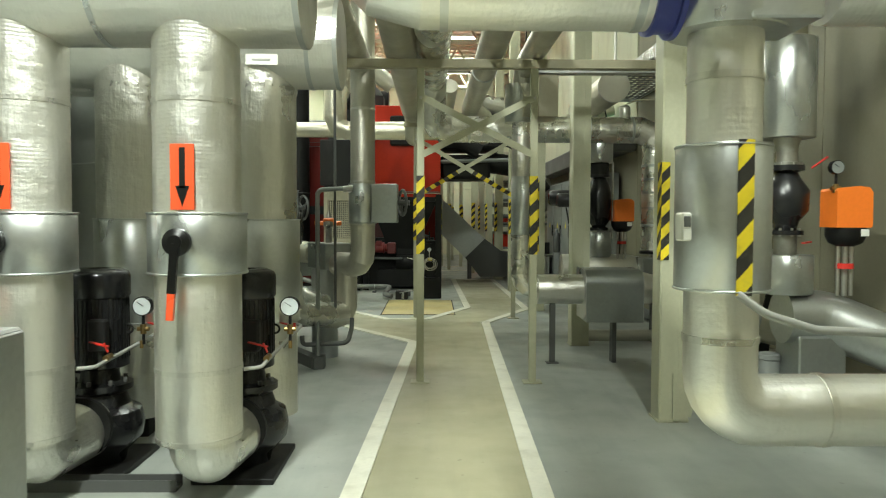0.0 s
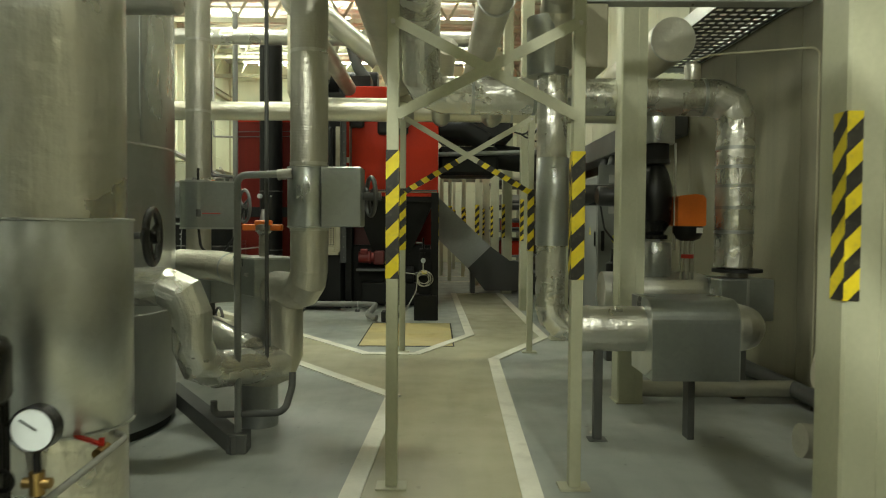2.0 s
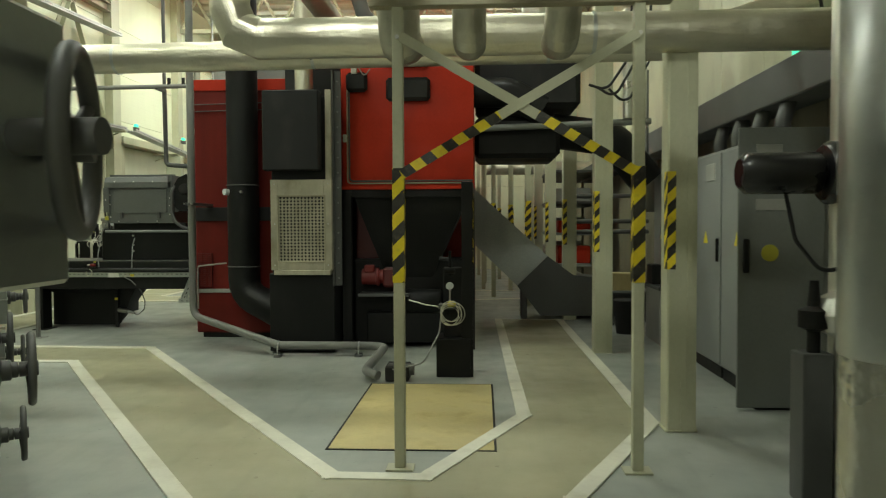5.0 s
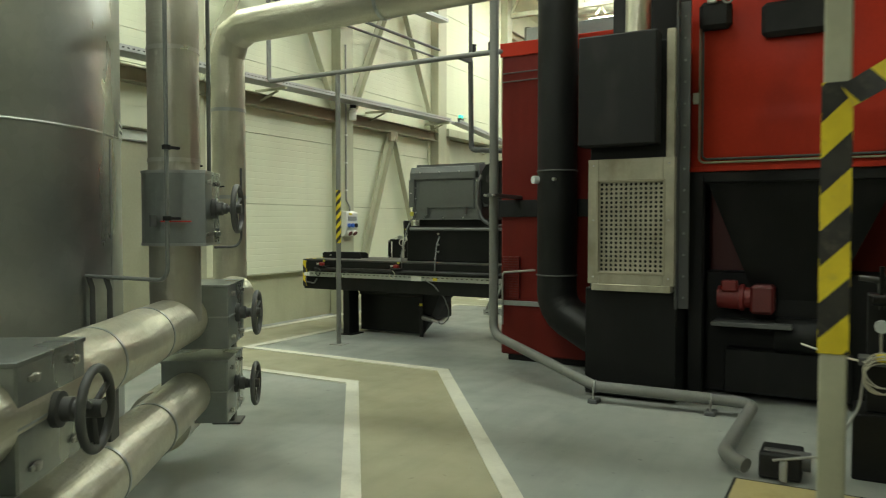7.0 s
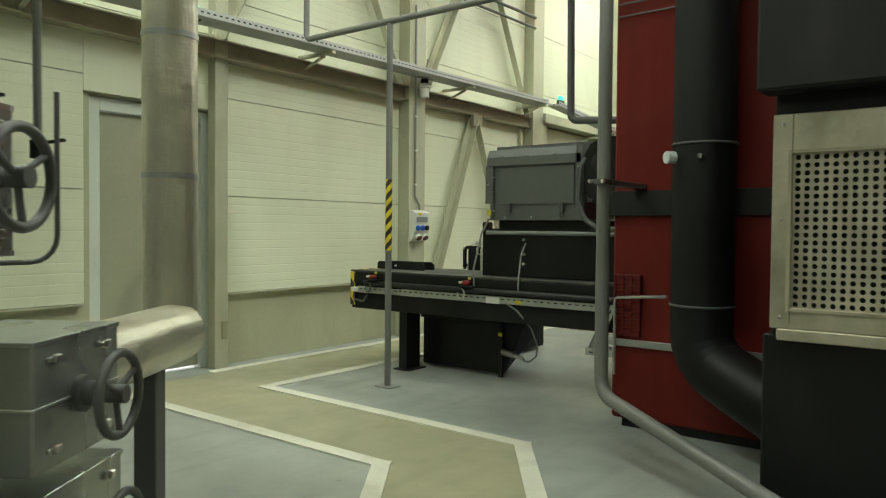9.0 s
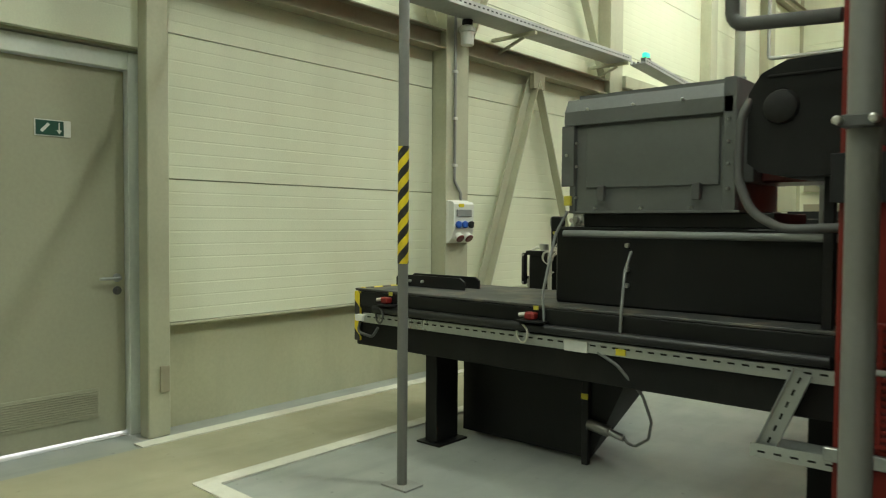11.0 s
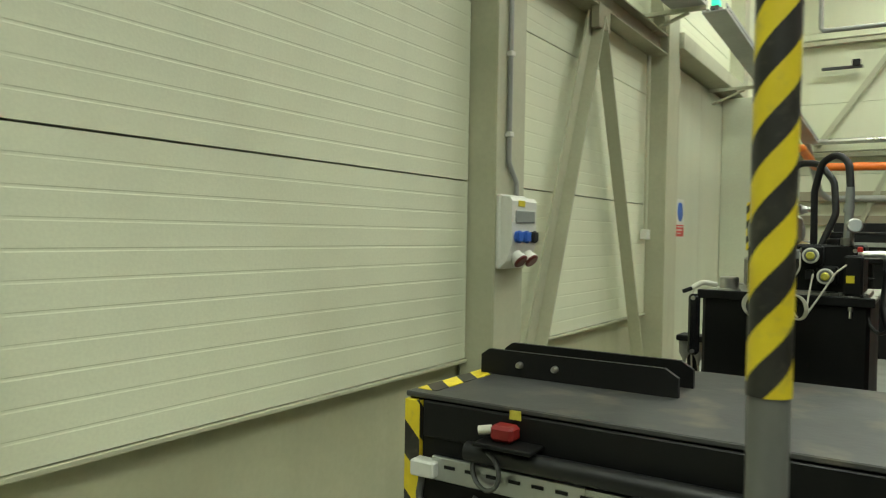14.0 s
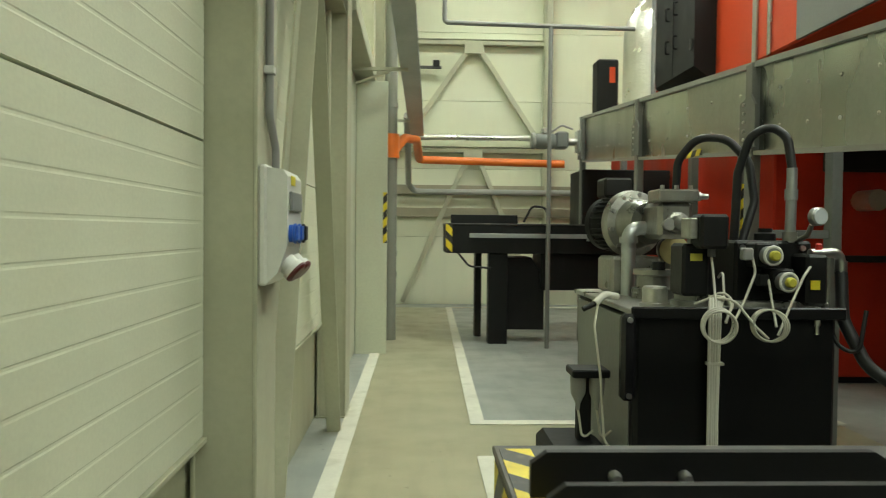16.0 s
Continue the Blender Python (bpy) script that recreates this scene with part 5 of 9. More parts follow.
handwheel((0.205, 5.78, 1.44), (1, 0.35, 0), 0.11, GREY_DARK, sr)
for z in (1.25, 1.62, 2.25):
    part("band", Geo().cyl((-0.142, 5.72, z - 0.01), (-0.142, 5.72, z + 0.01), 0.11, seg=30), FOIL_SMOOTH, sr)
rb = thing("valve_box", (0, 0, 0), "grey sheet-steel valve box under a relief valve", "valve box", group="valve boxes")
bd = part("body", Geo().box(-0.13, 0.13, -0.19, 0.19, 0, 0.235, 0.006), BOX_SHEET, rb)
part("seam", Geo().box(-0.133, 0.133, -0.193, 0.193, 0.225, 0.238, 0.002), GALV, bd)
part("latch", Geo().box(-0.142, -0.131, -0.1, -0.04, 0.12, 0.14, 0.003), STEEL_BRIGHT, bd)
rb.matrix_basis = pose(-0.498, 6.13, 0.835, 0, 0, YAW)
insulated("clad_valve", [(-0.54, 6.16, 0.0), (-0.54, 6.16, 0.835)], 0.125, GALV_DULL, "sheet-clad valve body under the box")

tp_ = insulated("tank_connection", [(-1.3, 5.55, 0.93), (-0.74, 5.5, 0.93), (-0.74, 5.5, 0.47), (-0.33, 5.88, 0.45)], 0.106, FOIL_CRUMPLED, "crumpled foil-lagged bend from the tank", bend=0.15, steps=2)
part("flange", Geo().cyl((-1.14, 5.535, 0.93), (-1.1, 5.532, 0.93), 0.11, seg=24), GALV, tp_)
insulated("tank_connection", [(-1.3, 6.95, 0.98), (-0.95, 6.7, 0.98), (-0.66, 6.34, 0.96)], 0.105, FOIL_WARM, "foil-lagged pipe behind the valve box", [((-0.7, 6.4, 0.965), (0.6, -0.75, 0)), ((-0.8, 6.52, 0.97), (0.6, -0.75, 0))], bend=0.15)
thin_pipe("hanging_cable", [(-1.25, 7.2, 1.7), (-1.25, 7.2, 1.25), (-1.23, 7.2, 1.08), (-1.1, 7.2, 1.01), (-0.97, 7.2, 1.17), (-0.9, 7.2, 1.4)], 0.01, "black cable hanging in a loop behind the tank", RUBBER, 0.08, category="cable", group="slung cables")
insulated("tank_connection", [(-1.0, 6.15, 0.66), (-0.5, 5.82, 0.52)], 0.095, FOIL_CRUMPLED, "short foil-lagged pipe near the floor")

# valve stand and floor skid by the tank
stand = thing("valve_stand", (-0.52, 5.6, 0), "thin grey pipe stand with a bracket, on a steel skid", "stand")
part("post", Geo().tube([(-0.52, 5.6, 0.05), (-0.52, 5.6, 1.545), (-0.22, 5.62, 1.56)], 0.02, 0.05, 4, 14), GREY, stand)
part("foot", Geo().box(-0.57, -0.46, 5.54, 5.66, 0, 0.11, 0.004), GREY_DARK, stand)
part("tap", Geo().cyl((-0.3, 5.62, 1.55), (-0.22, 5.62, 1.56), 0.03, seg=12), CAST, stand)
skid = thing("steel_skid", (-0.95, 6.25, 0), "dark steel channel skid on the floor", "skid")
part("channel", Geo().beam((-0.5, 5.55, 0.05), (-1.35, 6.9, 0.05), 0.1, 0.1), GREY_DARK, skid)
thin_pipe("drain_loop", [(-0.66, 5.62, 0.28), (-0.66, 5.62, 0.2), (-0.26, 5.6, 0.22), (-0.24, 5.72, 0.34), (-0.24, 5.74, 0.42)], 0.02, "bent dark drain pipe under the elbow", GREY_DARK)
thin_pipe("control_rod", [(-0.385, 5.72, 3.0), (-0.385, 5.72, 0.4)], 0.012, "thin dark impulse line", GREY_DARK)
rv = thing("relief_valve", (-0.5, 6.14, 1.07), "orange-red relief valve with a lever", "valve")
part("body", Geo().lathe((-0.5, 6.14, 1.07), UP, [(0, 0.03), (0.14, 0.03), (0.16, 0.05), (0.2, 0.05), (0.21, 0.03), (0.3, 0.012)], 16), CAST, rv)
part("lever", Geo().box(-0.63, -0.38, 6.12, 6.16, 1.235, 1.275, 0.006), ORANGE, rv, "orange lever")
part("cap", Geo().box(-0.55, -0.45, 6.1, 6.18, 1.265, 1.3, 0.008), ORANGE, rv)
tv = thing("pipe_valve", (-0.5, 4.0, 1.15), "black handwheel valve beside the return pipe", "valve")
part("spindle", Geo().tube([(-0.556, 3.88, 1.235), (-0.556, 4.02, 1.235), (-0.39, 4.03, 1.235)], 0.012, 0.03, 4, 10), GREY_DARK, tv)
handwheel((-0.39, 4.03, 1.232), (1, 0.12, 0), 0.092, BLACK_GLOSS, tv)


# ---- furnace ----
fx = thing("furnace", (-1.0, 14.5, 0), "red and black biomass furnace with hopper, flue and inspection grille", "furnace")
# the weaker light on this face is put into the shell's darker red
part("shell", Geo().box(-2.68, 0.58, 13.43, 17.2, 0.06, 3.02, 0.015), RED_SHADED, fx, "dark red shell with shade in its colour")
part("plinth", Geo().box(-2.62, 0.52, 13.47, 17.1, 0, 0.06, 0.004), BLACK_DULL, fx)
part("top_strip", Geo().box(-2.69, 0.58, 13.415, 13.43, 2.9, 3.03, 0.004), RED, fx)
for z in (0.56, 1.52):
    part("strap", Geo().box(-2.7, -0.9, 13.405, 13.43, z - 0.14 if z > 1 else z - 0.025, z + 0.02, 0.003), BLACK_DULL if z > 1 else GALV_DULL, fx)
lv_ = part("louvre_panel", Geo().box(-2.66, -2.48, 13.412, 13.43, 0.6, 1.0, 0.002), DARK_RED, fx, "dark red slotted panel")
for k in range(17):
    part("slat", Geo().box(-2.65, -2.49, 13.402, 13.412, 0.607 + k * 0.0235, 0.62 + k * 0.0235, 0.001), RED_SHADED, lv_)
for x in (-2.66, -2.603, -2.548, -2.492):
    part("slat_stile", Geo().box(x, x + 0.012, 13.4, 13.414, 0.6, 1.0, 0.001), RED_SHADED, lv_)
for z in (2.66, 2.74):
    part("sensor_line", Geo().cyl((-2.66, 13.41, z), (-1.5, 13.41, z + 0.02), 0.006, seg=8), GREY_DARK, fx)
for x in (-2.54, -2.46):
    part("clamp_bolt", Geo().lathe((x, 12.8, 1.565), (0, -1, 0), [(0, 0.011), (0.03, 0.011), (0.034, 0.006)], 10), STEEL_BRIGHT, fx)
hop = part("hopper_box", Geo().box(-0.79, 0.615, 12.67, 13.43, 1.7, 3.35, 0.012), RED, fx, "red hopper housing")
part("flange", Geo().box(-0.8, 0.625, 12.655, 12.67, 1.7, 1.735, 0.003), RED, hop)
part("conduit", Geo().tube([(-0.7, 12.655, 2.75), (-0.7, 12.655, 1.79), (0.6, 12.655, 1.79)], 0.009, 0.04, 4, 10), GREY_DARK, hop)
part("conduit", Geo().tube([(-0.72, 12.655, 2.75), (-0.72, 12.655, 1.765), (0.6, 12.655, 1.765)], 0.008, 0.04, 4, 10), BEIGE_DARK, hop)
part("switch", Geo().box(-0.765, -0.725, 12.63, 12.668, 2.2, 2.28, 0.004), PLASTIC_WHITE, hop)
for x0, x1, z0, z1 in ((-0.3, 0.16, 2.62, 2.86), (-0.3, 0.16, 2.98, 3.16), (-0.72, -0.5, 2.72, 2.92)):
    part("cover", Geo().box(x0, x1, 12.57, 12.67, z0, z1, 0.05), BLACK_DULL, hop, "black hinged cover")
part("terminal", Geo().box(-0.66, -0.6, 12.55, 12.6, 2.9, 3.06, 0.006), PLASTIC_WHITE, hop)
part("hook", Geo().tube([(-0.6, 12.58, 3.0), (-0.52, 12.56, 2.86), (-0.46, 12.57, 2.95)], 0.007, 0.03, 4, 8), CABLE_GREY, hop)
funnel = Geo()
funnel.v += [(-0.7, 12.72, 1.7), (0.58, 12.72, 1.7), (0.58, 13.4, 1.7), (-0.7, 13.4, 1.7), (-0.35, 12.95, 0.75), (0.15, 12.95, 0.75), (0.15, 13.3, 0.75), (-0.35, 13.3, 0.75)]
for f in ((0, 1, 2, 3), (4, 5, 6, 7), (0, 1, 5, 4), (1, 2, 6, 5), (2, 3, 7, 6), (3, 0, 4, 7)):
    funnel.face(f)
part("funnel", funnel, BLACK, fx, "black feed funnel")
for x, y in ((-0.74, 12.72), (0.57, 12.72), (0.57, 11.32), (-0.74, 13.35)):
    leg = part("leg", Geo().box(x - 0.05, x + 0.05, y - 0.05, y + 0.05, 0, 1.7, 0.004), BLACK, fx)
    if y < 12:
        part("tape", Geo().box(x + 0.05, x + 0.053, y - 0.05, y + 0.05, 1.0, 1.6, 0.0), TAPE, leg)
part("cross_beam", Geo().box(-0.74, 0.6, 12.68, 12.76, 1.62, 1.7, 0.004), BLACK, fx)
part("side_beam", Geo().box(0.53, 0.62, 11.3, 12.72, 1.6, 1.7, 0.004), BLACK, fx)
part("burner_chest", Geo().box(-0.72, 0.5, 12.95, 13.43, 0.02, 0.95, 0.01), BLACK, fx)
# burner red is set this deep to stand in for shade below the hopper
part("burner_red", Geo().box(-0.72, -0.35, 13.15, 13.3, 0.9, 1.62, 0.01), DARK_RED, fx)
part("burner_fan", Geo().lathe((-0.6, 12.78, 0.77), EAST, [(0, 0.02), (0.01, 0.085), (0.16, 0.09), (0.165, 0.1), (0.19, 0.1), (0.2, 0.075), (0.27, 0.07), (0.3, 0.03)], 24), GEAR_RED, fx, "small red geared motor")
part("motor_box", Geo().box(-0.56, -0.45, 12.68, 12.76, 0.82, 0.9, 0.01), GEAR_RED, fx)
part("gearbox", Geo().box(-0.36, -0.2, 12.68, 12.88, 0.66, 0.87, 0.02), DARK_RED, fx)
part("fan_shelf", Geo().box(-0.62, -0.08, 12.64, 13.0, 0.565, 0.595, 0.003), GREY_DARK, fx, "dark steel shelf")
part("drive", Geo().cyl((-0.2, 12.85, 0.5), (0.25, 12.85, 0.5), 0.13, seg=28, bevel=0.01), BLACK, fx)
part("drive_box", Geo().box(-0.55, 0.3, 12.8, 13.1, 0.05, 0.38, 0.01), BLACK, fx)
# inspection tower with grille
part("tower", Geo().box(-1.5, -0.82, 12.4, 13.43, 0.02, 0.83, 0.008), BLACK, fx, "black tower base")
part("tower_duct", Geo().box(-1.46, -0.86, 12.38, 13.43, 0.83, 2.64, 0.006), BLACK_DULL, fx)
part("tower_head", Geo().box(-1.46, -0.82, 12.95, 13.43, 2.64, 3.3, 0.006), BLACK_DULL, fx)
part("tower_rail", Geo().box(-0.89, -0.83, 12.33, 12.42, 0.86, 2.7, 0.004), BARE, fx, "worn bare-steel edge rail")
fl_ = part("tower_flange", Geo().box(-0.83, -0.815, 12.36, 12.6, 0.7, 2.9, 0.003).box(-0.815, -0.745, 12.43, 12.445, 0.7, 2.9, 0.003), GREY_DARK, fx, "dark steel bolted flange")
for k in range(14):
    part("bolt", Geo().lathe((-0.78, 12.43, 0.78 + k * 0.155), (0, -1, 0), [(0, 0.009), (0.008, 0.009), (0.011, 0.005)], 8), GREY, fl_)
for x0_, x1_, z0_, z1_ in ((-1.385, -1.37, 0.945, 1.635), (-0.9, -0.885, 0.945, 1.635), (-1.37, -0.9, 1.62, 1.635), (-1.37, -0.9, 0.945, 0.96)):
    part("grille_moulding", Geo().box(x0_, x1_, 12.29, 12.3, z0_, z1_, 0.002), BEIGE_DARK, fx, "worn dark moulding")
part("lid", Geo().box(-1.5, -0.93, 12.2, 12.36, 1.88, 2.68, 0.012), BLACK_DULL, fx, "dark grey cover panel")
gr = part("grille_frame", Geo().box(-1.45, -1.37, 12.3, 12.36, 0.87, 1.79, 0.004).box(-0.9, -0.82, 12.3, 12.36, 0.87, 1.79, 0.004).box(-1.37, -0.9, 12.3, 12.36, 1.62, 1.79, 0.004).box(-1.37, -0.9, 12.3, 12.36, 0.87, 0.96, 0.004), BARE, fx, "worn bare-steel frame")
part("grille_sill", Geo().box(-1.42, -0.84, 12.29, 12.38, 0.82, 0.87, 0.004), BARE, gr)
plate = Geo()
NX, NZ = 13, 20
x0, x1, z0, z1, yf, yb = -1.37, -0.9, 0.96, 1.62, 12.318, 12.326
cw, ch = (x1 - x0) / NX, (z1 - z0) / NZ
for i in range(NX):
    for j in range(NZ):
        cx, cz = x0 + (i + 0.5) * cw, z0 + (j + 0.5) * ch
        n = len(plate.v)
        for yy in (yf, yb):
            for sx, sz in ((-1, -1), (1, -1), (1, 1), (-1, 1)):
                plate.v.append((cx + sx * cw / 2, yy, cz + sz * ch / 2))
            for k in range(8):
                a = radians(225 + 45 * k)
                plate.v.append((cx + 0.0118 * math.cos(a), yy, cz + 0.0118 * math.sin(a)))
        for off in (0, 12):
            for k in range(4):
                plate.face((n + off + k, n + off + (k + 1) % 4, n + off + 4 + (2 * k + 2) % 8, n + off + 4 + 2 * k + 1, n + off + 4 + 2 * k))
        for k in range(8):
            plate.face((n + 4 + k, n + 4 + (k + 1) % 8, n + 16 + (k + 1) % 8, n + 16 + k))
part("perforated_plate", plate, BARE, gr, "perforated bare-steel plate")
part("grille_back", Geo().box(-1.37, -0.9, 12.345, 12.36, 0.96, 1.62, 0.0), BLACK, gr)
for z in (0.92, 1.34, 1.745):
    for x in (-1.41, -0.86):
        part("rivet", Geo().lathe((x, 12.3, z), (0, -1, 0), [(0, 0.008), (0.004, 0.006), (0.006, 0.002)], 8), STEEL_BRIGHT, gr)
part("exhaust", Geo().cyl((-1.17, 12.62, 2.6), (-1.17, 12.62, 4.6), 0.095, seg=28), FOIL_WARM, fx, "brassy lagged exhaust pipe")
# black down pipe with a thermometer
dp = part("down_pipe", Geo().tube([(-2.02, 13.18, 4.2), (-2.02, 13.18, 0.55), (-1.5, 13.0, 0.32)], 0.175, 0.25, 4, 36), BLACK, fx, "matt black flue pipe")
for z in (0.86, 1.78):
    part("clamp", Geo().hoop((-2.02, 13.18, z), UP, 0.177, 0.008, 36, 6), GREY_DARK, dp)
part("thermometer", Geo().cyl((-2.14, 13.02, 1.7), (-2.17, 12.98, 1.7), 0.035, seg=20), DIAL, dp, "small white thermometer dial")
part("probe", Geo().cyl((-1.98, 13.01, 1.7), (-1.98, 12.97, 1.7), 0.014, seg=10), STEEL_BRIGHT, dp)
part("sensor_line", Geo().tube([(-2.64, 13.38, 0.35), (-2.64, 13.38, 0.85), (-2.2, 13.1, 0.9)], 0.01, 0.04, 4, 8), CABLE_GREY, fx)
part("valve_bank", Geo().box(-2.5, 0.3, 13.6, 14.4, 3.02, 3.2, 0.01), GALV, fx, "galvanised roof ducting")
part("roof_unit", Geo().box(-0.95, -0.45, 13.1, 13.6, 3.02, 3.6, 0.01), BLACK_DULL, fx)
part("flue_drum", Geo().cyl((-1.65, 14.0, 3.62), (-0.4, 14.0, 3.62), 0.21, seg=32, bevel=0.02), BLACK, fx, "black horizontal flue drum")
stub = part("roof_stub", Geo().cyl((-1.4, 13.6, 3.2), (-1.06, 13.6, 4.4), 0.115, seg=24), FOIL_WARM, fx, "brassy slanting stub pipe")
for k_ in (0.35, 0.62, 0.92):
    c_ = Vector((-1.4, 13.6, 3.2)).lerp(Vector((-1.06, 13.6, 4.4)), k_)
    part("clamp", Geo().cyl(c_ - Vector((0.006, 0, 0.022)), c_ + Vector((0.006, 0, 0.022)), 0.125, seg=24), GREY_DARK, stub)
part("roof_stub_head", Geo().lathe((-1.06, 13.6, 4.38), (0.35, 0, 1), [(0, 0.13), (0.09, 0.14), (0.16, 0.12), (0.18, 0.04)], 24), GREY_DARK, fx)
part("roof_bend", Geo().tube([(-0.95, 13.75, 4.6), (-0.72, 13.8, 3.85), (-0.5, 13.9, 3.6)], 0.09, 0.2, 4, 20), GREY_DARK, fx)
part("control_tray", Geo().box(-0.85, -0.3, 13.3, 13.6, 3.35, 3.42, 0.005), BEIGE_DARK, fx)
part("cable", Geo().tube([(-0.9, 13.78, 3.6), (-0.95, 13.72, 3.72), (-0.85, 13.6, 3.6), (-0.8, 13.5, 3.42)], 0.01, 0.06, 4, 8), CABLE_GREY, fx)

# black flue ducts beside the hopper
flue = thing("flue_duct", (1.2, 13.6, 2.0), "black sheet flue duct with a rounded end", "duct")
part("lower_duct", Geo().box(0.62, 1.55, 13.0, 14.0, 2.05, 2.5, 0.05), BLACK, flue)
part("upper_duct", Geo().box(0.62, 1.8, 13.2, 14.2, 2.62, 3.3, 0.06), BLACK_DULL, flue)
part("elbow", Geo().tube([(0.6, 12.95, 2.75), (1.0, 12.95, 2.75), (1.35, 12.95, 2.55)], 0.16, 0.3, 5, 28), BLACK, flue)
part("rail", Geo().cyl((0.62, 12.92, 2.36), (2.5, 12.92, 2.42), 0.035, seg=14), GREY, flue, "grey pipe rail")
part("downturn", Geo().tube([(1.5, 13.5, 2.4), (2.2, 13.5, 2.3), (2.6, 13.5, 1.8)], 0.2, 0.3, 5, 28), BLACK, flue)

# ash chute with its conveyor
ash = thing("ash_chute", (1.6, 15.4, 0), "grey sloping ash chute meeting a dark floor conveyor", "chute")
part("chute", Geo().prism([(0.45, 1.95), (0.45, 1.18), (1.18, 0.47), (1.6, 0.88)], "y", 15.15, 15.65), GALV_DULL, ash)
part("inspection_lid", Geo().prism([(0.72, 1.33), (0.95, 1.12), (1.12, 1.3), (0.89, 1.5)], "y", 15.135, 15.15), GALV_DULL, ash)
part("trough", Geo().prism([(1.18, 0.47), (1.6, 0.88), (1.95, 0.62), (3.0, 0.5), (3.0, 0.06), (1.5, 0.06)], "y", 15.1, 15.7), GREY_DARK, ash, "dark conveyor trough")
for x in (1.28, 2.8):
    part("foot", Geo().box(x - 0.04, x + 0.04, 15.2, 15.6, 0, 0.45 if x < 2 else 0.1, 0.004), GREY_DARK, ash)

# floor-standing pump set in front of the hopper
ps = thing("dosing_pump", (0.44, 11.3, 0), "black pump column with coiled white cables and a small gauge", "pump")
part("base", Geo().box(0.3, 0.6, 11.25, 11.6, 0, 0.34, 0.008), BLACK, ps)
part("column", Geo().box(0.36, 0.54, 11.33, 11.5, 0.34, 0.95, 0.006), BLACK_DULL, ps)
part("bracket", Geo().box(0.32, 0.5, 11.2, 11.34, 0.6, 0.64, 0.004), GREY_DARK, ps)
part("stem", Geo().cyl((0.42, 11.24, 0.62), (0.42, 11.24, 0.79), 0.007, seg=8), STEEL_BRIGHT, ps)
part("gauge", Geo().cyl((0.42, 11.2, 0.8), (0.42, 11.24, 0.8), 0.032, seg=20), DIAL, ps, "white gauge dial")
part("valve", Geo().box(0.4, 0.47, 11.19, 11.25, 0.625, 0.665, 0.006), YELLOW, ps, "yellow valve head")
for k in range(5):
    part("cable_loop", Geo().hoop((0.42 + 0.015 * (k % 3), 11.2 - 0.008 * k, 0.54 + 0.012 * k), (0.15 * (k - 2), 1, 0.1), 0.08 + 0.01 * (k % 3), 0.0035, 28, 6), CABLE_WHITE, ps)
part("hose", Geo().tube([(0.35, 11.2, 0.58), (0.33, 11.18, 0.4), (0.2, 11.05, 0.16), (-0.05, 10.98, 0.12)], 0.007, 0.12, 5, 10, smooth_bends=True), GREY_LIGHT, ps)
part("cable", Geo().tube([(0.35, 11.2, 0.62), (0.2, 11.3, 0.63), (0.05, 11.4, 0.66)], 0.006, 0.1, 4, 6), CABLE_WHITE, ps)
part("stop_valve", Geo().cyl((0.38, 11.27, 0.93), (0.46, 11.27, 0.93), 0.03, seg=12).cyl((0.42, 11.27, 0.88), (0.42, 11.27, 1.1), 0.012, seg=10), BLACK, ps)
part("feed_pipe", Geo().tube([(0.42, 11.42, 0.95), (0.42, 11.42, 1.02), (0.32, 11.42, 1.03)], 0.016, 0.03, 4, 12), GREY_DARK, ps)
sump = thing("sump_pump", (-0.02, 11.15, 0), "small dark pump with pipe stubs on the floor", "pump")
part("block", Geo().box(-0.12, 0.08, 11.02, 11.25, 0.01, 0.14, 0.01), BLACK_DULL, sump)
part("body", Geo().cyl((-0.1, 11.1, 0.1), (0.12, 11.1, 0.1), 0.05, seg=18), GREY_DARK, sump)
part("stub", Geo().tube([(0.0, 11.02, 0.1), (0.0, 10.99, 0.1), (0.0, 10.985, 0.02)], 0.02, 0.03, 3, 10), GREY_LIGHT, sump)

# grey drain pipe down the furnace and along the floor
dr = thing("drain_pipe", (-1.4, 12.5, 0), "fat grey drain pipe running down and across the floor on clamps", "pipe")
part("pipe", Geo().tube([(-2.5, 12.88, 4.5), (-2.5, 12.88, 0.33), (-1.36, 12.22, 0.115), (-0.28, 12.3, 0.1), (-0.3, 11.1, 0.085), (-0.18, 11.02, 0.06)], 0.04, 0.13, 5, 20, smooth_bends=True), GREY_TUBE, dr)
for x, y, z in ((-1.36, 12.22, 0.115), (-0.55, 12.27, 0.104)):
    part("clamp", Geo().hoop((x, y, z), (1, 0.1, 0), 0.043, 0.006, 24, 6), GALV, dr, "zinc pipe clamp")
    part("clamp_bolt", Geo().cyl((x, y - 0.05, 0.0), (x, y - 0.05, z), 0.008, seg=8), STEEL_BRIGHT, dr)
    part("clamp_foot", Geo().box(x - 0.035, x + 0.035, y - 0.08, y + 0.03, 0, 0.03, 0.004), GREY_DARK, dr)
part("wall_bracket", Geo().box(-2.54, -2.46, 12.8, 13.43, 1.55, 1.58, 0.003), GREY_DARK, dr)

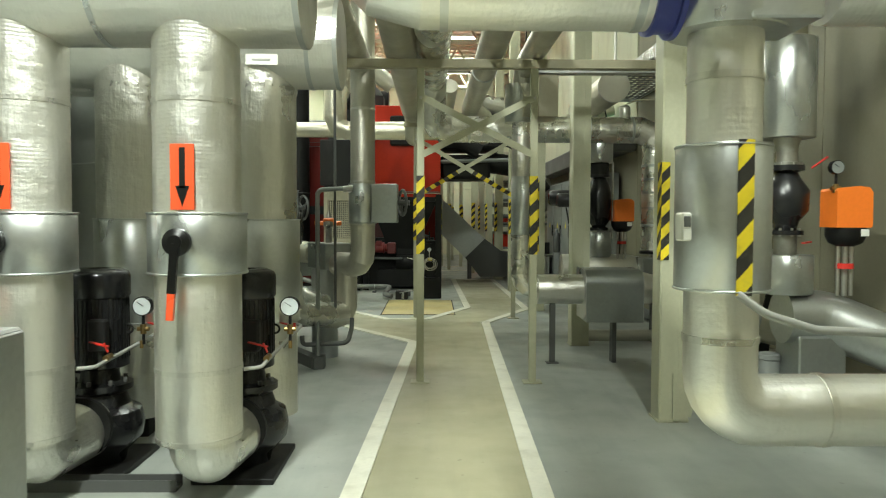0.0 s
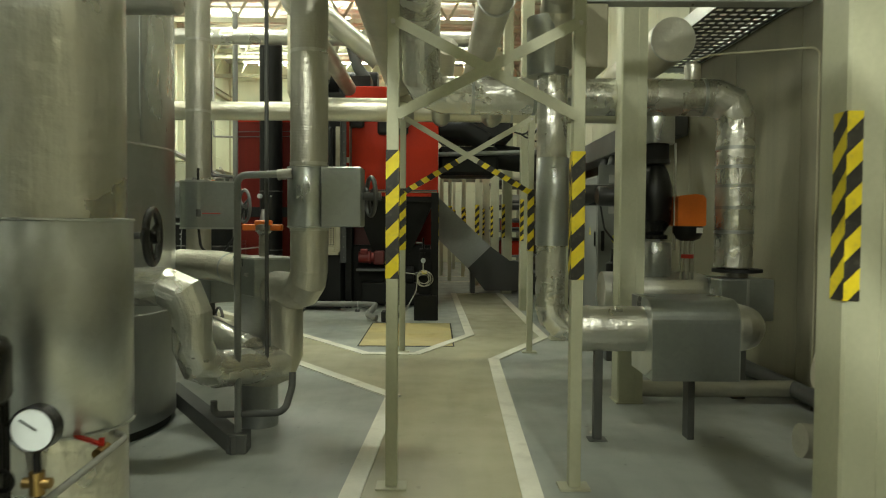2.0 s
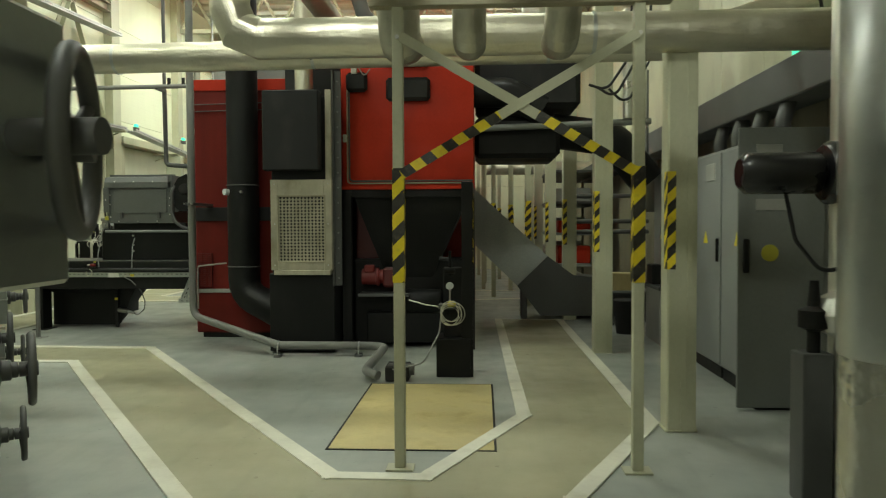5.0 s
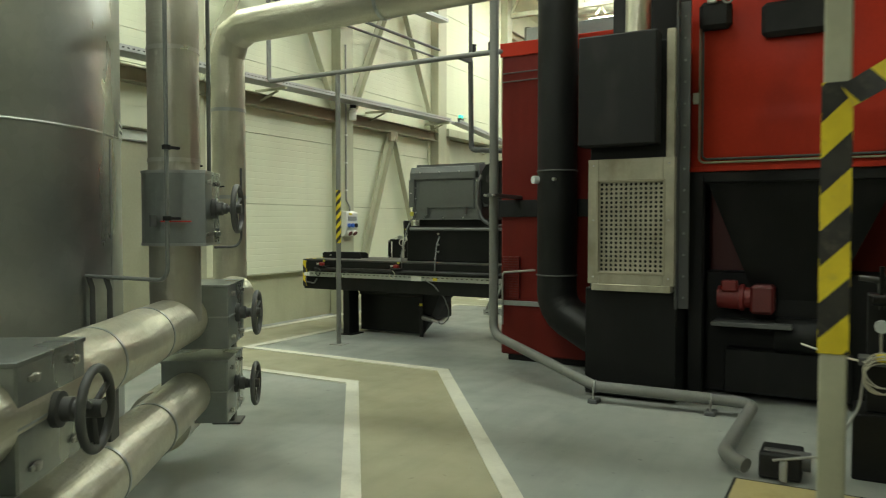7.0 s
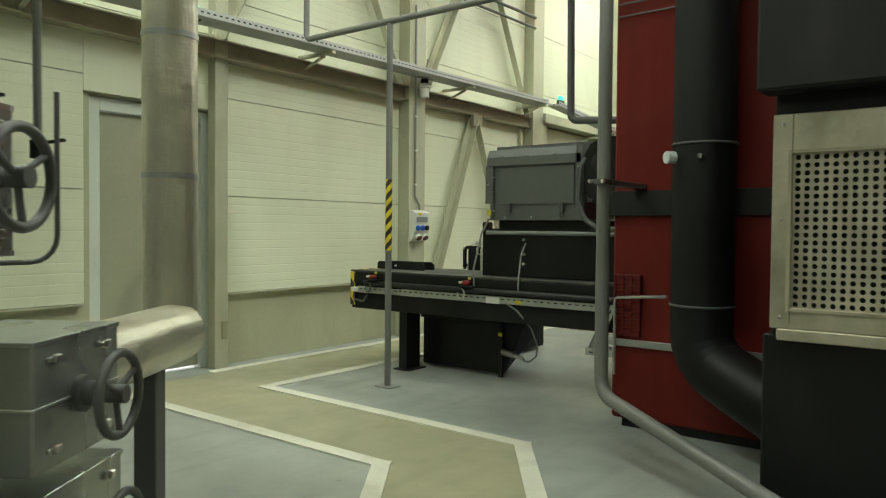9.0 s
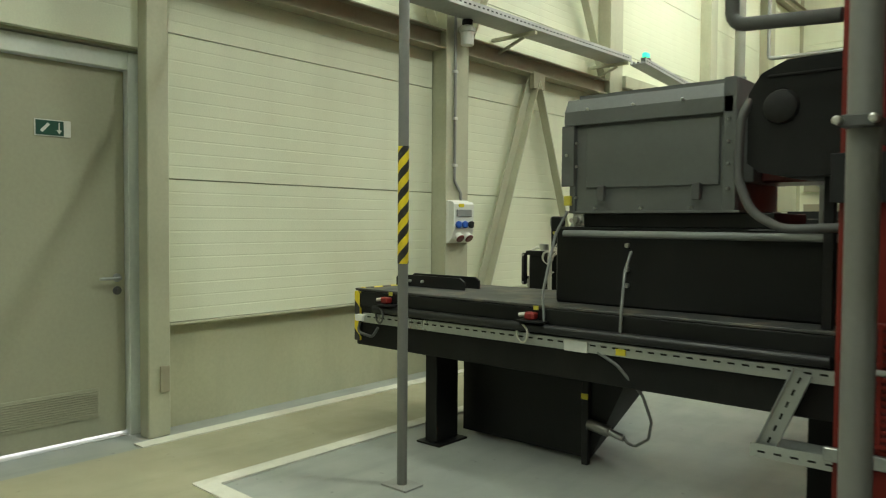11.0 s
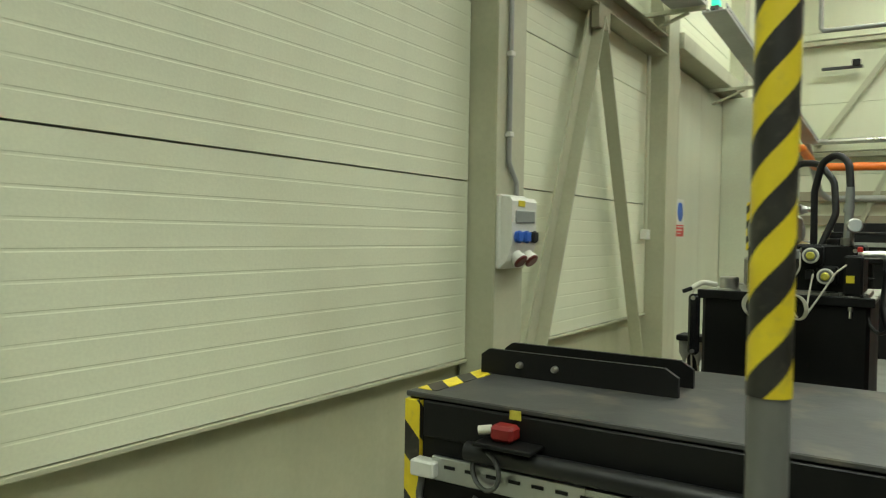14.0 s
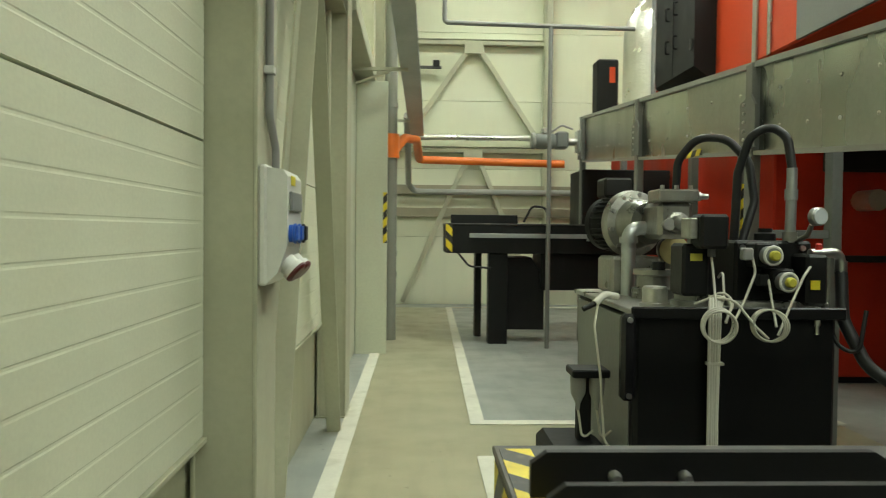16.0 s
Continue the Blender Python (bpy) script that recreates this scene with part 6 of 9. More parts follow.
# ---- pusher conveyor ----
cv = thing("pusher_conveyor", (-4.2, 14.4, 0), "long black steel fuel pusher on legs with hazard-taped end", "conveyor")
part("beam", Geo().box(-5.555, -2.7, 13.96, 14.72, 0.53, 0.875, 0.006), BLACK, cv)
part("deck", Geo().box(-5.56, -2.7, 13.95, 14.73, 0.875, 0.889, 0.003), TABLE_TOP, cv, "dusty dark steel deck")
part("front_lip", Geo().box(-5.5, -2.7, 13.944, 13.956, 0.78, 0.872, 0.003), BLACK, cv)
part("end_tape", Geo().box(-5.556, -5.51, 13.9425, 13.959, 0.56, 0.87, 0.0), TAPE_FLIP, cv, "hazard tape")
part("end_tape", Geo().box(-5.5585, -5.555, 13.97, 14.7, 0.56, 0.87, 0.0), TAPE, cv)
part("deck_tape", Geo().box(-5.55, -5.49, 13.99, 14.7, 0.889, 0.891, 0.0), stripes("hazard_tape_deck", 0.075, -1.0, lying=True), cv)
leg = part("leg", Geo().box(-5.0, -4.91, 14.0, 14.2, 0.012, 0.545, 0.005), BLACK, cv)
part("foot_plate", Geo().box(-5.04, -4.86, 13.97, 14.23, 0, 0.012, 0.002), BLACK, leg)
part("leg", Geo().box(-5.0, -4.91, 14.5, 14.7, 0, 0.545, 0.005), BLACK, cv)
part("leg", Geo().box(-3.0, -2.83, 14.4, 14.6, 0, 0.545, 0.005), BLACK, cv)
und = Geo()
und.v += [(-4.95, 14.3, 0.03), (-4.06, 14.3, 0.03), (-4.06, 14.75, 0.3), (-4.95, 14.75, 0.3), (-4.95, 14.3, 0.56), (-3.82, 14.3, 0.56), (-3.82, 14.75, 0.56), (-4.95, 14.75, 0.56)]
for f in ((0, 1, 2, 3), (4, 5, 6, 7), (0, 1, 5, 4), (1, 2, 6, 5), (2, 3, 7, 6), (3, 0, 4, 7)):
    und.face(f)
part("under_hopper", und, BLACK, cv)
part("hopper_rib", Geo().box(-4.96, -4.06, 14.27, 14.3, 0.46, 0.5, 0.003), BLACK_DULL, cv)
part("hopper_rib", Geo().box(-4.1, -4.06, 14.27, 14.3, 0.0, 0.46, 0.003), BLACK_DULL, cv)
rail = part("cable_rail", Geo().box(-5.46, -2.75, 13.925, 13.94, 0.682, 0.741, 0.002), GALV, cv, "galvanised slotted cable rail")
slots = Geo()
for i in range(44):
    x = -5.42 + i * 0.06
    slots.box(x, x + 0.03, 13.922, 13.926, 0.716, 0.724, 0.0)
tagged(part("slot", slots, BLACK, rail), kind="stuff")
part("conduit", Geo().cyl((-5.35, 13.915, 0.775), (-2.8, 13.915, 0.775), 0.024, seg=14), RUBBER, cv, "black corrugated conduit")
part("upper_body", Geo().box(-4.2, -2.72, 14.15, 14.7, 0.889, 1.29, 0.01), BLACK, cv)
part("handrail", Geo().cyl((-4.12, 14.1, 1.255), (-2.75, 14.1, 1.255), 0.018, seg=12), GREY, cv)
for z in (1.0, 1.08, 1.2):
    part("bolt", Geo().cyl((-3.78, 14.13, z), (-3.78, 14.15, z), 0.012, seg=8), STEEL_BRIGHT, cv)
hb = part("feed_hopper", Geo().box(-4.09, -3.27, 14.16, 14.7, 1.36, 1.86, 0.006), HOPPER_GREY, cv, "grey bolted feed hopper")
part("neck", Geo().box(-4.05, -3.1, 14.18, 14.68, 1.29, 1.36, 0.004), BLACK, hb)
lid = Geo().prism([(14.125, 1.885), (14.125, 1.815), (14.7, 1.86), (14.7, 1.96), (14.3, 1.965), (14.16, 1.95)], "x", -4.14, -3.27)
part("lid_rib", Geo().beam((-4.14, 14.28, 1.975), (-3.27, 14.28, 1.975), 0.012, 0.03), HOPPER_GREY, hb)
part("lid", lid, HOPPER_GREY, hb)
part("door_panel", Geo().box(-4.02, -3.335, 14.145, 14.16, 1.49, 1.8, 0.003), HOPPER_GREY, hb)
part("lower_flange", Geo().box(-4.13, -3.23, 14.12, 14.72, 1.36, 1.372, 0.002), HOPPER_GREY, hb)
part("end_frame", Geo().box(-3.312, -3.255, 14.125, 14.16, 1.36, 1.97, 0.003).box(-3.262, -3.255, 14.16, 14.74, 1.36, 1.97, 0.002), HOPPER_GREY, hb)
part("side_plate", Geo().box(-3.255, -3.2, 14.2, 14.7, 1.5, 1.82, 0.004), HOPPER_GREY, hb)
part("end_frame", Geo().box(-4.16, -4.085, 14.13, 14.145, 1.5, 1.815, 0.003).box(-4.12, -4.085, 14.145, 14.74, 1.36, 1.83, 0.004), HOPPER_GREY, hb)
for x, z in ((-4.12, 1.66), (-3.283, 1.68), (-4.06, 1.72), (-4.06, 1.6), (-3.283, 1.78), (-3.283, 1.58), (-3.283, 1.47), (-4.06, 1.44), (-3.95, 1.385), (-3.7, 1.385), (-3.45, 1.385), (-4.0, 1.89), (-3.75, 1.89), (-3.5, 1.89)):
    part("bolt", Geo().lathe((x, 14.12, z), (0, -1, 0), [(0, 0.008), (0.01, 0.008), (0.014, 0.005)], 8), STEEL_BRIGHT, hb)
for x in (-3.92, -3.43):
    part("toggle", Geo().box(x - 0.02, x + 0.02, 14.11, 14.135, 1.42, 1.5, 0.004), GREY_DARK, hb)
part("hopper_tag", Geo().box(-4.13, -4.09, 14.11, 14.125, 1.4, 1.45, 0.001), LIME, hb, "yellow sticker")
part("transition", Geo().box(-3.2, -2.68, 14.3, 14.68, 1.5, 1.86, 0.01), DARK_RED, cv, "dark red transition box")
dm = part("drive_cover", Geo().prism([(-3.13, 1.56), (-3.13, 1.84), (-3.08, 1.92), (-2.98, 1.965), (-2.72, 1.97), (-2.72, 1.5), (-2.98, 1.5), (-3.08, 1.52)], "y", 13.9, 14.3), BLACK, cv, "black faceted drive cover")
part("cap", Geo().lathe((-3.0, 13.9, 1.78), (0, -1, 0), [(0, 0.07), (0.02, 0.065), (0.03, 0.05), (0.032, 0.01)], 20), BLACK_DULL, dm)
part("strip", Geo().box(-3.05, -2.73, 13.893, 13.9, 1.9, 1.91, 0.002), BLACK_DULL, dm)
part("motor_hose", Geo().tube([(-3.1, 13.95, 1.88), (-3.15, 13.88, 1.75), (-3.15, 13.86, 1.5), (-3.1, 13.86, 1.36), (-2.98, 13.87, 1.29), (-2.72, 13.92, 1.3)], 0.019, 0.15, 6, 12, smooth_bends=True), GREY_DARK, cv, "dark bent hose")
part("hose_bracket", Geo().box(-2.86, -2.82, 14.0, 14.04, 0.889, 1.5, 0.003), BLACK, cv)
for y in (14.3, 14.45):
    pl = part("guide_plate", Geo().prism([(-5.53, 0.889), (-4.95, 0.889), (-4.95, 0.94), (-4.985, 0.962), (-5.505, 0.962), (-5.53, 0.944)], "y", y - 0.008, y + 0.008), BLACK, cv)
    for x in (-5.4, -5.29):
        part("bolt", Geo().lathe((x, y - 0.008, 0.925), (0, -1, 0), [(0, 0.01), (0.01, 0.01), (0.014, 0.007), (0.02, 0.007)], 10), STEEL_BRIGHT, pl)
for x in (-5.25, -4.2):
    sb = part("stop_button", Geo().box(x - 0.03, x + 0.03, 13.895, 13.945, 0.815, 0.853, 0.008), STOP_RED, cv, "red switch with a white cap")
    part("cap", Geo().cyl((x - 0.03, 13.91, 0.84), (x - 0.06, 13.9, 0.835), 0.011, seg=10), CABLE_WHITE, sb)
    part("shelf", Geo().box(x - 0.06, x + 0.09, 13.87, 13.95, 0.803, 0.813, 0.002), BLACK, sb)
    part("sticker", Geo().box(x + 0.0, x + 0.03, 13.941, 13.944, 0.862, 0.884, 0.0), LIME, sb)
    part("cable_coil", Geo().hoop((x - 0.04, 13.9, 0.74), (0.3, 1, 0), 0.045, 0.006, 24, 6), CABLE_WHITE if x > -5 else GREY_DARK, sb)
part("junction_box", Geo().box(-5.51, -5.44, 13.9, 13.945, 0.69, 0.73, 0.004), PLASTIC_WHITE, cv, "white junction box")
part("grab", Geo().tube([(-5.49, 13.93, 0.69), (-5.49, 13.91, 0.62), (-5.36, 13.91, 0.6), (-5.33, 13.93, 0.66)], 0.009, 0.03, 4, 8), GREY_DARK, cv)
part("rail_plate", Geo().box(-4.0, -3.87, 13.915, 13.925, 0.68, 0.735, 0.002), PLASTIC_WHITE, rail)
part("sticker", Geo().box(-3.72, -3.67, 13.918, 13.924, 0.69, 0.72, 0.0), YELLOW, rail)
part("sticker", Geo().box(-4.1, -4.06, 14.262, 14.268, 0.36, 0.39, 0.0), YELLOW, cv)
for pts in ([(-4.1, 14.1, 1.37), (-4.16, 14.08, 1.25), (-4.15, 13.95, 0.95), (-4.12, 13.925, 0.76)], [(-3.74, 14.1, 1.17), (-3.72, 14.0, 1.08), (-3.7, 13.93, 0.9), (-3.7, 13.92, 0.77)], [(-3.82, 13.93, 0.69), (-3.72, 13.935, 0.64), (-3.62, 14.0, 0.5), (-3.61, 14.08, 0.36), (-3.66, 14.16, 0.25), (-3.76, 14.22, 0.18), (-3.83, 14.27, 0.17), (-3.86, 14.28, 0.2)]):
    part("cable", Geo().tube(pts, 0.0075, 0.08, 5, 10, smooth_bends=True), GREY, cv)
part("actuator", Geo().cyl((-4.06, 14.27, 0.23), (-3.93, 14.27, 0.21), 0.03, seg=14, bevel=0.006), CAST, cv)
part("actuator_rod", Geo().cyl((-3.93, 14.27, 0.21), (-3.85, 14.27, 0.19), 0.018, seg=10), STEEL_BRIGHT, cv)
# a slotted channel hangs from the rail and carries a short tray
ARM0, ARM1 = Vector((-3.03, 13.9, 0.4)), Vector((-2.9, 13.92, 0.72))
arm = Geo().beam(ARM0, ARM1, 0.075, 0.004, up=(0, 1, 0))
edge = (ARM1 - ARM0).normalized().cross(Vector((0, 1, 0))) * 0.036
for sgn in (-1, 1):
    arm.beam(ARM0 + edge * sgn - Vector((0, 0.012, 0)), ARM1 + edge * sgn - Vector((0, 0.012, 0)), 0.004, 0.026, up=(0, 1, 0))
tr = part("tray_arm", arm, GALV, cv, "galvanised slotted tray arm")
for k in range(6):
    c_ = ARM0.lerp(ARM1, 0.1 + k * 0.16)
    part("slot", Geo().beam(c_ - Vector((0.005, 0.003, 0.012)), c_ + Vector((0.005, -0.003, 0.012)), 0.009, 0.003, up=(0, 1, 0)), BLACK, tr)
ty = part("tray", Geo().box(-3.08, -2.3, 13.86, 13.864, 0.365, 0.42, 0.0).box(-3.08, -2.3, 13.996, 14.0, 0.365, 0.42, 0.0).box(-3.08, -2.3, 13.864, 13.996, 0.365, 0.369, 0.0), GALV, cv, "galvanised cable tray")
for k in range(12):
    part("slot", Geo().box(-3.05 + k * 0.063, -3.02 + k * 0.063, 13.858, 13.86, 0.385, 0.393, 0.0), BLACK, ty)


# ---- west aisle ----
pf = thing("tube_rack", (-4.595, 13.385, 0), "grey tube post with hazard tape carrying a tube frame", "tube rack")
post = part("post", Geo().cyl((-4.595, 13.385, 0.01), (-4.595, 13.385, 2.92), 0.026, seg=20), GREY_TUBE, pf)
part("tape", Geo().cyl((-4.595, 13.385, 1.105), (-4.595, 13.385, 1.678), 0.0275, seg=20, caps=False), TAPE_ROUND, post, "yellow and black tape")
part("foot_plate", Geo().box(-4.68, -4.51, 13.32, 13.45, 0, 0.01, 0.002), GREY_LIGHT, post)
part("rail", Geo().tube([(-5.57, 13.386, 4.4), (-5.57, 13.386, 2.935), (-2.72, 13.386, 2.955), (-2.62, 13.5, 2.96)], 0.026, 0.05, 4, 16), GREY_TUBE, pf)
part("rail", Geo().tube([(-3.1, 13.6, 2.95), (-3.1, 13.62, 2.06), (-2.72, 13.6, 2.03)], 0.026, 0.05, 4, 16), GREY_DARK, pf)
part("rail", Geo().tube([(-3.1, 13.6, 2.93), (-3.1, 13.6, 4.3)], 0.02, 0.05, 4, 12), GREY_DARK, pf)
part("clamp", Geo().box(-3.12, -3.08, 13.37, 13.6, 2.92, 2.97, 0.004), GREY_DARK, pf)
for x in (-2.95, -2.78):
    part("bolt", Geo().cyl((x, 13.386, 2.97), (x, 13.386, 3.05), 0.02, seg=10), BLACK_DULL, pf)

# cable trays along the wall
def cable_tray(name, p0, p1, w, label, rungs=0.3):
    p0, p1 = Vector(p0), Vector(p1)
    d = (p1 - p0).normalized()
    side = Vector((d.y, -d.x, 0)).normalized()
    ob = thing(name, p0, label, "cable tray", group="cable trays")
    for s in (-1, 1):
        rail_ = part("side_rail", Geo().beam(p0 + side * s * w / 2, p1 + side * s * w / 2, 0.006, 0.06), TRAY, ob)
        holes = Geo()
        for i in range(int((p1 - p0).length / 0.06)):
            c = p0 + d * (0.03 + 0.06 * i) + side * (s * (w / 2 + 0.0035))
            holes.beam(c - d * 0.014, c + d * 0.014, 0.002, 0.012)
        tagged(part("slot", holes, BLACK_DULL, rail_), kind="stuff")
    k = int((p1 - p0).length / rungs)
    for i in range(k + 1):
        c = p0 + (p1 - p0) * (i / k)
        part("rung", Geo().beam(c - side * w / 2 + Vector((0, 0, -0.025)), c + side * w / 2 + Vector((0, 0, -0.025)), 0.03, 0.006), TRAY, ob)
    part("bed", Geo().beam(p0 + Vector((0, 0, -0.03)), p1 + Vector((0, 0, -0.03)), w, 0.003), TRAY, ob)
    for i, r in enumerate((0.014, 0.012, 0.016)):
        o = side * (w * (-0.28 + 0.27 * i)) + Vector((0, 0, -0.012))
        part("cable", Geo().cyl(p0 + o, p1 + o, r, seg=8), CABLE_GREY if i != 1 else RUBBER, ob)
    return ob


cable_tray("cable_tray", (-6.0, 11.0, 3.0), (-6.0, 18.3, 3.12), 0.26, "galvanised cable tray on wall brackets")
cable_tray("cable_tray", (-5.84, 18.4, 3.1), (-5.71, 23.4, 2.62), 0.18, "galvanised cable tray sloping along the wall")
for y in (11.3, 14.0, 16.4, 18.2, 20.4, 22.4):
    z = 2.94 + (y - 11) * 0.016 if y < 18.3 else 3.03 - (y - 18.4) * 0.096
    xe = -5.85 if y < 18.3 else -5.8
    solo("tray_bracket", Geo().beam((-6.34, y, z), (xe, y, z), 0.04, 0.03).beam((-6.3, y, z - 0.14), (-5.98, y, z - 0.02), 0.03, 0.02), BEIGE, "beige steel tray bracket", "bracket", at=(-6.3, y, z), group="tray brackets")
for z_, r_ in ((4.25, 0.022), (4.1, 0.018)):
    thin_pipe("wall_pipe", [(-6.1, 12.9, z_), (-6.1, 18.3, z_ + 0.1)], r_, "dark pipe high along the cladding", GREY_DARK)
jbx = thing("junction_box", (-6.1, 14.55, 4.03), "grey junction box on a conduit high on the wall", "junction box")
part("body", Geo().box(-6.2, -6.08, 14.42, 14.68, 4.03, 4.22, 0.015), GREY, jbx)
part("conduit", Geo().cyl((-6.14, 14.5, 4.22), (-6.14, 14.5, 6.4), 0.016, seg=10).cyl((-6.14, 14.55, 3.9), (-6.14, 14.55, 4.03), 0.012, seg=8), GREY_DARK, jbx)
cable_tray("cable_tray", (-6.05, 15.0, 4.72), (-6.05, 18.35, 4.86), 0.2, "galvanised cable tray high on the wall")
sd = thing("alarm_horn", (-6.1, 15.7, 2.83), "small white alarm horn under the cable tray", "alarm")
part("body", Geo().lathe((-6.08, 15.7, 2.98), (0, 0, -1), [(0, 0.05), (0.02, 0.07), (0.05, 0.072), (0.055, 0.06), (0.16, 0.055), (0.165, 0.05)], 24), PLASTIC_WHITE, sd)
part("base", Geo().cyl((-6.08, 15.7, 2.98), (-6.08, 15.7, 3.03), 0.045, seg=20), BLACK_DULL, sd)
for x, y, z in ((-6.0, 12.56, 3.05), (-5.9, 18.75, 3.2), (-5.75, 20.6, 3.15)):
    el = thing("indicator_lamp", (x, y, z - 0.05), "small glowing green indicator lamp on the tray", "lamp", group="indicator lamps")
    part("lens", Geo().box(x - 0.03, x + 0.03, y - 0.08, y + 0.02, z, z + 0.06, 0.012), GREEN_GLOW, el)
    part("base", Geo().box(x - 0.035, x + 0.035, y - 0.09, y + 0.03, z - 0.07, z, 0.004), GREY_DARK, el)

# socket box on the wall column
sk = thing("socket_box", (-6.15, 15.7, 1.1), "white plastic socket box with blue and dark red outlets", "socket box")
part("back", Geo().box(-6.19, -6.162, 15.56, 15.84, 1.13, 1.5, 0.01), PLASTIC_WHITE, sk)
part("body", Geo().prism([(-6.162, 1.49), (-6.115, 1.485), (-6.102, 1.465), (-6.102, 1.25), (-6.13, 1.17), (-6.162, 1.14)], "y", 15.565, 15.835), PLASTIC_WHITE, sk)
part("label", Geo().box(-6.102, -6.099, 15.63, 15.7, 1.44, 1.47, 0.001), YELLOW, sk, "yellow warning label")
part("fuse_window", Geo().box(-6.102, -6.092, 15.6, 15.8, 1.36, 1.42, 0.004), CABINET_GREY, sk)
for y, mat in ((15.615, PLASTIC_BLUE), (15.7, PLASTIC_BLUE), (15.785, BLACK_DULL)):
    o = part("outlet", Geo().lathe((-6.102, y, 1.29), (1, 0, 0), [(0, 0.028), (0.012, 0.028), (0.014, 0.032), (0.02, 0.032), (0.022, 0.026)], 18), mat, sk)
    part("flap", Geo().box(-6.08, -6.074, y - 0.024, y + 0.024, 1.268, 1.314, 0.004), mat, o)
for y in (15.64, 15.76):
    o = part("outlet", Geo().lathe((-6.12, y, 1.2), (0.75, -0.1, -0.65), [(0, 0.034), (0.025, 0.032), (0.027, 0.038), (0.042, 0.038)], 20), PLASTIC_WHITE, sk)
    part("flap", Geo().lathe((-6.0885, y - 0.0042, 1.1727), (0.75, -0.1, -0.65), [(0, 0.038), (0.008, 0.038), (0.014, 0.03)], 18), DARK_RED, o, "dark red flap")
thin_pipe("wall_conduit", [(-6.17, 15.74, 1.5), (-6.17, 15.74, 1.56), (-6.175, 15.66, 1.66), (-6.175, 15.66, 3.9)], 0.013, "grey conduit above the socket box", CABLE_GREY, 0.05)
for z in (1.8, 2.2, 2.6):
    solo("conduit_clip", Geo().box(-6.19, -6.158, 15.64, 15.68, z - 0.012, z + 0.012, 0.002), PLASTIC_WHITE, "small plastic conduit clip", "clip", at=(-6.17, 15.66, z), group="conduit clips")
thin_pipe("wall_conduit", [(-6.3, 18.25, 2.75), (-6.3, 18.25, 1.35)], 0.016, "beige conduit down the cladding", BEIGE)
solo("conduit_box", Geo().box(-6.33, -6.27, 18.21, 18.29, 1.28, 1.36, 0.005), PLASTIC_WHITE, "small white conduit box", "junction box", at=(-6.3, 18.25, 1.28))

# rainwater pipe and orange pipe towards the end wall
rp = thing("rain_pipe", (-6.0, 22.1, 0), "grey plastic downpipe with an orange tee", "pipe")
part("pipe", Geo().cyl((-6.02, 22.1, 0), (-6.02, 22.1, 5.6), 0.075, seg=24), GREY_PIPE, rp)
for z in (0.75, 1.0, 2.75):
    part("socket", Geo().cyl((-6.02, 22.1, z), (-6.02, 22.1, z + 0.06), 0.083, seg=24), GREY_PIPE, rp)
part("tee", Geo().cyl((-6.02, 22.1, 2.16), (-6.02, 22.1, 2.44), 0.1, seg=24), ORANGE, rp, "orange plastic tee")
part("branch", Geo().tube([(-6.0, 22.1, 2.22), (-5.86, 22.25, 2.42), (-5.72, 22.6, 2.44), (-5.68, 23.7, 2.3), (-3.62, 23.78, 2.27)], 0.055, 0.08, 4, 18), ORANGE, rp, "orange plastic pipe")
thin_pipe("heating_pipe", [(-5.85, 23.6, 2.9), (-5.85, 25.9, 2.1), (-5.75, 26.1, 1.98), (-2.8, 26.1, 1.98)], 0.05, "grey pipe across the end wall", GREY_LIGHT, 0.15)
thin_pipe("heating_pipe", [(-5.42, 21.5, 6.2), (-5.42, 21.5, 3.6), (-3.3, 21.5, 3.57)], 0.026, "dark grey pipe hung high across the aisle", GREY_TUBE, 0.05)
thin_pipe("heating_pipe", [(-4.24, 21.5, 3.58), (-4.24, 21.5, 0.0)], 0.025, "dark grey drop pipe beside the far conveyor", GREY_TUBE, 0.05)
thin_pipe("heating_pipe", [(-6.1, 26.15, 2.93), (-3.1, 26.15, 2.93)], 0.05, "silvery pipe across the end wall", FOIL_SMOOTH, 0.1)
cl = thing("cable_bracket", (-5.3, 25.6, 4.15), "small black cable bracket on a rail", "bracket")
part("bar", Geo().box(-5.9, -5.3, 26.2, 26.28, 4.13, 4.17, 0.003), GREY_DARK, cl)
part("clamp", Geo().box(-5.45, -5.33, 26.15, 26.22, 4.15, 4.26, 0.01), BLACK_DULL, cl)

# hydraulic power unit
hu = thing("hydraulic_unit", (-4.85, 15.6, 0), "black hydraulic power unit with pump, valves and looped white cables", "hydraulic unit")
tk = part("oil_tank", Geo().box(-5.126, -4.575, 15.256, 15.93, 0.03, 1.085, 0.012), BLACK, hu)
part("tank_side", Geo().box(-5.131, -5.127, 15.29, 15.92, 0.08, 1.07, 0.002), GREY, tk, "grey dusty tank side")
part("top_plate", Geo().box(-5.14, -4.56, 15.24, 15.95, 1.085, 1.1, 0.003), CAST, hu, "worn steel top plate")
part("rim", Geo().box(-5.14, -4.56, 15.236, 15.25, 1.075, 1.108, 0.004), BLACK, tk)
lg = part("level_gauge", Geo().box(-5.17, -5.13, 15.22, 15.256, 0.86, 1.09, 0.01), BLACK_GLOSS, tk)
for z in (0.875, 1.075):
    part("screw", Geo().lathe((-5.15, 15.22, z), (0, -1, 0), [(0, 0.008), (0.005, 0.008)], 8), STEEL_BRIGHT, lg)
MB, MD = Vector((-4.964, 15.85, 1.335)), Vector((-0.3, 0.95, 0)).normalized()
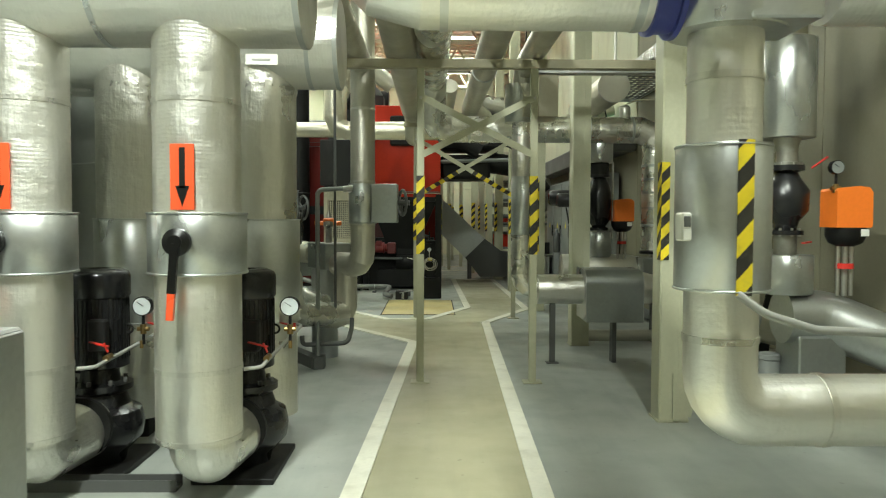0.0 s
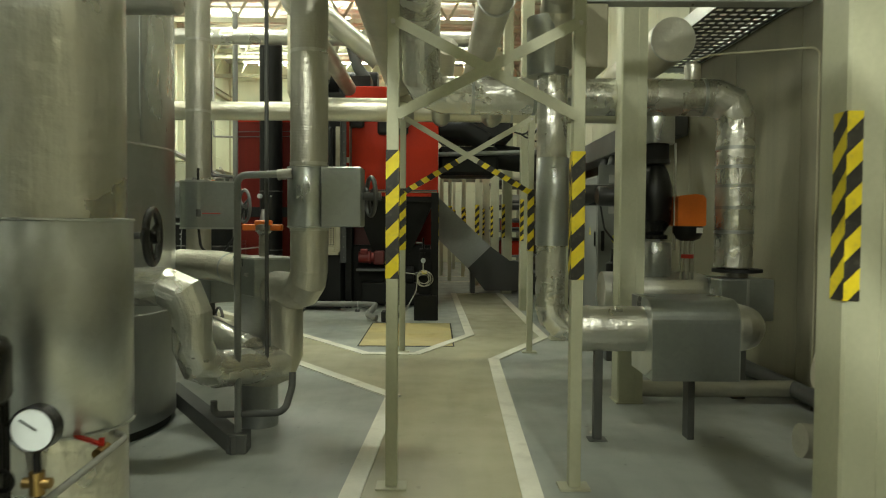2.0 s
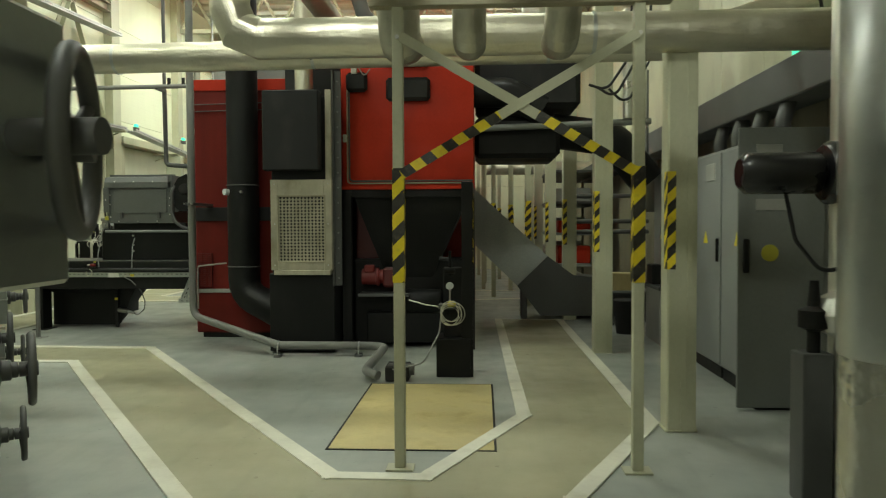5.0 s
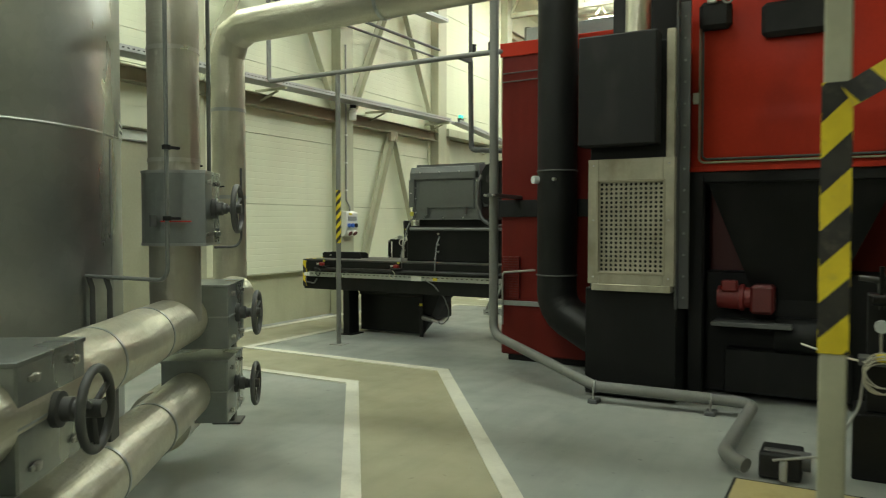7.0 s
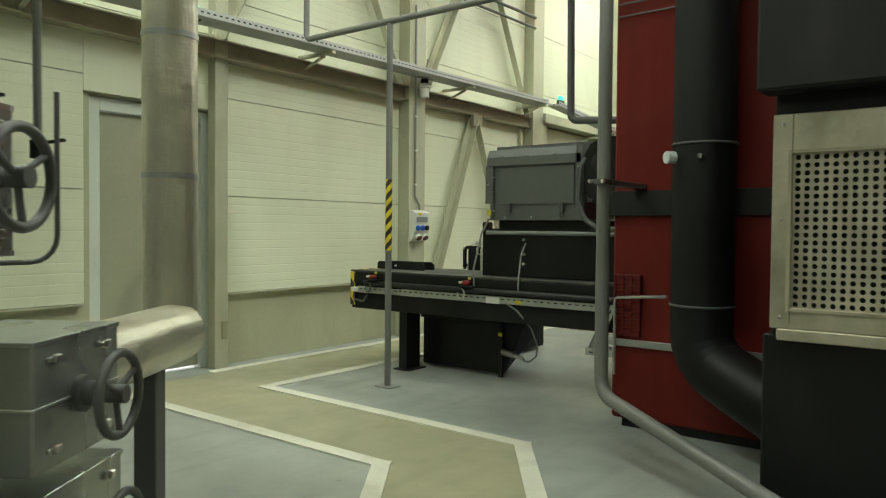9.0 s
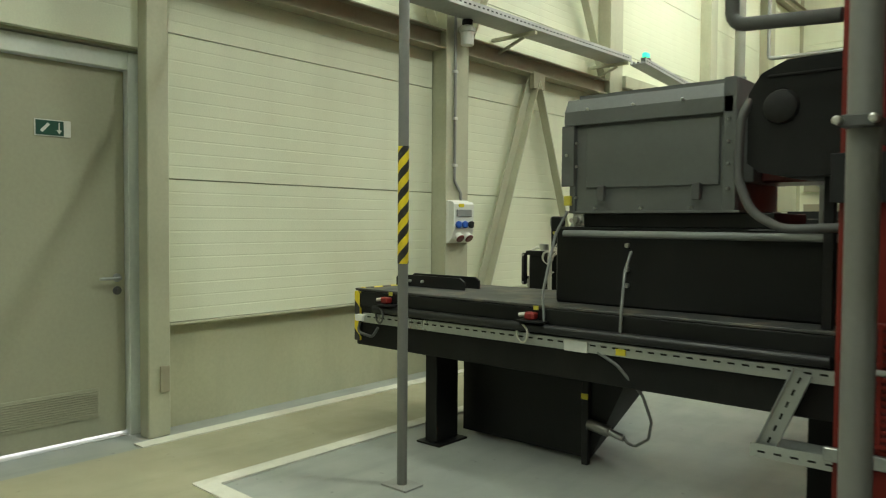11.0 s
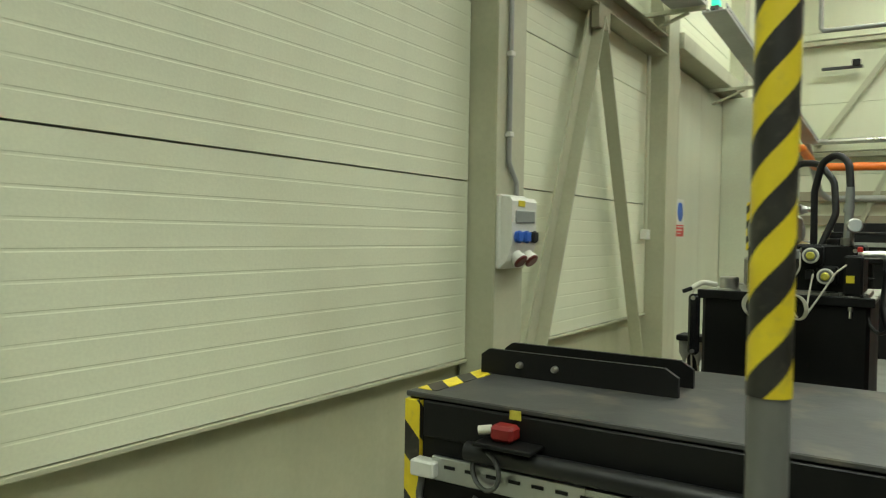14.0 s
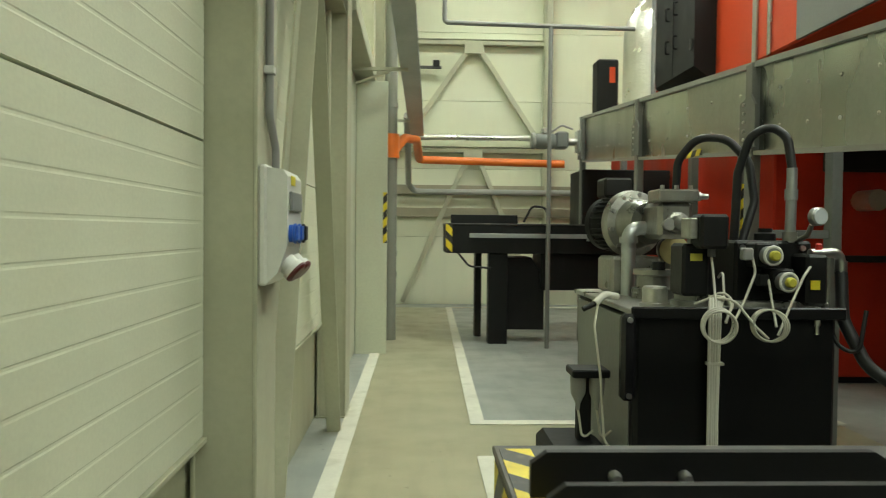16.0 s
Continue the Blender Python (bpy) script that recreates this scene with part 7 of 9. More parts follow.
bell = part("bell_flange", Geo().lathe(MB - MD * 0.1, MD, [(0, 0.07), (0.03, 0.078), (0.07, 0.086), (0.08, 0.112), (0.11, 0.116), (0.112, 0.09)], 40), CAST, hu, "cast bell housing")
for k in range(10):
    a = k * math.pi / 5 + 0.2
    o = Vector((0.95, 0.3, 0)) * 0.1 * math.cos(a) + Vector((0, 0, 0.1 * math.sin(a)))
    part("bolt", Geo().cyl(MB + o - MD * 0.03, MB + o - MD * 0.018, 0.007, seg=8), STEEL_BRIGHT, bell)
mt = part("motor", Geo().lathe(MB + MD * 0.01, MD, [(0, 0.085), (0.02, 0.09), (0.11, 0.09), (0.115, 0.096), (0.145, 0.096), (0.155, 0.085)], 32), BLACK_DULL, hu, "finned dark motor")
fins = Geo()
for k in range(30):
    a = 2 * math.pi * k / 30
    o = Vector((0.95, 0.3, 0)) * 0.096 * math.cos(a) + Vector((0, 0, 0.096 * math.sin(a)))
    fins.beam(MB + MD * 0.03 + o, MB + MD * 0.11 + o, 0.004, 0.012, up=tuple(o))
tagged(part("fin", fins, BLACK_DULL, mt), kind="stuff")
part("terminal_box", Geo().box(-5.04, -4.94, 15.93, 16.05, 1.43, 1.5, 0.008), BLACK_DULL, mt)
part("motor_foot", Geo().box(-5.07, -4.9, 15.72, 15.9, 1.1, 1.225, 0.012), CAST, hu)
pb = part("pump_block", Geo().box(-4.96, -4.85, 15.58, 15.76, 1.285, 1.4, 0.014), CAST, hu, "cast valve block")
part("pump_head", Geo().box(-4.965, -4.835, 15.57, 15.68, 1.4, 1.44, 0.006), CAST, pb)
for x in (-4.95, -4.905, -4.86):
    part("cap_screw", Geo().cyl((x, 15.58, 1.44), (x, 15.58, 1.452), 0.007, seg=8), STEEL_BRIGHT, pb)
part("side_plug", Geo().lathe((-4.835, 15.62, 1.42), (1, 0, 0), [(0, 0.014), (0.02, 0.014), (0.022, 0.01), (0.045, 0.009)], 12), STEEL_BRIGHT, pb)
part("front_plug", Geo().lathe((-4.905, 15.58, 1.335), (0, -1, 0), [(0, 0.034), (0.02, 0.034), (0.024, 0.024), (0.05, 0.022), (0.052, 0.01)], 20), CAST, pb)
part("adjuster", Geo().lathe((-4.94, 15.58, 1.33), (0, -1, 0), [(0, 0.012), (0.03, 0.012), (0.032, 0.018), (0.045, 0.018)], 12), STEEL_BRIGHT, pb)
part("pump_body", Geo().cyl((-4.845, 15.76, 1.246), (-4.83, 15.84, 1.246), 0.05, seg=24, bevel=0.01), GREY_DARK, hu)
part("pump_saddle", Geo().box(-4.89, -4.8, 15.77, 15.83, 1.1, 1.22, 0.004), CAST, hu)
part("filter_face", Geo().lathe((-4.845, 15.765, 1.246), (-0.25, -1, 0), [(0, 0.046), (0.02, 0.048), (0.03, 0.036), (0.034, 0.01)], 22), WOOD, hu, "tan filter face")
jb = part("junction_box", Geo().box(-4.948, -4.87, 15.265, 15.345, 1.262, 1.356, 0.008), BLACK, hu)
part("gland", Geo().cyl((-4.905, 15.3, 1.262), (-4.905, 15.3, 1.24), 0.011, seg=10), GREY_DARK, jb)
part("bracket_arm", Geo().box(-4.97, -4.945, 15.29, 15.36, 1.288, 1.346, 0.004), CAST, hu)
part("solenoid", Geo().box(-4.978, -4.9, 15.316, 15.42, 1.13, 1.275, 0.008), BLACK, hu)
part("sticker", Geo().box(-4.958, -4.925, 15.312, 15.316, 1.228, 1.248, 0.0), LIME, hu)
part("ring_base", Geo().lathe((-4.93, 15.38, 1.1), UP, [(0, 0.055), (0.014, 0.055), (0.016, 0.046), (0.03, 0.046)], 26), CAST, hu)
part("filler_cap", Geo().lathe((-5.047, 15.337, 1.1), UP, [(0, 0.042), (0.01, 0.042), (0.012, 0.034), (0.05, 0.035), (0.056, 0.03)], 26), STEEL_BRIGHT, hu, "chrome filler cap")
fh = part("filter_head", Geo().lathe((-4.967, 15.6, 1.1), UP, [(0, 0.066), (0.03, 0.066), (0.034, 0.05), (0.07, 0.05), (0.074, 0.062), (0.09, 0.062)], 28), CAST, hu)
part("filter_knob", Geo().cyl((-4.967, 15.55, 1.19), (-4.967, 15.55, 1.215), 0.02, seg=14), BLACK, fh)
part("elbow_pipe", Geo().tube([(-5.018, 15.7, 1.1), (-5.018, 15.7, 1.315), (-4.95, 15.72, 1.32)], 0.023, 0.035, 5, 18, smooth_bends=True), GALV, hu, "zinc-plated elbow pipe")
part("collar", Geo().cyl((-5.018, 15.7, 1.27), (-5.018, 15.7, 1.29), 0.03, seg=16), GALV, hu)
for x, y, z in ((-4.76, 15.241, 1.246), (-4.713, 15.247, 1.175)):
    c = part("coil", Geo().lathe((x, y, z), (0, 1, 0), [(0, 0.02), (0.004, 0.024), (0.034, 0.025), (0.036, 0.022)], 24), GREY, hu, "grey solenoid coil with a white ring")
    part("ring", Geo().hoop((x, y + 0.004, z), (0, 1, 0), 0.0235, 0.0045, 24, 6), PLASTIC_WHITE, c)
    part("coil_cap", Geo().lathe((x, y, z), (0, -1, 0), [(0, 0.014), (0.012, 0.014), (0.016, 0.01)], 14), LIME, c)
    part("coil_back", Geo().box(x - 0.034, x + 0.034, y + 0.036, y + 0.1, z - 0.034, z + 0.034, 0.006), BLACK, c)
    part("coil_plug", Geo().box(x - 0.068, x - 0.04, y + 0.03, y + 0.06, z - 0.014, z + 0.02, 0.004), CABLE_GREY if z > 1.2 else BLACK_DULL, c)
mb = part("manifold_block", Geo().box(-4.82, -4.6, 15.345, 15.56, 1.1, 1.285, 0.008), BLACK, hu)
for x in (-4.8, -4.63):
    part("bolt", Geo().lathe((x, 15.345, 1.265), (0, -1, 0), [(0, 0.008), (0.008, 0.008)], 8), STEEL_BRIGHT, mb)
part("manifold_cap", Geo().lathe((-4.7, 15.42, 1.285), UP, [(0, 0.03), (0.02, 0.03), (0.024, 0.02), (0.035, 0.02)], 16), BLACK, mb)
part("base_plate", Geo().box(-4.83, -4.58, 15.29, 15.58, 1.1, 1.118, 0.003), CAST, hu)
part("end_valve", Geo().box(-4.66, -4.6, 15.26, 15.35, 1.11, 1.25, 0.008), BLACK, hu)
part("drain_screw", Geo().lathe((-4.634, 15.25, 1.11), (0, 0, -1), [(0, 0.008), (0.05, 0.008), (0.052, 0.005), (0.075, 0.005)], 10), STEEL_BRIGHT, hu)
part("sticker", Geo().box(-4.65, -4.625, 15.256, 15.26, 1.155, 1.18, 0.0), YELLOW, hu)
pg_ = part("pressure_gauge", Geo().lathe((-4.632, 15.28, 1.352), (0.2, -1, 0), [(0, 0.022), (0.004, 0.025), (0.022, 0.025), (0.024, 0.021)], 22), STEEL_BRIGHT, hu, "small pressure gauge")
part("dial", Geo().cyl((-4.6275, 15.2575, 1.352), (-4.627, 15.255, 1.352), 0.021, seg=20), DIAL, pg_)
part("gauge_pipe", Geo().tube([(-4.636, 15.285, 1.33), (-4.64, 15.3, 1.3), (-4.64, 15.36, 1.285)], 0.007, 0.02, 3, 8), CAST, hu)
part("red_cap", Geo().lathe((-4.612, 15.29, 1.262), UP, [(0, 0.009), (0.014, 0.009), (0.018, 0.005)], 12), RED_SMALL, hu)
st_ = part("pipe_stub", Geo().cyl((-4.657, 15.36, 1.28), (-4.652, 15.365, 1.49), 0.0145, seg=16), GALV_DULL, hu)
part("ferrule", Geo().cyl((-4.655, 15.362, 1.4), (-4.6545, 15.363, 1.43), 0.0175, seg=16), GALV_DULL, st_)
part("nut", Geo().cyl((-4.657, 15.36, 1.285), (-4.657, 15.36, 1.31), 0.022, seg=6), CAST, st_)
part("hose", Geo().tube([(-4.9, 15.6, 1.44), (-4.9, 15.59, 1.53), (-4.85, 15.56, 1.6), (-4.77, 15.53, 1.592), (-4.715, 15.5, 1.52), (-4.705, 15.48, 1.4), (-4.75, 15.46, 1.28)], 0.0125, 0.07, 6, 12, smooth_bends=True), RUBBER, hu, "black hydraulic hose")
part("hose", Geo().tube([(-4.775, 15.46, 1.28), (-4.775, 15.44, 1.48), (-4.75, 15.42, 1.585), (-4.7, 15.4, 1.615), (-4.66, 15.38, 1.58), (-4.652, 15.366, 1.49)], 0.0125, 0.05, 6, 12, smooth_bends=True), RUBBER, hu)
part("elbow_fitting", Geo().tube([(-4.62, 15.32, 1.25), (-4.53, 15.33, 1.255), (-4.525, 15.33, 1.19)], 0.014, 0.025, 4, 12), STEEL_BRIGHT, hu)
part("hose_nut", Geo().cyl((-4.525, 15.33, 1.2), (-4.525, 15.33, 1.23), 0.018, seg=6), STEEL_BRIGHT, hu)
part("hose", Geo().tube([(-4.525, 15.33, 1.2), (-4.535, 15.3, 1.07), (-4.5, 15.24, 0.95), (-4.38, 15.14, 0.85), (-4.1, 15.02, 0.74), (-3.85, 15.0, 0.68)], 0.017, 0.12, 6, 12, smooth_bends=True), RUBBER, hu)
part("hose", Geo().tube([(-4.615, 15.29, 1.15), (-4.57, 15.26, 1.0), (-4.53, 15.23, 0.985), (-4.5, 15.25, 1.1)], 0.006, 0.05, 5, 8, smooth_bends=True), RUBBER, hu)
for k in range(3):
    part("cable_loop", Geo().hoop((-4.927 + 0.003 * k, 15.2 - 0.004 * k, 1.067 - 0.003 * k), (0.12 * (k - 1), 1, 0.06), 0.044 - 0.001 * k, 0.0032, 32, 6), CABLE_WHITE, hu)
for k in range(3):
    part("cable_loop", Geo().hoop((-4.796 + 0.003 * k, 15.195 - 0.004 * k, 1.066), (0.85 - 0.1 * k, 1, 0.15), 0.042, 0.003, 28, 6), CABLE_WHITE, hu)
for k, (dx, r) in enumerate(((-0.013, 0.0038), (-0.006, 0.0042), (0.002, 0.0045), (0.009, 0.0038), (0.016, 0.003))):
    part("cable", Geo().tube([(-4.91 + dx, 15.26, 1.13), (-4.925 + dx, 15.222, 1.09), (-4.926 + dx * 0.9, 15.226, 0.9 - 0.02 * k), (-4.918 + dx * 1.1, 15.23, 0.1)], r, 0.06, 4, 8), CABLE_WHITE if k != 4 else LINE, hu)
for z in (0.96, 0.7, 0.4):
    part("cable_tie", Geo().box(-4.942, -4.898, 15.218, 15.24, z - 0.004, z + 0.004, 0.001), CABLE_WHITE, hu)
for pts in (
    [(-4.905, 15.3, 1.24), (-4.9, 15.29, 1.17), (-4.915, 15.24, 1.11), (-4.93, 15.22, 1.06)],
    [(-4.8, 15.29, 1.255), (-4.795, 15.27, 1.2), (-4.84, 15.24, 1.12), (-4.885, 15.2, 1.07)],
    [(-4.86, 15.36, 1.18), (-4.86, 15.33, 1.2), (-4.88, 15.27, 1.13), (-4.91, 15.225, 1.1)],
    [(-4.755, 15.28, 1.18), (-4.76, 15.25, 1.13), (-4.765, 15.21, 1.06)],
    [(-4.64, 15.27, 1.225), (-4.68, 15.24, 1.19), (-4.73, 15.22, 1.1), (-4.765, 15.2, 1.04)],
    [(-4.91, 15.26, 1.13), (-4.87, 15.23, 1.13), (-4.82, 15.21, 1.06), (-4.79, 15.2, 1.03)],
    [(-4.95, 15.3, 1.11), (-4.9, 15.26, 1.14), (-4.87, 15.24, 1.12), (-4.9, 15.21, 1.07)],
    [(-4.93, 15.3, 1.115), (-4.88, 15.28, 1.15), (-4.86, 15.25, 1.12), (-4.89, 15.22, 1.09)],
):
    part("cable", Geo().tube(pts, 0.0036, 0.05, 5, 8, smooth_bends=True), CABLE_WHITE, hu)
part("plug", Geo().tube([(-5.2, 15.4, 1.1), (-5.165, 15.42, 1.125), (-5.12, 15.46, 1.115)], 0.011, 0.03, 4, 10), CABLE_WHITE, hu)
part("plug_tip", Geo().cyl((-5.235, 15.39, 1.085), (-5.2, 15.4, 1.1), 0.008, seg=8), BLACK, hu)
part("loose_cable", Geo().tube([(-5.19, 15.4, 1.1), (-5.205, 15.38, 1.04), (-5.19, 15.36, 0.9), (-5.18, 15.35, 0.72), (-5.16, 15.35, 0.7)], 0.0035, 0.05, 5, 8, smooth_bends=True), CABLE_WHITE, hu)
fl = part("filter_set", Geo().box(-5.26, -5.15, 15.4, 15.5, 0.885, 0.908, 0.004), BLACK, hu, "clear drain bowls on a black bracket")
for x in (-5.235, -5.18):
    part("bowl", Geo().lathe((x, 15.44, 0.885), (0, 0, -1), [(0, 0.024), (0.05, 0.022), (0.078, 0.008), (0.1, 0.005)], 14), GREY_LIGHT, fl)
    part("tube", Geo().tube([(x, 15.44, 0.79), (x + 0.012, 15.43, 0.7), (x + 0.04, 15.42, 0.73)], 0.0035, 0.03, 4, 6), CABLE_WHITE, fl)
part("stand_post", Geo().box(-5.23, -5.19, 15.46, 15.5, 0.6, 0.885, 0.004), BLACK_DULL, fl)
part("floor_tray", Geo().prism([(-5.33, 0.0), (-5.14, 0.0), (-5.14, 0.66), (-5.19, 0.69), (-5.31, 0.69), (-5.33, 0.67)], "y", 15.4, 15.6), BLACK_DULL, hu)

# second pusher conveyor and furnace
c2 = thing("pusher_conveyor", (-4.6, 22.2, 0), "black steel fuel pusher on tall legs near the end wall", "conveyor")
part("beam", Geo().box(-5.37, -2.7, 21.76, 22.6, 1.05, 1.38, 0.006), BLACK, c2)
part("deck", Geo().box(-5.375, -2.7, 21.75, 22.61, 1.38, 1.395, 0.003), TABLE_TOP, c2)
part("end_tape", Geo().box(-5.372, -5.3, 21.742, 21.76, 1.06, 1.38, 0.0), TAPE_FLIP, c2)
part("guide_plate", Geo().box(-5.3, -4.5, 22.1, 22.12, 1.395, 1.5, 0.004), BLACK, c2)
part("leg", Geo().box(-4.87, -4.65, 21.8, 22.0, 0, 1.05, 0.005), BLACK, c2)
part("leg", Geo().box(-4.98, -4.9, 22.4, 22.6, 0, 1.05, 0.005), BLACK, c2)
part("under_box", Geo().prism([(-4.65, 0.15), (-4.2, 0.15), (-4.2, 0.75), (-4.35, 1.0), (-4.65, 1.0)], "y", 21.95, 22.5), BLACK, c2)
part("side_box", Geo().box(-4.25, -3.0, 21.9, 22.5, 0.62, 1.05, 0.005), BLACK, c2)
part("cable_rail", Geo().box(-5.1, -2.8, 21.72, 21.74, 1.23, 1.28, 0.002), GALV, c2)
part("bracket", Geo().box(-3.75, -3.6, 21.65, 21.75, 1.2, 1.42, 0.004), GREY, c2)
part("cable", Geo().tube([(-5.25, 21.78, 1.08), (-5.1, 21.78, 0.9), (-4.85, 21.78, 0.88)], 0.012, 0.1, 4, 8), RUBBER, c2)
part("hose", Geo().tube([(-4.4, 22.3, 1.42), (-4.3, 22.3, 1.62), (-4.12, 22.3, 1.6), (-4.1, 22.3, 1.4)], 0.014, 0.08, 5, 10), RUBBER, c2)
part("feed_body", Geo().box(-3.75, -2.7, 22.0, 22.7, 1.395, 2.05, 0.01), BLACK, c2)
f2 = thing("furnace", (-1.2, 21.5, 0), "tall red furnace with black doors and grey cladding", "furnace")
# darker red than the upper body: shade under the fuel channel in its colour
part("shell", Geo().box(-2.62, 0.4, 19.6, 25.0, 0.06, 2.66, 0.015), RED, f2)
part("plinth", Geo().box(-2.56, 0.3, 19.66, 24.9, 0, 0.06, 0.004), BLACK_DULL, f2)
part("upper_shell", Geo().box(-3.05, 0.4, 17.25, 20.92, 2.66, 3.65, 0.015), RED_BRIGHT, f2, "bright red upper body")
part("clad_panel", Geo().box(-3.075, -3.05, 17.25, 18.41, 2.66, 3.64, 0.004), CABINET_GREY, f2, "grey cladding panel")
for y0, y1 in ((18.98, 19.11), (18.75, 18.86)):
    part("edge_strip", Geo().box(-3.068, -3.05, y0 + 0.06, y1, 2.66, 3.64, 0.003), GALV, f2, "bare zinc edge strip")
doors = part("inspection_door", Geo().prism([(-3.25, 2.8), (-3.05, 2.66), (-3.05, 3.75), (-3.25, 3.75)], "y", 19.85, 20.92), BLACK_DULL, f2, "black hinged doors")
part("door_joint", Geo().box(-3.256, -3.25, 20.4, 20.42, 2.82, 3.74, 0.001), BLACK, doors)
for y in (20.3, 20.52):
    for z0 in (3.06, 3.38):
        part("handle", Geo().tube([(-3.25, y, z0), (-3.285, y, z0), (-3.285, y, z0 + 0.12), (-3.25, y, z0 + 0.12)], 0.009, 0.012, 3, 8), BLACK, doors)
for y in (19.9, 20.88):
    for z0 in (2.95, 3.5):
        part("hinge", Geo().cyl((-3.262, y, z0), (-3.262, y, z0 + 0.1), 0.012, seg=8), GREY_DARK, doors)
part("lower_door", Geo().box(-2.2, -1.0, 19.54, 19.6, 1.85, 2.3, 0.01), BLACK, f2)
part("handle_bar", Geo().cyl((-2.3, 19.5, 1.1), (-0.8, 19.5, 1.1), 0.03, seg=12), BLACK_DULL, f2)
part("port", Geo().cyl((-1.85, 19.35, 1.6), (-1.85, 19.6, 1.6), 0.09, seg=20), FOIL_WARM, f2)
part("flue", Geo().tube([(-2.72, 22.7, 2.6), (-2.72, 22.7, 3.9), (-2.2, 22.7, 4.5)], 0.36, 0.4, 4, 32), FOIL_SMOOTH, f2, "bright foil-lagged flue")
cb = part("control_box", Geo().box(-3.2, -2.9, 23.6, 23.9, 2.6, 3.73, 0.02), BLACK_DULL, f2)
part("label", Geo().box(-3.03, -2.95, 23.594, 23.6, 3.4, 3.62, 0.004), LABEL_RED, cb, "orange label")
for x_ in (-2.86, -2.66):
    part("guard_post", Geo().cyl((x_, 22.2, 2.66), (x_, 22.2, 4.2), 0.03, seg=10), GREY, f2)

# raised fuel channel on posts
ch = thing("fuel_channel", (-3.7, 19.3, 0), "galvanised inclined fuel channel on slotted steel posts", "conveyor channel")


def zc(y):
    return 1.687 + (y - 16.37) * 0.083


for y0, y1 in ((15.9, 17.57), (17.57, 19.85), (19.85, 22.13)):
    g = Geo()
    for x in (-3.718, -3.705):
        g.v += [(x, y0 + 0.01, zc(y0)), (x, y1 - 0.01, zc(y1)), (x, y1 - 0.01, zc(y1) + 0.49), (x, y0 + 0.01, zc(y0) + 0.49)]
    for f in ((0, 1, 2, 3), (4, 5, 6, 7), (0, 1, 5, 4), (1, 2, 6, 5), (2, 3, 7, 6), (3, 0, 4, 7)):
        g.face(f)
    pn = part("side_panel", g, CHANNEL_SHEET, ch)
    for k in range(5):
        yy = y0 + 0.25 + (y1 - y0 - 0.5) * k / 4
        for dz in (0.14, 0.345):
            part("rivet", Geo().lathe((-3.718, yy, zc(yy) + dz), (-1, 0, 0), [(0, 0.01), (0.005, 0.01), (0.009, 0.004)], 8), STEEL_BRIGHT, pn)
part("top_rail", Geo().beam((-3.727, 15.85, zc(15.85) + 0.507), (-3.727, 22.2, zc(22.2) + 0.507), 0.043, 0.034), GREY_LIGHT, ch)
part("bottom_rail", Geo().beam((-3.727, 15.85, zc(15.85) - 0.009), (-3.727, 22.2, zc(22.2) - 0.009), 0.043, 0.026), GREY_LIGHT, ch)
part("far_panel", Geo().beam((-3.443, 15.95, zc(15.95) + 0.24), (-3.443, 22.1, zc(22.1) + 0.24), 0.012, 0.48), GALV, ch)
part("trough_floor", Geo().beam((-3.576, 15.95, zc(15.95) + 0.02), (-3.576, 22.1, zc(22.1) + 0.02), 0.26, 0.012), GALV_DULL, ch)
for y in (17.615, 19.85, 22.09):
    p = part("post", Geo().box(-3.761, -3.701, y - 0.043, y + 0.043, 0.0, zc(y) + 0.515, 0.004), GREY_TUBE, ch)
    part("gusset", Geo().prism([(y - 0.112, zc(y) + 0.017), (y + 0.086, zc(y) + 0.017), (y + 0.086, zc(y) + 0.29), (y - 0.052, zc(y) + 0.327), (y - 0.112, zc(y) + 0.26)], "x", -3.774, -3.761), GREY_TUBE, p)
    for k in range(5):
        part("bolt", Geo().lathe((-3.774, y + 0.026, zc(y) + 0.07 + 0.052 * k), (-1, 0, 0), [(0, 0.01), (0.009, 0.01)], 8), STEEL_BRIGHT, p)
    part("far_post", Geo().box(-3.27, -3.205, y - 0.043, y + 0.043, 0.0, zc(y) + 0.48, 0.004), GREY, ch)
part("cross_bar", Geo().box(-3.735, -3.21, 17.595, 17.635, 1.28, 1.33, 0.003), GREY, ch)
part("cross_bar", Geo().beam((-3.735, 17.615, 0.75), (-3.21, 17.615, 1.05), 0.04, 0.05), GREY, ch)
tpost = part("far_post", Geo().box(-3.02, -2.95, 19.36, 19.44, 0.0, 2.0, 0.004), GREY_TUBE, ch)
part("tape", Geo().box(-3.023, -2.947, 19.356, 19.36, 1.2, 1.72, 0.0), TAPE, tpost, "yellow and black tape")
part("tape", Geo().box(-3.754, -3.749, 18.35, 18.7, zc(18.5) - 0.018, zc(18.5) + 0.026, 0.0), TAPE, ch)
vm = thing("vibrator_motor", (-4.04, 22.13, 2.24), "small grey geared motor at the channel end", "motor")
part("body", Geo().cyl((-4.3, 22.13, 2.39), (-4.06, 22.13, 2.39), 0.092, seg=24, bevel=0.02), GREY, vm)
part("fan_cover", Geo().cyl((-4.345, 22.13, 2.39), (-4.3, 22.13, 2.39), 0.1, seg=24, bevel=0.01), GREY_LIGHT, vm)
part("terminal_box", Geo().box(-4.22, -4.11, 22.07, 22.19, 2.475, 2.545, 0.01), GREY_LIGHT, vm)
part("conduit", Geo().tube([(-4.13, 22.06, 2.485), (-4.0, 22.03, 2.57), (-3.87, 22.01, 2.52)], 0.012, 0.05, 4, 8), CABLE_GREY, vm)
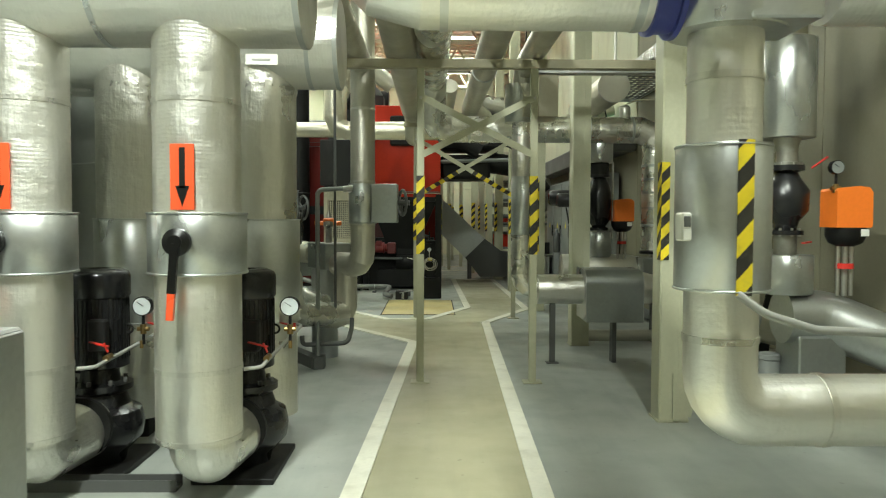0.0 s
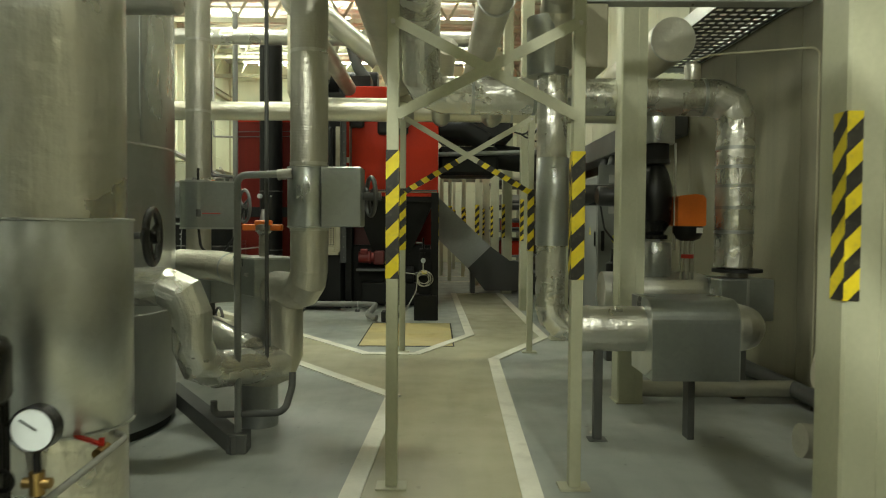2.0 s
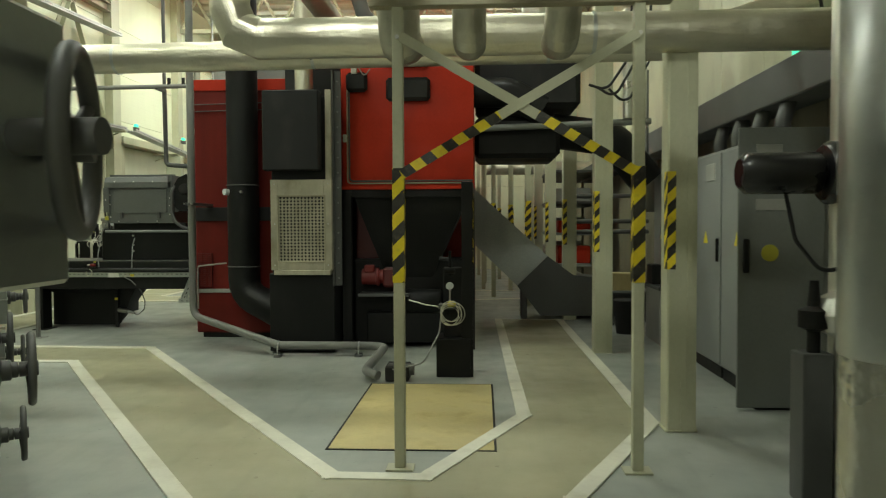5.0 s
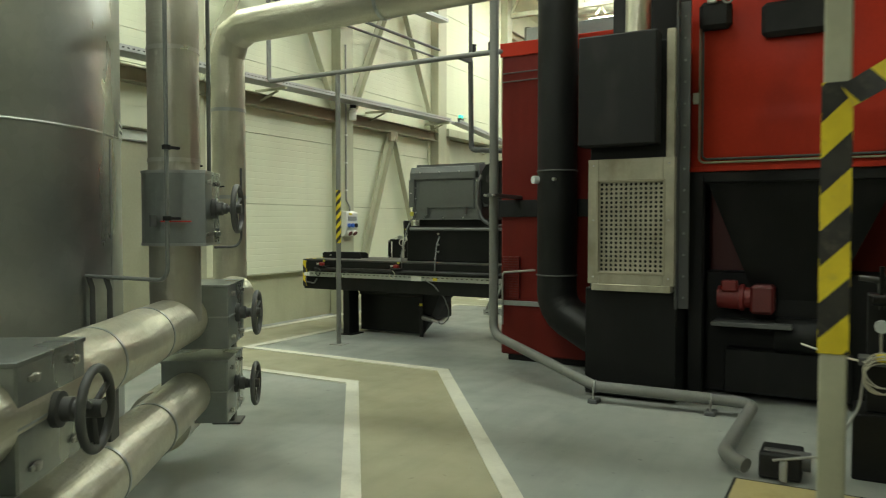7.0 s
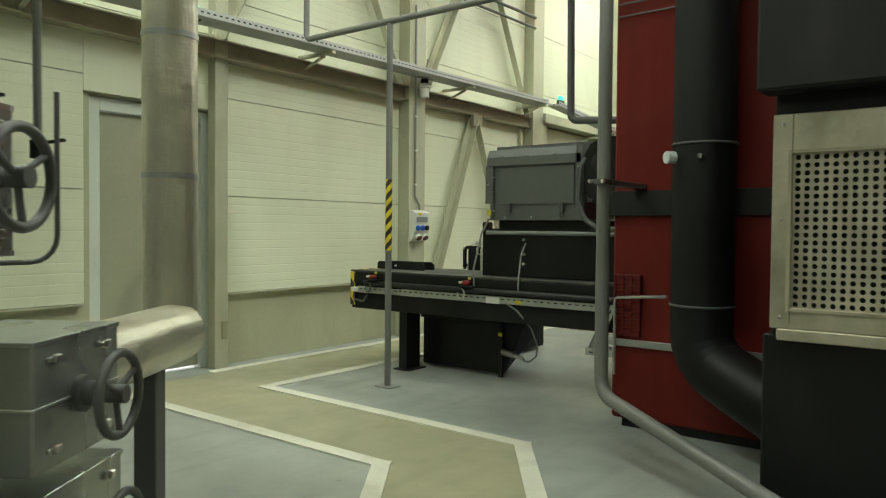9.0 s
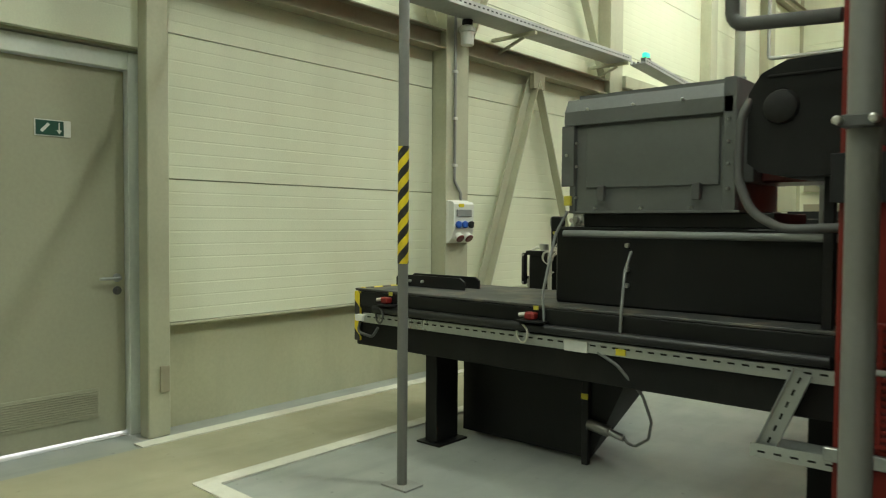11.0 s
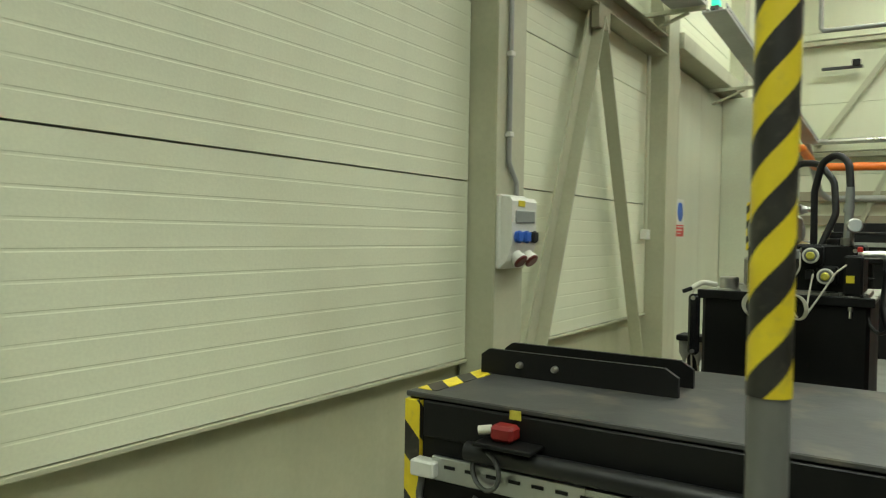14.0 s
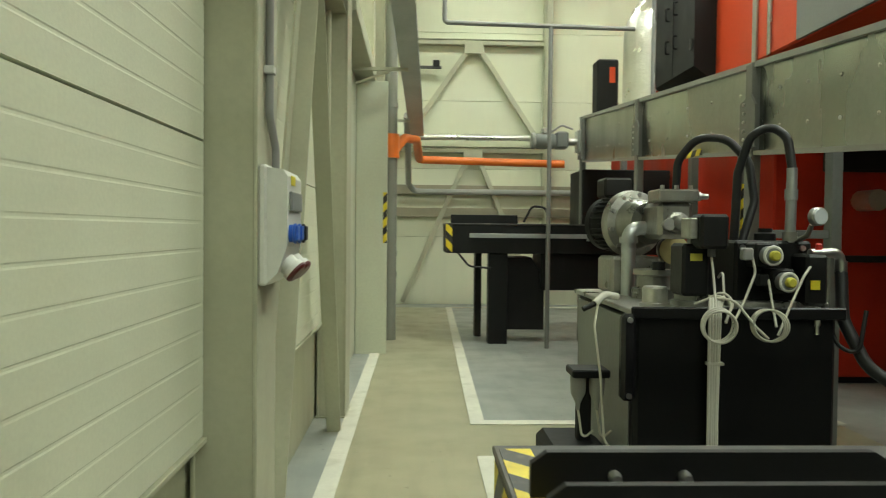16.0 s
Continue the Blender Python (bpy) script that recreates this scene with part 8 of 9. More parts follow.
part("gearbox", Geo().box(-4.06, -3.91, 22.04, 22.22, 2.3, 2.5, 0.02), GREY, vm)
part("shaft", Geo().cyl((-3.91, 22.13, 2.385), (-3.7, 22.13, 2.385), 0.043, seg=16), STEEL_BRIGHT, vm)
part("flange", Geo().box(-3.8, -3.765, 22.03, 22.23, 2.26, 2.52, 0.006), GALV, vm)


# ---- east side ----
def pump_valve_set(x, y, side_motor=True):
    """A black flanged pump between lagged pipe pieces, with an orange actuator beside it."""
    ob = thing("valve_set", (x, y, 0), "black flanged pump between bright sheet lagging", "pump", group="valve sets")
    part("upper_lagging", Geo().cyl((x, y, 1.78), (x, y, 2.36), 0.155, seg=32, bevel=0.006), GALV, ob, "bright sheet lagging")
    part("upper_pipe", Geo().cyl((x, y, 2.36), (x, y, 2.75), 0.1, seg=24), FOIL_DULL, ob)
    part("neck", Geo().lathe((x, y, 1.62), UP, [(0, 0.09), (0.015, 0.09), (0.02, 0.06), (0.1, 0.06), (0.16, 0.08)], 24), CAST, ob)
    body = Geo().lathe((x, y, 1.21), UP, [(0, 0.1), (0.025, 0.1), (0.03, 0.06), (0.08, 0.075), (0.14, 0.125), (0.26, 0.13), (0.33, 0.08), (0.37, 0.06), (0.38, 0.1), (0.41, 0.1)], 28)
    part("pump_body", body, BLACK_GLOSS, ob)
    if side_motor:
        part("motor", Geo().cyl((x - 0.12, y, 1.42), (x - 0.48, y, 1.42), 0.085, seg=28, bevel=0.02), BLACK_GLOSS, ob)
        part("motor_box", Geo().box(x - 0.38, x - 0.24, y - 0.05, y + 0.05, 1.49, 1.56, 0.01), BLACK_DULL, ob)
    else:
        part("end_plug", Geo().lathe((x - 0.1, y, 1.42), (-1, 0, 0), [(0, 0.05), (0.04, 0.05), (0.045, 0.03), (0.06, 0.025)], 18), STEEL_BRIGHT, ob)
        part("lever", Geo().beam((x + 0.1, y - 0.1, 1.6), (x + 0.16, y - 0.16, 1.66), 0.02, 0.008), RED_SMALL, ob, "red lever")
        part("lever", Geo().beam((x + 0.1, y - 0.1, 1.17), (x + 0.02, y - 0.18, 1.165), 0.02, 0.008), RED_SMALL, ob, "red lever")
    part("lower_neck", Geo().cyl((x, y, 1.09), (x, y, 1.21), 0.065, seg=20), CAST, ob)
    part("lower_lagging", Geo().cyl((x, y, 0.86), (x, y, 1.09), 0.16, seg=32, bevel=0.005), GALV, ob)
    for z in (1.225, 1.61):
        for k in range(8):
            a = k * math.pi / 4
            part("bolt", Geo().cyl((x + 0.082 * math.cos(a), y + 0.082 * math.sin(a), z - 0.025), (x + 0.082 * math.cos(a), y + 0.082 * math.sin(a), z + 0.025), 0.009, seg=6), STEEL_BRIGHT, ob)
    return ob


def actuator(x, y, z):
    ob = thing("actuator", (x, y, z - 0.5), "orange valve actuator on a steel yoke", "actuator", group="actuators")
    part("hood", Geo().prism([(x - 0.1, z - 0.1), (x + 0.1, z - 0.1), (x + 0.108, z - 0.085), (x + 0.106, z + 0.105), (x + 0.085, z + 0.13), (x + 0.03, z + 0.138), (x - 0.09, z + 0.125), (x - 0.1, z + 0.11)], "y", y - 0.09, y + 0.1), ORANGE, ob)
    part("base", Geo().lathe((x, y, z - 0.21), UP, [(0, 0.05), (0.02, 0.09), (0.06, 0.11), (0.11, 0.11)], 24), BLACK, ob)
    part("tag", Geo().box(x - 0.0, x + 0.08, y - 0.105, y - 0.1, z - 0.15, z - 0.11, 0.002), SIGN_WHITE, ob)
    for dx in (-0.04, 0.04):
        part("yoke", Geo().cyl((x + dx, y, z - 0.5), (x + dx, y, z - 0.2), 0.012, seg=8), STEEL_BRIGHT, ob)
    part("stem", Geo().cyl((x, y, z - 0.5), (x, y, z - 0.2), 0.016, seg=10), STEEL_BRIGHT, ob)
    part("coupler", Geo().cyl((x, y, z - 0.34), (x, y, z - 0.31), 0.05, seg=12), RED_SMALL, ob)
    return ob


pump_valve_set(2.575, 3.6, False)
actuator(2.88, 3.5, 1.355)
gauge(2.79, 3.45, 1.6, 0.04, dial=GREY, label="round black pressure gauge above the actuator")
insulated("lower_pipe", [(2.56, 3.6, 0.72), (2.8, 3.6, 0.72), (3.25, 3.35, 0.52)], 0.16, GALV, "sheet-clad pipe bend near the floor", bend=0.25, steps=3)
solo("pipe_saddle", Geo().box(2.6, 2.88, 3.45, 3.75, 0.0, 0.62, 0.01), GALV_DULL, "galvanised sheet saddle box on the floor", "pipe support", at=(2.7, 3.6, 0))
solo("drain_post", Geo().lathe((2.55, 3.72, 0.0), UP, [(0, 0.06), (0.01, 0.066), (0.44, 0.066), (0.445, 0.074), (0.47, 0.074), (0.48, 0.05)], 28), GREY, "grey drain pipe standing on the floor", "pipe", at=(2.55, 3.72, 0))
set2 = pump_valve_set(2.77, 4.5)
part("long_motor", Geo().cyl((2.66, 4.5, 1.43), (2.26, 4.5, 1.43), 0.088, seg=28, bevel=0.02), BLACK_GLOSS, set2)
part("end_cover", Geo().cyl((2.9, 4.5, 1.43), (3.03, 4.5, 1.43), 0.08, seg=24, bevel=0.01), BLACK_GLOSS, set2)
part("cable", Geo().tube([(2.7, 4.36, 1.52), (2.66, 4.34, 1.45), (2.68, 4.34, 1.15), (2.76, 4.34, 1.04), (3.05, 4.34, 1.02)], 0.009, 0.1, 5, 8, smooth_bends=True), CABLE_GREY, set2)
part("cable", Geo().tube([(2.4, 4.4, 1.45), (2.38, 4.38, 1.2), (2.5, 4.38, 1.02), (2.75, 4.38, 1.0)], 0.007, 0.1, 5, 8, smooth_bends=True), RUBBER, set2)
gauge(2.44, 4.42, 1.62, 0.04, dial=GREY, label="round black-cased pressure gauge on the motor")
for x, y in ((2.435, 4.36), (2.84, 4.5)):
    solo("support_leg", Geo().box(x - 0.05, x + 0.05, y - 0.05, y + 0.05, 0.0, 0.6, 0.004), BLACK_DULL, "black steel support leg", "support", at=(x, y, 0), group="support legs")
insulated("lower_pipe", [(2.2, 4.5, 0.74), (2.5, 4.45, 0.64), (3.0, 4.4, 0.52), (3.25, 4.3, 0.48)], 0.135, FOIL_WARM, "dirty foil-lagged pipe on black legs", [((2.75, 4.425, 0.58), (0.5, -0.05, -0.12))])
solo("pipe_tag", Geo().box(2.56, 2.69, 4.262, 4.268, 0.67, 0.74, 0.001), SIGN_WHITE, "small white pipe tag", "label", at=(2.62, 4.265, 0.67))
insulated("floor_pipe", [(2.3, 4.9, 0.28), (3.25, 4.9, 0.2)], 0.08, FOIL_DULL, "lagged pipe lying near the floor")
thin_pipe("drain_pipe", [(2.5, 4.6, 0.6), (2.52, 4.75, 0.42), (2.95, 4.75, 0.3), (3.0, 4.75, 0.0)], 0.018, "thin dark drain pipe", GREY_DARK)
for x, y, z in ((2.39, 4.3, 2.19), (2.44, 4.28, 2.17), (2.755, 4.3, 2.36), (2.86, 4.28, 2.32), (2.47, 4.3, 0.95), (2.79, 4.24, 0.86)):
    lv = thing("lever_handle", (x, y, z - 0.22), "hanging black valve lever", "lever", group="levers")
    part("spindle", Geo().cyl((x, y - 0.02, z), (x, y + 0.14, z), 0.018, seg=10), GREY_DARK, lv)
    part("handle", Geo().beam((x, y - 0.015, z + 0.02), (x - 0.05, y - 0.02, z - 0.2), 0.032, 0.016, up=(0, 1, 0)), BLACK, lv)
    part("fork", Geo().beam((x + 0.02, y - 0.01, z), (x + 0.01, y - 0.01, z - 0.17), 0.018, 0.012, up=(0, 1, 0)), BLACK, lv)
for x, z in ((2.47, 0.86), (2.79, 0.78)):
    insulated("valve_neck", [(x, 4.44, z - 0.28), (x, 4.44, z + 0.1)], 0.06, FOIL_DULL, "short lagged valve neck", seg=20)
for x in (2.39, 2.78):
    insulated("riser_pipe", [(x + 0.02, 4.42 if x < 2.5 else 4.56, 1.75 if x < 2.5 else 2.3), (x + 0.02, 4.42 if x < 2.5 else 4.56, 3.1)], 0.045 if x < 2.5 else 0.09, FOIL_DULL, "lagged pipe rising to the roof", seg=20)
thin_pipe("wall_pipe", [(2.95, 5.2, 2.5), (3.22, 5.2, 2.5), (3.22, 5.2, 0.0)], 0.016, "thin beige pipe down the wall", BEIGE)
thin_pipe("wall_pipe", [(2.48, 6.98, 2.44), (2.48, 6.98, 2.5), (2.6, 6.93, 2.54), (3.22, 6.58, 2.52), (3.22, 6.58, 0.0)], 0.008, "thin sensor conduit along the wall", BEIGE_DARK)
solo("sensor_pocket", Geo().lathe((2.48, 6.98, 2.36), UP, [(0, 0.06), (0.11, 0.06), (0.13, 0.04)], 20), FOIL_SMOOTH, "small lagged sensor pocket", "sensor", at=(2.48, 6.98, 2.36))

# riser and sheet box by the second column
rs = thing("riser_pipe", (1.29, 5.88, 0.5), "foil-lagged riser with a galvanised sleeve, bending into a sheet box", "pipe")
part("insulation", Geo().tube([(1.27, 5.88, 2.2), (1.27, 5.88, 0.68), (1.88, 5.88, 0.665)], 0.09, 0.13, 3, 28), FOIL_CRUMPLED, rs)
part("sleeve", Geo().cyl((1.275, 5.88, 1.16), (1.275, 5.88, 1.68), 0.098, seg=30, bevel=0.003), GALV, rs, "galvanised sleeve")
part("upper_sleeve", Geo().cyl((1.24, 5.88, 2.16), (1.24, 5.88, 2.5), 0.125, seg=30, bevel=0.003), GALV, rs)
part("wide_run", Geo().cyl((1.42, 5.88, 0.665), (1.83, 5.88, 0.665), 0.135, seg=32), FOIL_SMOOTH, rs)
for x in (1.5, 1.66):
    part("band", Geo().cyl((x - 0.01, 5.88, 0.665), (x + 0.01, 5.88, 0.665), 0.1375, seg=32), FOIL_SMOOTH, rs)
part("upper_box", Geo().box(1.42, 1.6, 5.9, 6.25, 2.22, 2.6, 0.006), BEIGE_DARK, rs, "beige-grey sheet box")
part("clamp_strip", Geo().box(1.38, 1.405, 5.82, 5.85, 1.0, 2.3, 0.002), GALV, rs)
part("taped_strip", Geo().box(1.4, 1.45, 6.0, 6.02, 1.0, 1.66, 0.0), TAPE, rs)
vb = thing("sheet_box", (2.08, 5.9, 0.3), "galvanised sheet box round a valve", "valve box")
prof = [(6.12, 0.4), (6.12, 0.852)] + [(5.805 - 0.13 * math.sin(radians(a)), 0.722 + 0.13 * math.cos(radians(a))) for a in range(0, 91, 10)] + [(5.675, 0.39)]
part("body", Geo().prism(prof, "x", 1.83, 2.33), BOX_SHEET, vb)
part("end_sheet", Geo().prism([(y - 0.002 if y < 6 else y + 0.002, z + (0.002 if z > 0.7 else 0)) for y, z in prof], "x", 2.33, 2.336), GALV, vb)
part("end_sheet", Geo().prism([(y, z) for y, z in prof[1:-1]] + [(5.675, 0.46), (5.8, 0.4), (6.1, 0.4)], "x", 1.824, 1.83), GALV, vb)
part("end_bend", Geo().tube([(2.3, 5.9, 0.665), (2.455, 5.9, 0.665), (2.46, 6.5, 0.665)], 0.135, 0.14, 5, 30), FOIL, vb)
part("foot", Geo().box(2.1, 2.14, 5.85, 5.95, 0, 0.4, 0.003), GREY_DARK, vb)
strut = thing("strut_post", (1.555, 5.85, 0), "dark steel strut under the pipe", "support")
part("post", Geo().box(1.53, 1.58, 5.825, 5.875, 0.008, 0.545, 0.003), GREY_DARK, strut)
part("foot_plate", Geo().box(1.5, 1.61, 5.8, 5.9, 0, 0.008, 0.002), GREY_DARK, strut)

# second valve set under the arch
v2 = thing("valve_set", (2.25, 7.1, 0), "black flanged pump with a side motor under the lagged arch", "pump", group="valve sets")
part("upper_lagging", Geo().cyl((2.25, 7.1, 1.9), (2.25, 7.1, 2.2), 0.14, seg=28, bevel=0.005), GALV, v2)
part("neck", Geo().cyl((2.25, 7.1, 1.78), (2.25, 7.1, 1.9), 0.1, seg=24), BLACK_DULL, v2)
part("pump_body", Geo().lathe((2.25, 7.1, 1.18), UP, [(0, 0.1), (0.03, 0.1), (0.04, 0.07), (0.12, 0.12), (0.4, 0.13), (0.5, 0.1), (0.56, 0.07), (0.57, 0.11), (0.6, 0.11)], 28), BLACK_GLOSS, v2)
part("motor", Geo().cyl((2.12, 7.0, 1.5), (1.78, 6.98, 1.5), 0.075, seg=24, bevel=0.015), BLACK_GLOSS, v2)
part("lower_lagging", Geo().cyl((2.25, 7.1, 0.9), (2.25, 7.1, 1.16), 0.13, seg=28, bevel=0.004), GALV, v2)
part("guard_rod", Geo().cyl((2.37, 7.0, 1.1), (2.37, 7.0, 1.9), 0.01, seg=8), STEEL_BRIGHT, v2)
part("lower_run", Geo().tube([(1.85, 7.1, 0.78), (2.6, 7.1, 0.78), (2.75, 7.1, 0.55)], 0.15, 0.15, 3, 28), FOIL, v2)
actuator(2.47, 7.0, 1.38)
wb = thing("sheet_box", (2.9, 7.0, 0.4), "galvanised sheet box at the foot of the arch", "valve box")
part("body", Geo().box(2.63, 3.02, 6.75, 7.2, 0.6, 0.9, 0.008), BOX_SHEET, wb)
part("seam", Geo().box(2.82, 2.84, 6.745, 6.75, 0.6, 0.9, 0.001), GALV, wb)
part("foot", Geo().box(2.79, 2.89, 6.9, 7.05, 0, 0.6, 0.004), GREY_DARK, wb)
part("flange", Geo().cyl((2.84, 6.98, 0.94), (2.84, 6.98, 0.965), 0.18, seg=28), BLACK_DULL, wb)
part("collar", Geo().cyl((2.84, 6.98, 0.9), (2.84, 6.98, 0.99), 0.08, seg=20), CAST, wb)
insulated("capped_pipe", [(2.47, 7.4, 2.77), (2.47, 9.2, 2.77)], 0.175, FOIL_DULL, "capped end of a lagged pipe below the roof", [((2.47, 7.42, 2.77), NORTH)], seg=32)
insulated("lower_pipe", [(2.0, 6.8, 0.1), (3.2, 6.8, 0.1)], 0.06, FOIL_DULL, "thin lagged pipe along the floor")
insulated("wall_pipe", [(3.2, 4.9, 0.1), (3.2, 9.6, 0.1)], 0.06, GREY_DARK, "dark steel pipe along the wall foot")
cable_tray("cable_tray", (1.4, 5.95, 2.64), (2.8, 5.95, 2.65), 0.12, "narrow galvanised tray strung between columns")
solo("tray_hanger", Geo().cyl((2.12, 5.95, 2.6), (2.12, 5.95, ROOF_Z), 0.012, seg=8), STEEL_BRIGHT, "thin tray hanger rod", "hanger", at=(2.12, 5.95, 2.6))
pt = thing("perforated_tray", (2.95, 7.8, 2.9), "perforated sheet cable tray hung along the wall", "cable tray")
pg = Geo()
for i in range(26):
    y = 6.4 + i * 0.125
    pg.beam((2.72, y, 2.95), (3.26, y, 2.95), 0.055, 0.004)
for x in (2.72, 2.8, 2.88, 2.96, 3.04, 3.12, 3.2, 3.26):
    pg.beam((x, 6.35, 2.951), (x, 9.6, 2.951), 0.03, 0.004)
part("bed", pg, GREY_DARK, pt)
for x in (2.7, 3.28):
    part("side_rail", Geo().box(x - 0.004, x + 0.004, 6.35, 9.6, 2.94, 3.06, 0.001), GALV, pt)
for y in (6.6, 9.3):
    part("arm", Geo().box(2.68, 3.3, y - 0.02, y + 0.02, 2.9, 2.94, 0.002), GALV, pt)

# switch cabinets beyond the third column
def switch_cabinet(x0, x1, y0, y1, h, label):
    ob = thing("switch_cabinet", ((x0 + x1) / 2, (y0 + y1) / 2, 0), label, "cabinet", group="switch cabinets")
    part("plinth", Geo().box(x0 + 0.02, x1, y0 + 0.02, y1 - 0.02, 0, 0.1, 0.003), BLACK_DULL, ob)
    part("body", Geo().box(x0 + 0.02, x1, y0, y1, 0.1, h, 0.006), CABINET_GREY, ob)
    d = part("door", Geo().box(x0, x0 + 0.02, y0 + 0.01, y1 - 0.01, 0.12, h - 0.02, 0.005), CABINET_GREY, ob)
    part("handle", Geo().box(x0 - 0.02, x0, y0 + 0.05, y0 + 0.08, 1.0, 1.2, 0.006), BLACK, d)
    part("vent", Geo().box(x0 - 0.008, x0, y0 + 0.15, y0 + 0.4, h - 0.25, h - 0.1, 0.003), GREY_LIGHT, d)
    part("warning_label", Geo().prism([(y0 + 0.35, 1.15), (y0 + 0.47, 1.15), (y0 + 0.41, 1.26)], "x", x0 - 0.003, x0), YELLOW, d, "yellow warning triangle")
    return ob


for i in range(4):
    switch_cabinet(2.72, 3.25, 10.45 + i * 0.82, 11.25 + i * 0.82, 1.95, "light grey switch cabinet with a yellow warning label")
oc = thing("switch_cabinet", (2.8, 10.25, 0), "tall grey cabinet with an open door and faded labels", "cabinet", group="switch cabinets")
od = part("open_door", Geo().box(2.5, 3.1, 10.19, 10.215, 0.02, 2.0, 0.005), GREY, oc, "dark grey open door")
part("handle", Geo().box(2.535, 2.575, 10.165, 10.19, 0.98, 1.22, 0.008), BLACK, od)
part("vent", Geo().box(2.62, 2.8, 10.18, 10.19, 1.78, 1.88, 0.003), GREY_LIGHT, oc)
part("paper", Geo().box(2.62, 2.85, 10.184, 10.19, 1.42, 1.5, 0.001), GREY_LIGHT, oc)
part("lettering", Geo().cyl((2.72, 10.184, 1.12), (2.72, 10.19, 1.12), 0.06, seg=20), LIME, oc, "faded yellow sticker")
part("body", Geo().box(2.62, 3.25, 10.22, 10.43, 0.1, 2.0, 0.006), CABINET_GREY, oc)
part("plinth", Geo().box(2.64, 3.25, 10.22, 10.43, 0, 0.1, 0.003), BLACK_DULL, oc)
mp = thing("standing_pump", (2.05, 8.45, 0), "black horizontal motor pump on a lagged stand", "pump")
part("motor", Geo().cyl((1.93, 8.5, 1.57), (2.32, 8.5, 1.57), 0.1, seg=32, bevel=0.03), BLACK_GLOSS, mp)
part("head", Geo().cyl((2.32, 8.5, 1.57), (2.5, 8.5, 1.57), 0.15, seg=28, bevel=0.02), BLACK_GLOSS, mp)
part("pipe", Geo().cyl((2.45, 8.5, 0.0), (2.45, 8.5, 2.7), 0.09, seg=24), FOIL, mp)
part("cable", Geo().tube([(2.15, 8.5, 1.47), (2.18, 8.46, 1.25), (2.3, 8.46, 1.1), (2.4, 8.46, 1.12)], 0.01, 0.08, 4, 8), RUBBER, mp)
part("stand", Geo().box(2.2, 2.34, 8.4, 8.55, 0, 0.72, 0.005), GREY_DARK, mp)
part("valve", Geo().lathe((2.27, 8.46, 0.72), UP, [(0, 0.03), (0.1, 0.03), (0.12, 0.07), (0.2, 0.07), (0.22, 0.03), (0.34, 0.02)], 18), BLACK, mp)
part("ball", Geo().lathe((2.4, 8.46, 0.78), UP, [(0, 0.02), (0.04, 0.1), (0.12, 0.13), (0.2, 0.1), (0.24, 0.02)], 20), FOIL_SMOOTH, mp)
dk = thing("wall_duct", (3.1, 11.5, 2.3), "dark sheet duct along the east wall", "duct")
part("duct", Geo().box(2.95, 3.28, 9.4, 22.0, 2.25, 2.55, 0.01), GREY_DARK, dk)
for k in range(4):
    y = 10.7 + k * 0.5
    part("bent_hose", Geo().tube([(3.05, y, 2.26), (3.0, y, 2.1), (3.02, y, 1.94)], 0.06, 0.1, 4, 14), GREY_DARK, dk)
thin_pipe("hanging_cable", [(2.95, 10.0, 3.4), (2.9, 10.0, 3.1), (3.0, 10.1, 2.9), (3.1, 10.2, 2.56)], 0.012, "thin black cable hanging from the roof", RUBBER, 0.1)
gs = thing("indicator_lamp", (3.2, 10.6, 2.56), "small glowing green indicator lamp on the duct", "lamp", group="indicator lamps")
part("lens", Geo().box(3.1, 3.18, 10.5, 10.8, 2.6, 2.68, 0.01), GREEN_GLOW, gs)
part("base", Geo().box(3.12, 3.2, 10.48, 10.82, 2.55, 2.6, 0.004), GREY_DARK, gs)

# far end of the east aisle
hv = thing("expansion_vessel", (2.72, 14.1, 1.45), "grey hanging vessel beside the wall", "vessel")
part("shell", Geo().lathe((2.72, 14.1, 1.46), UP, [(0, 0.02), (0.01, 0.1), (0.05, 0.13), (0.6, 0.13), (0.66, 0.1), (0.68, 0.03)], 30), GREY_LIGHT, hv)
part("bracket", Geo().box(2.72, 3.3, 14.07, 14.13, 1.7, 1.74, 0.003), GREY, hv)
part("pipe", Geo().cyl((2.72, 14.1, 2.13), (2.72, 14.1, 3.2), 0.02, seg=10), GREY, hv)
for k, (x, y) in enumerate(((1.9, 11.2), (1.98, 11.3), (2.1, 11.4))):
    thin_pipe("hanging_cable", [(x + 0.1, y, ROOF_Z), (x + 0.05, y, 2.75), (x - 0.15, y, 2.45 - 0.05 * k), (x - 0.3, y, 2.5)], 0.012, "black cable slung below the overhead pipes", RUBBER, 0.15, category="cable", group="slung cables")
for x in (2.25, 2.4):
    insulated("far_pipe", [(x, 12.9, 3.6), (x, 12.9, 2.45)], 0.05, FOIL_SMOOTH, "bright lagged pipe behind the column", seg=18)
for z in (1.2, 1.36, 1.75):
    thin_pipe("wall_rail", [(1.95, 16.4, z), (3.25, 16.4, z)], 0.035, "dark rail across the far bay", GREY_DARK)
bn = thing("work_bench", (2.85, 13.2, 0), "low dark bench with loose tools and a green canister", "bench")
part("top", Geo().box(2.6, 3.2, 12.95, 13.7, 0.6, 0.64, 0.004), GREY_DARK, bn)
part("panel", Geo().box(2.62, 2.66, 12.98, 13.66, 0.0, 0.6, 0.004), GREY_LIGHT, bn)
part("leg", Geo().box(3.1, 3.16, 13.0, 13.6, 0.0, 0.6, 0.004), GREY_DARK, bn)
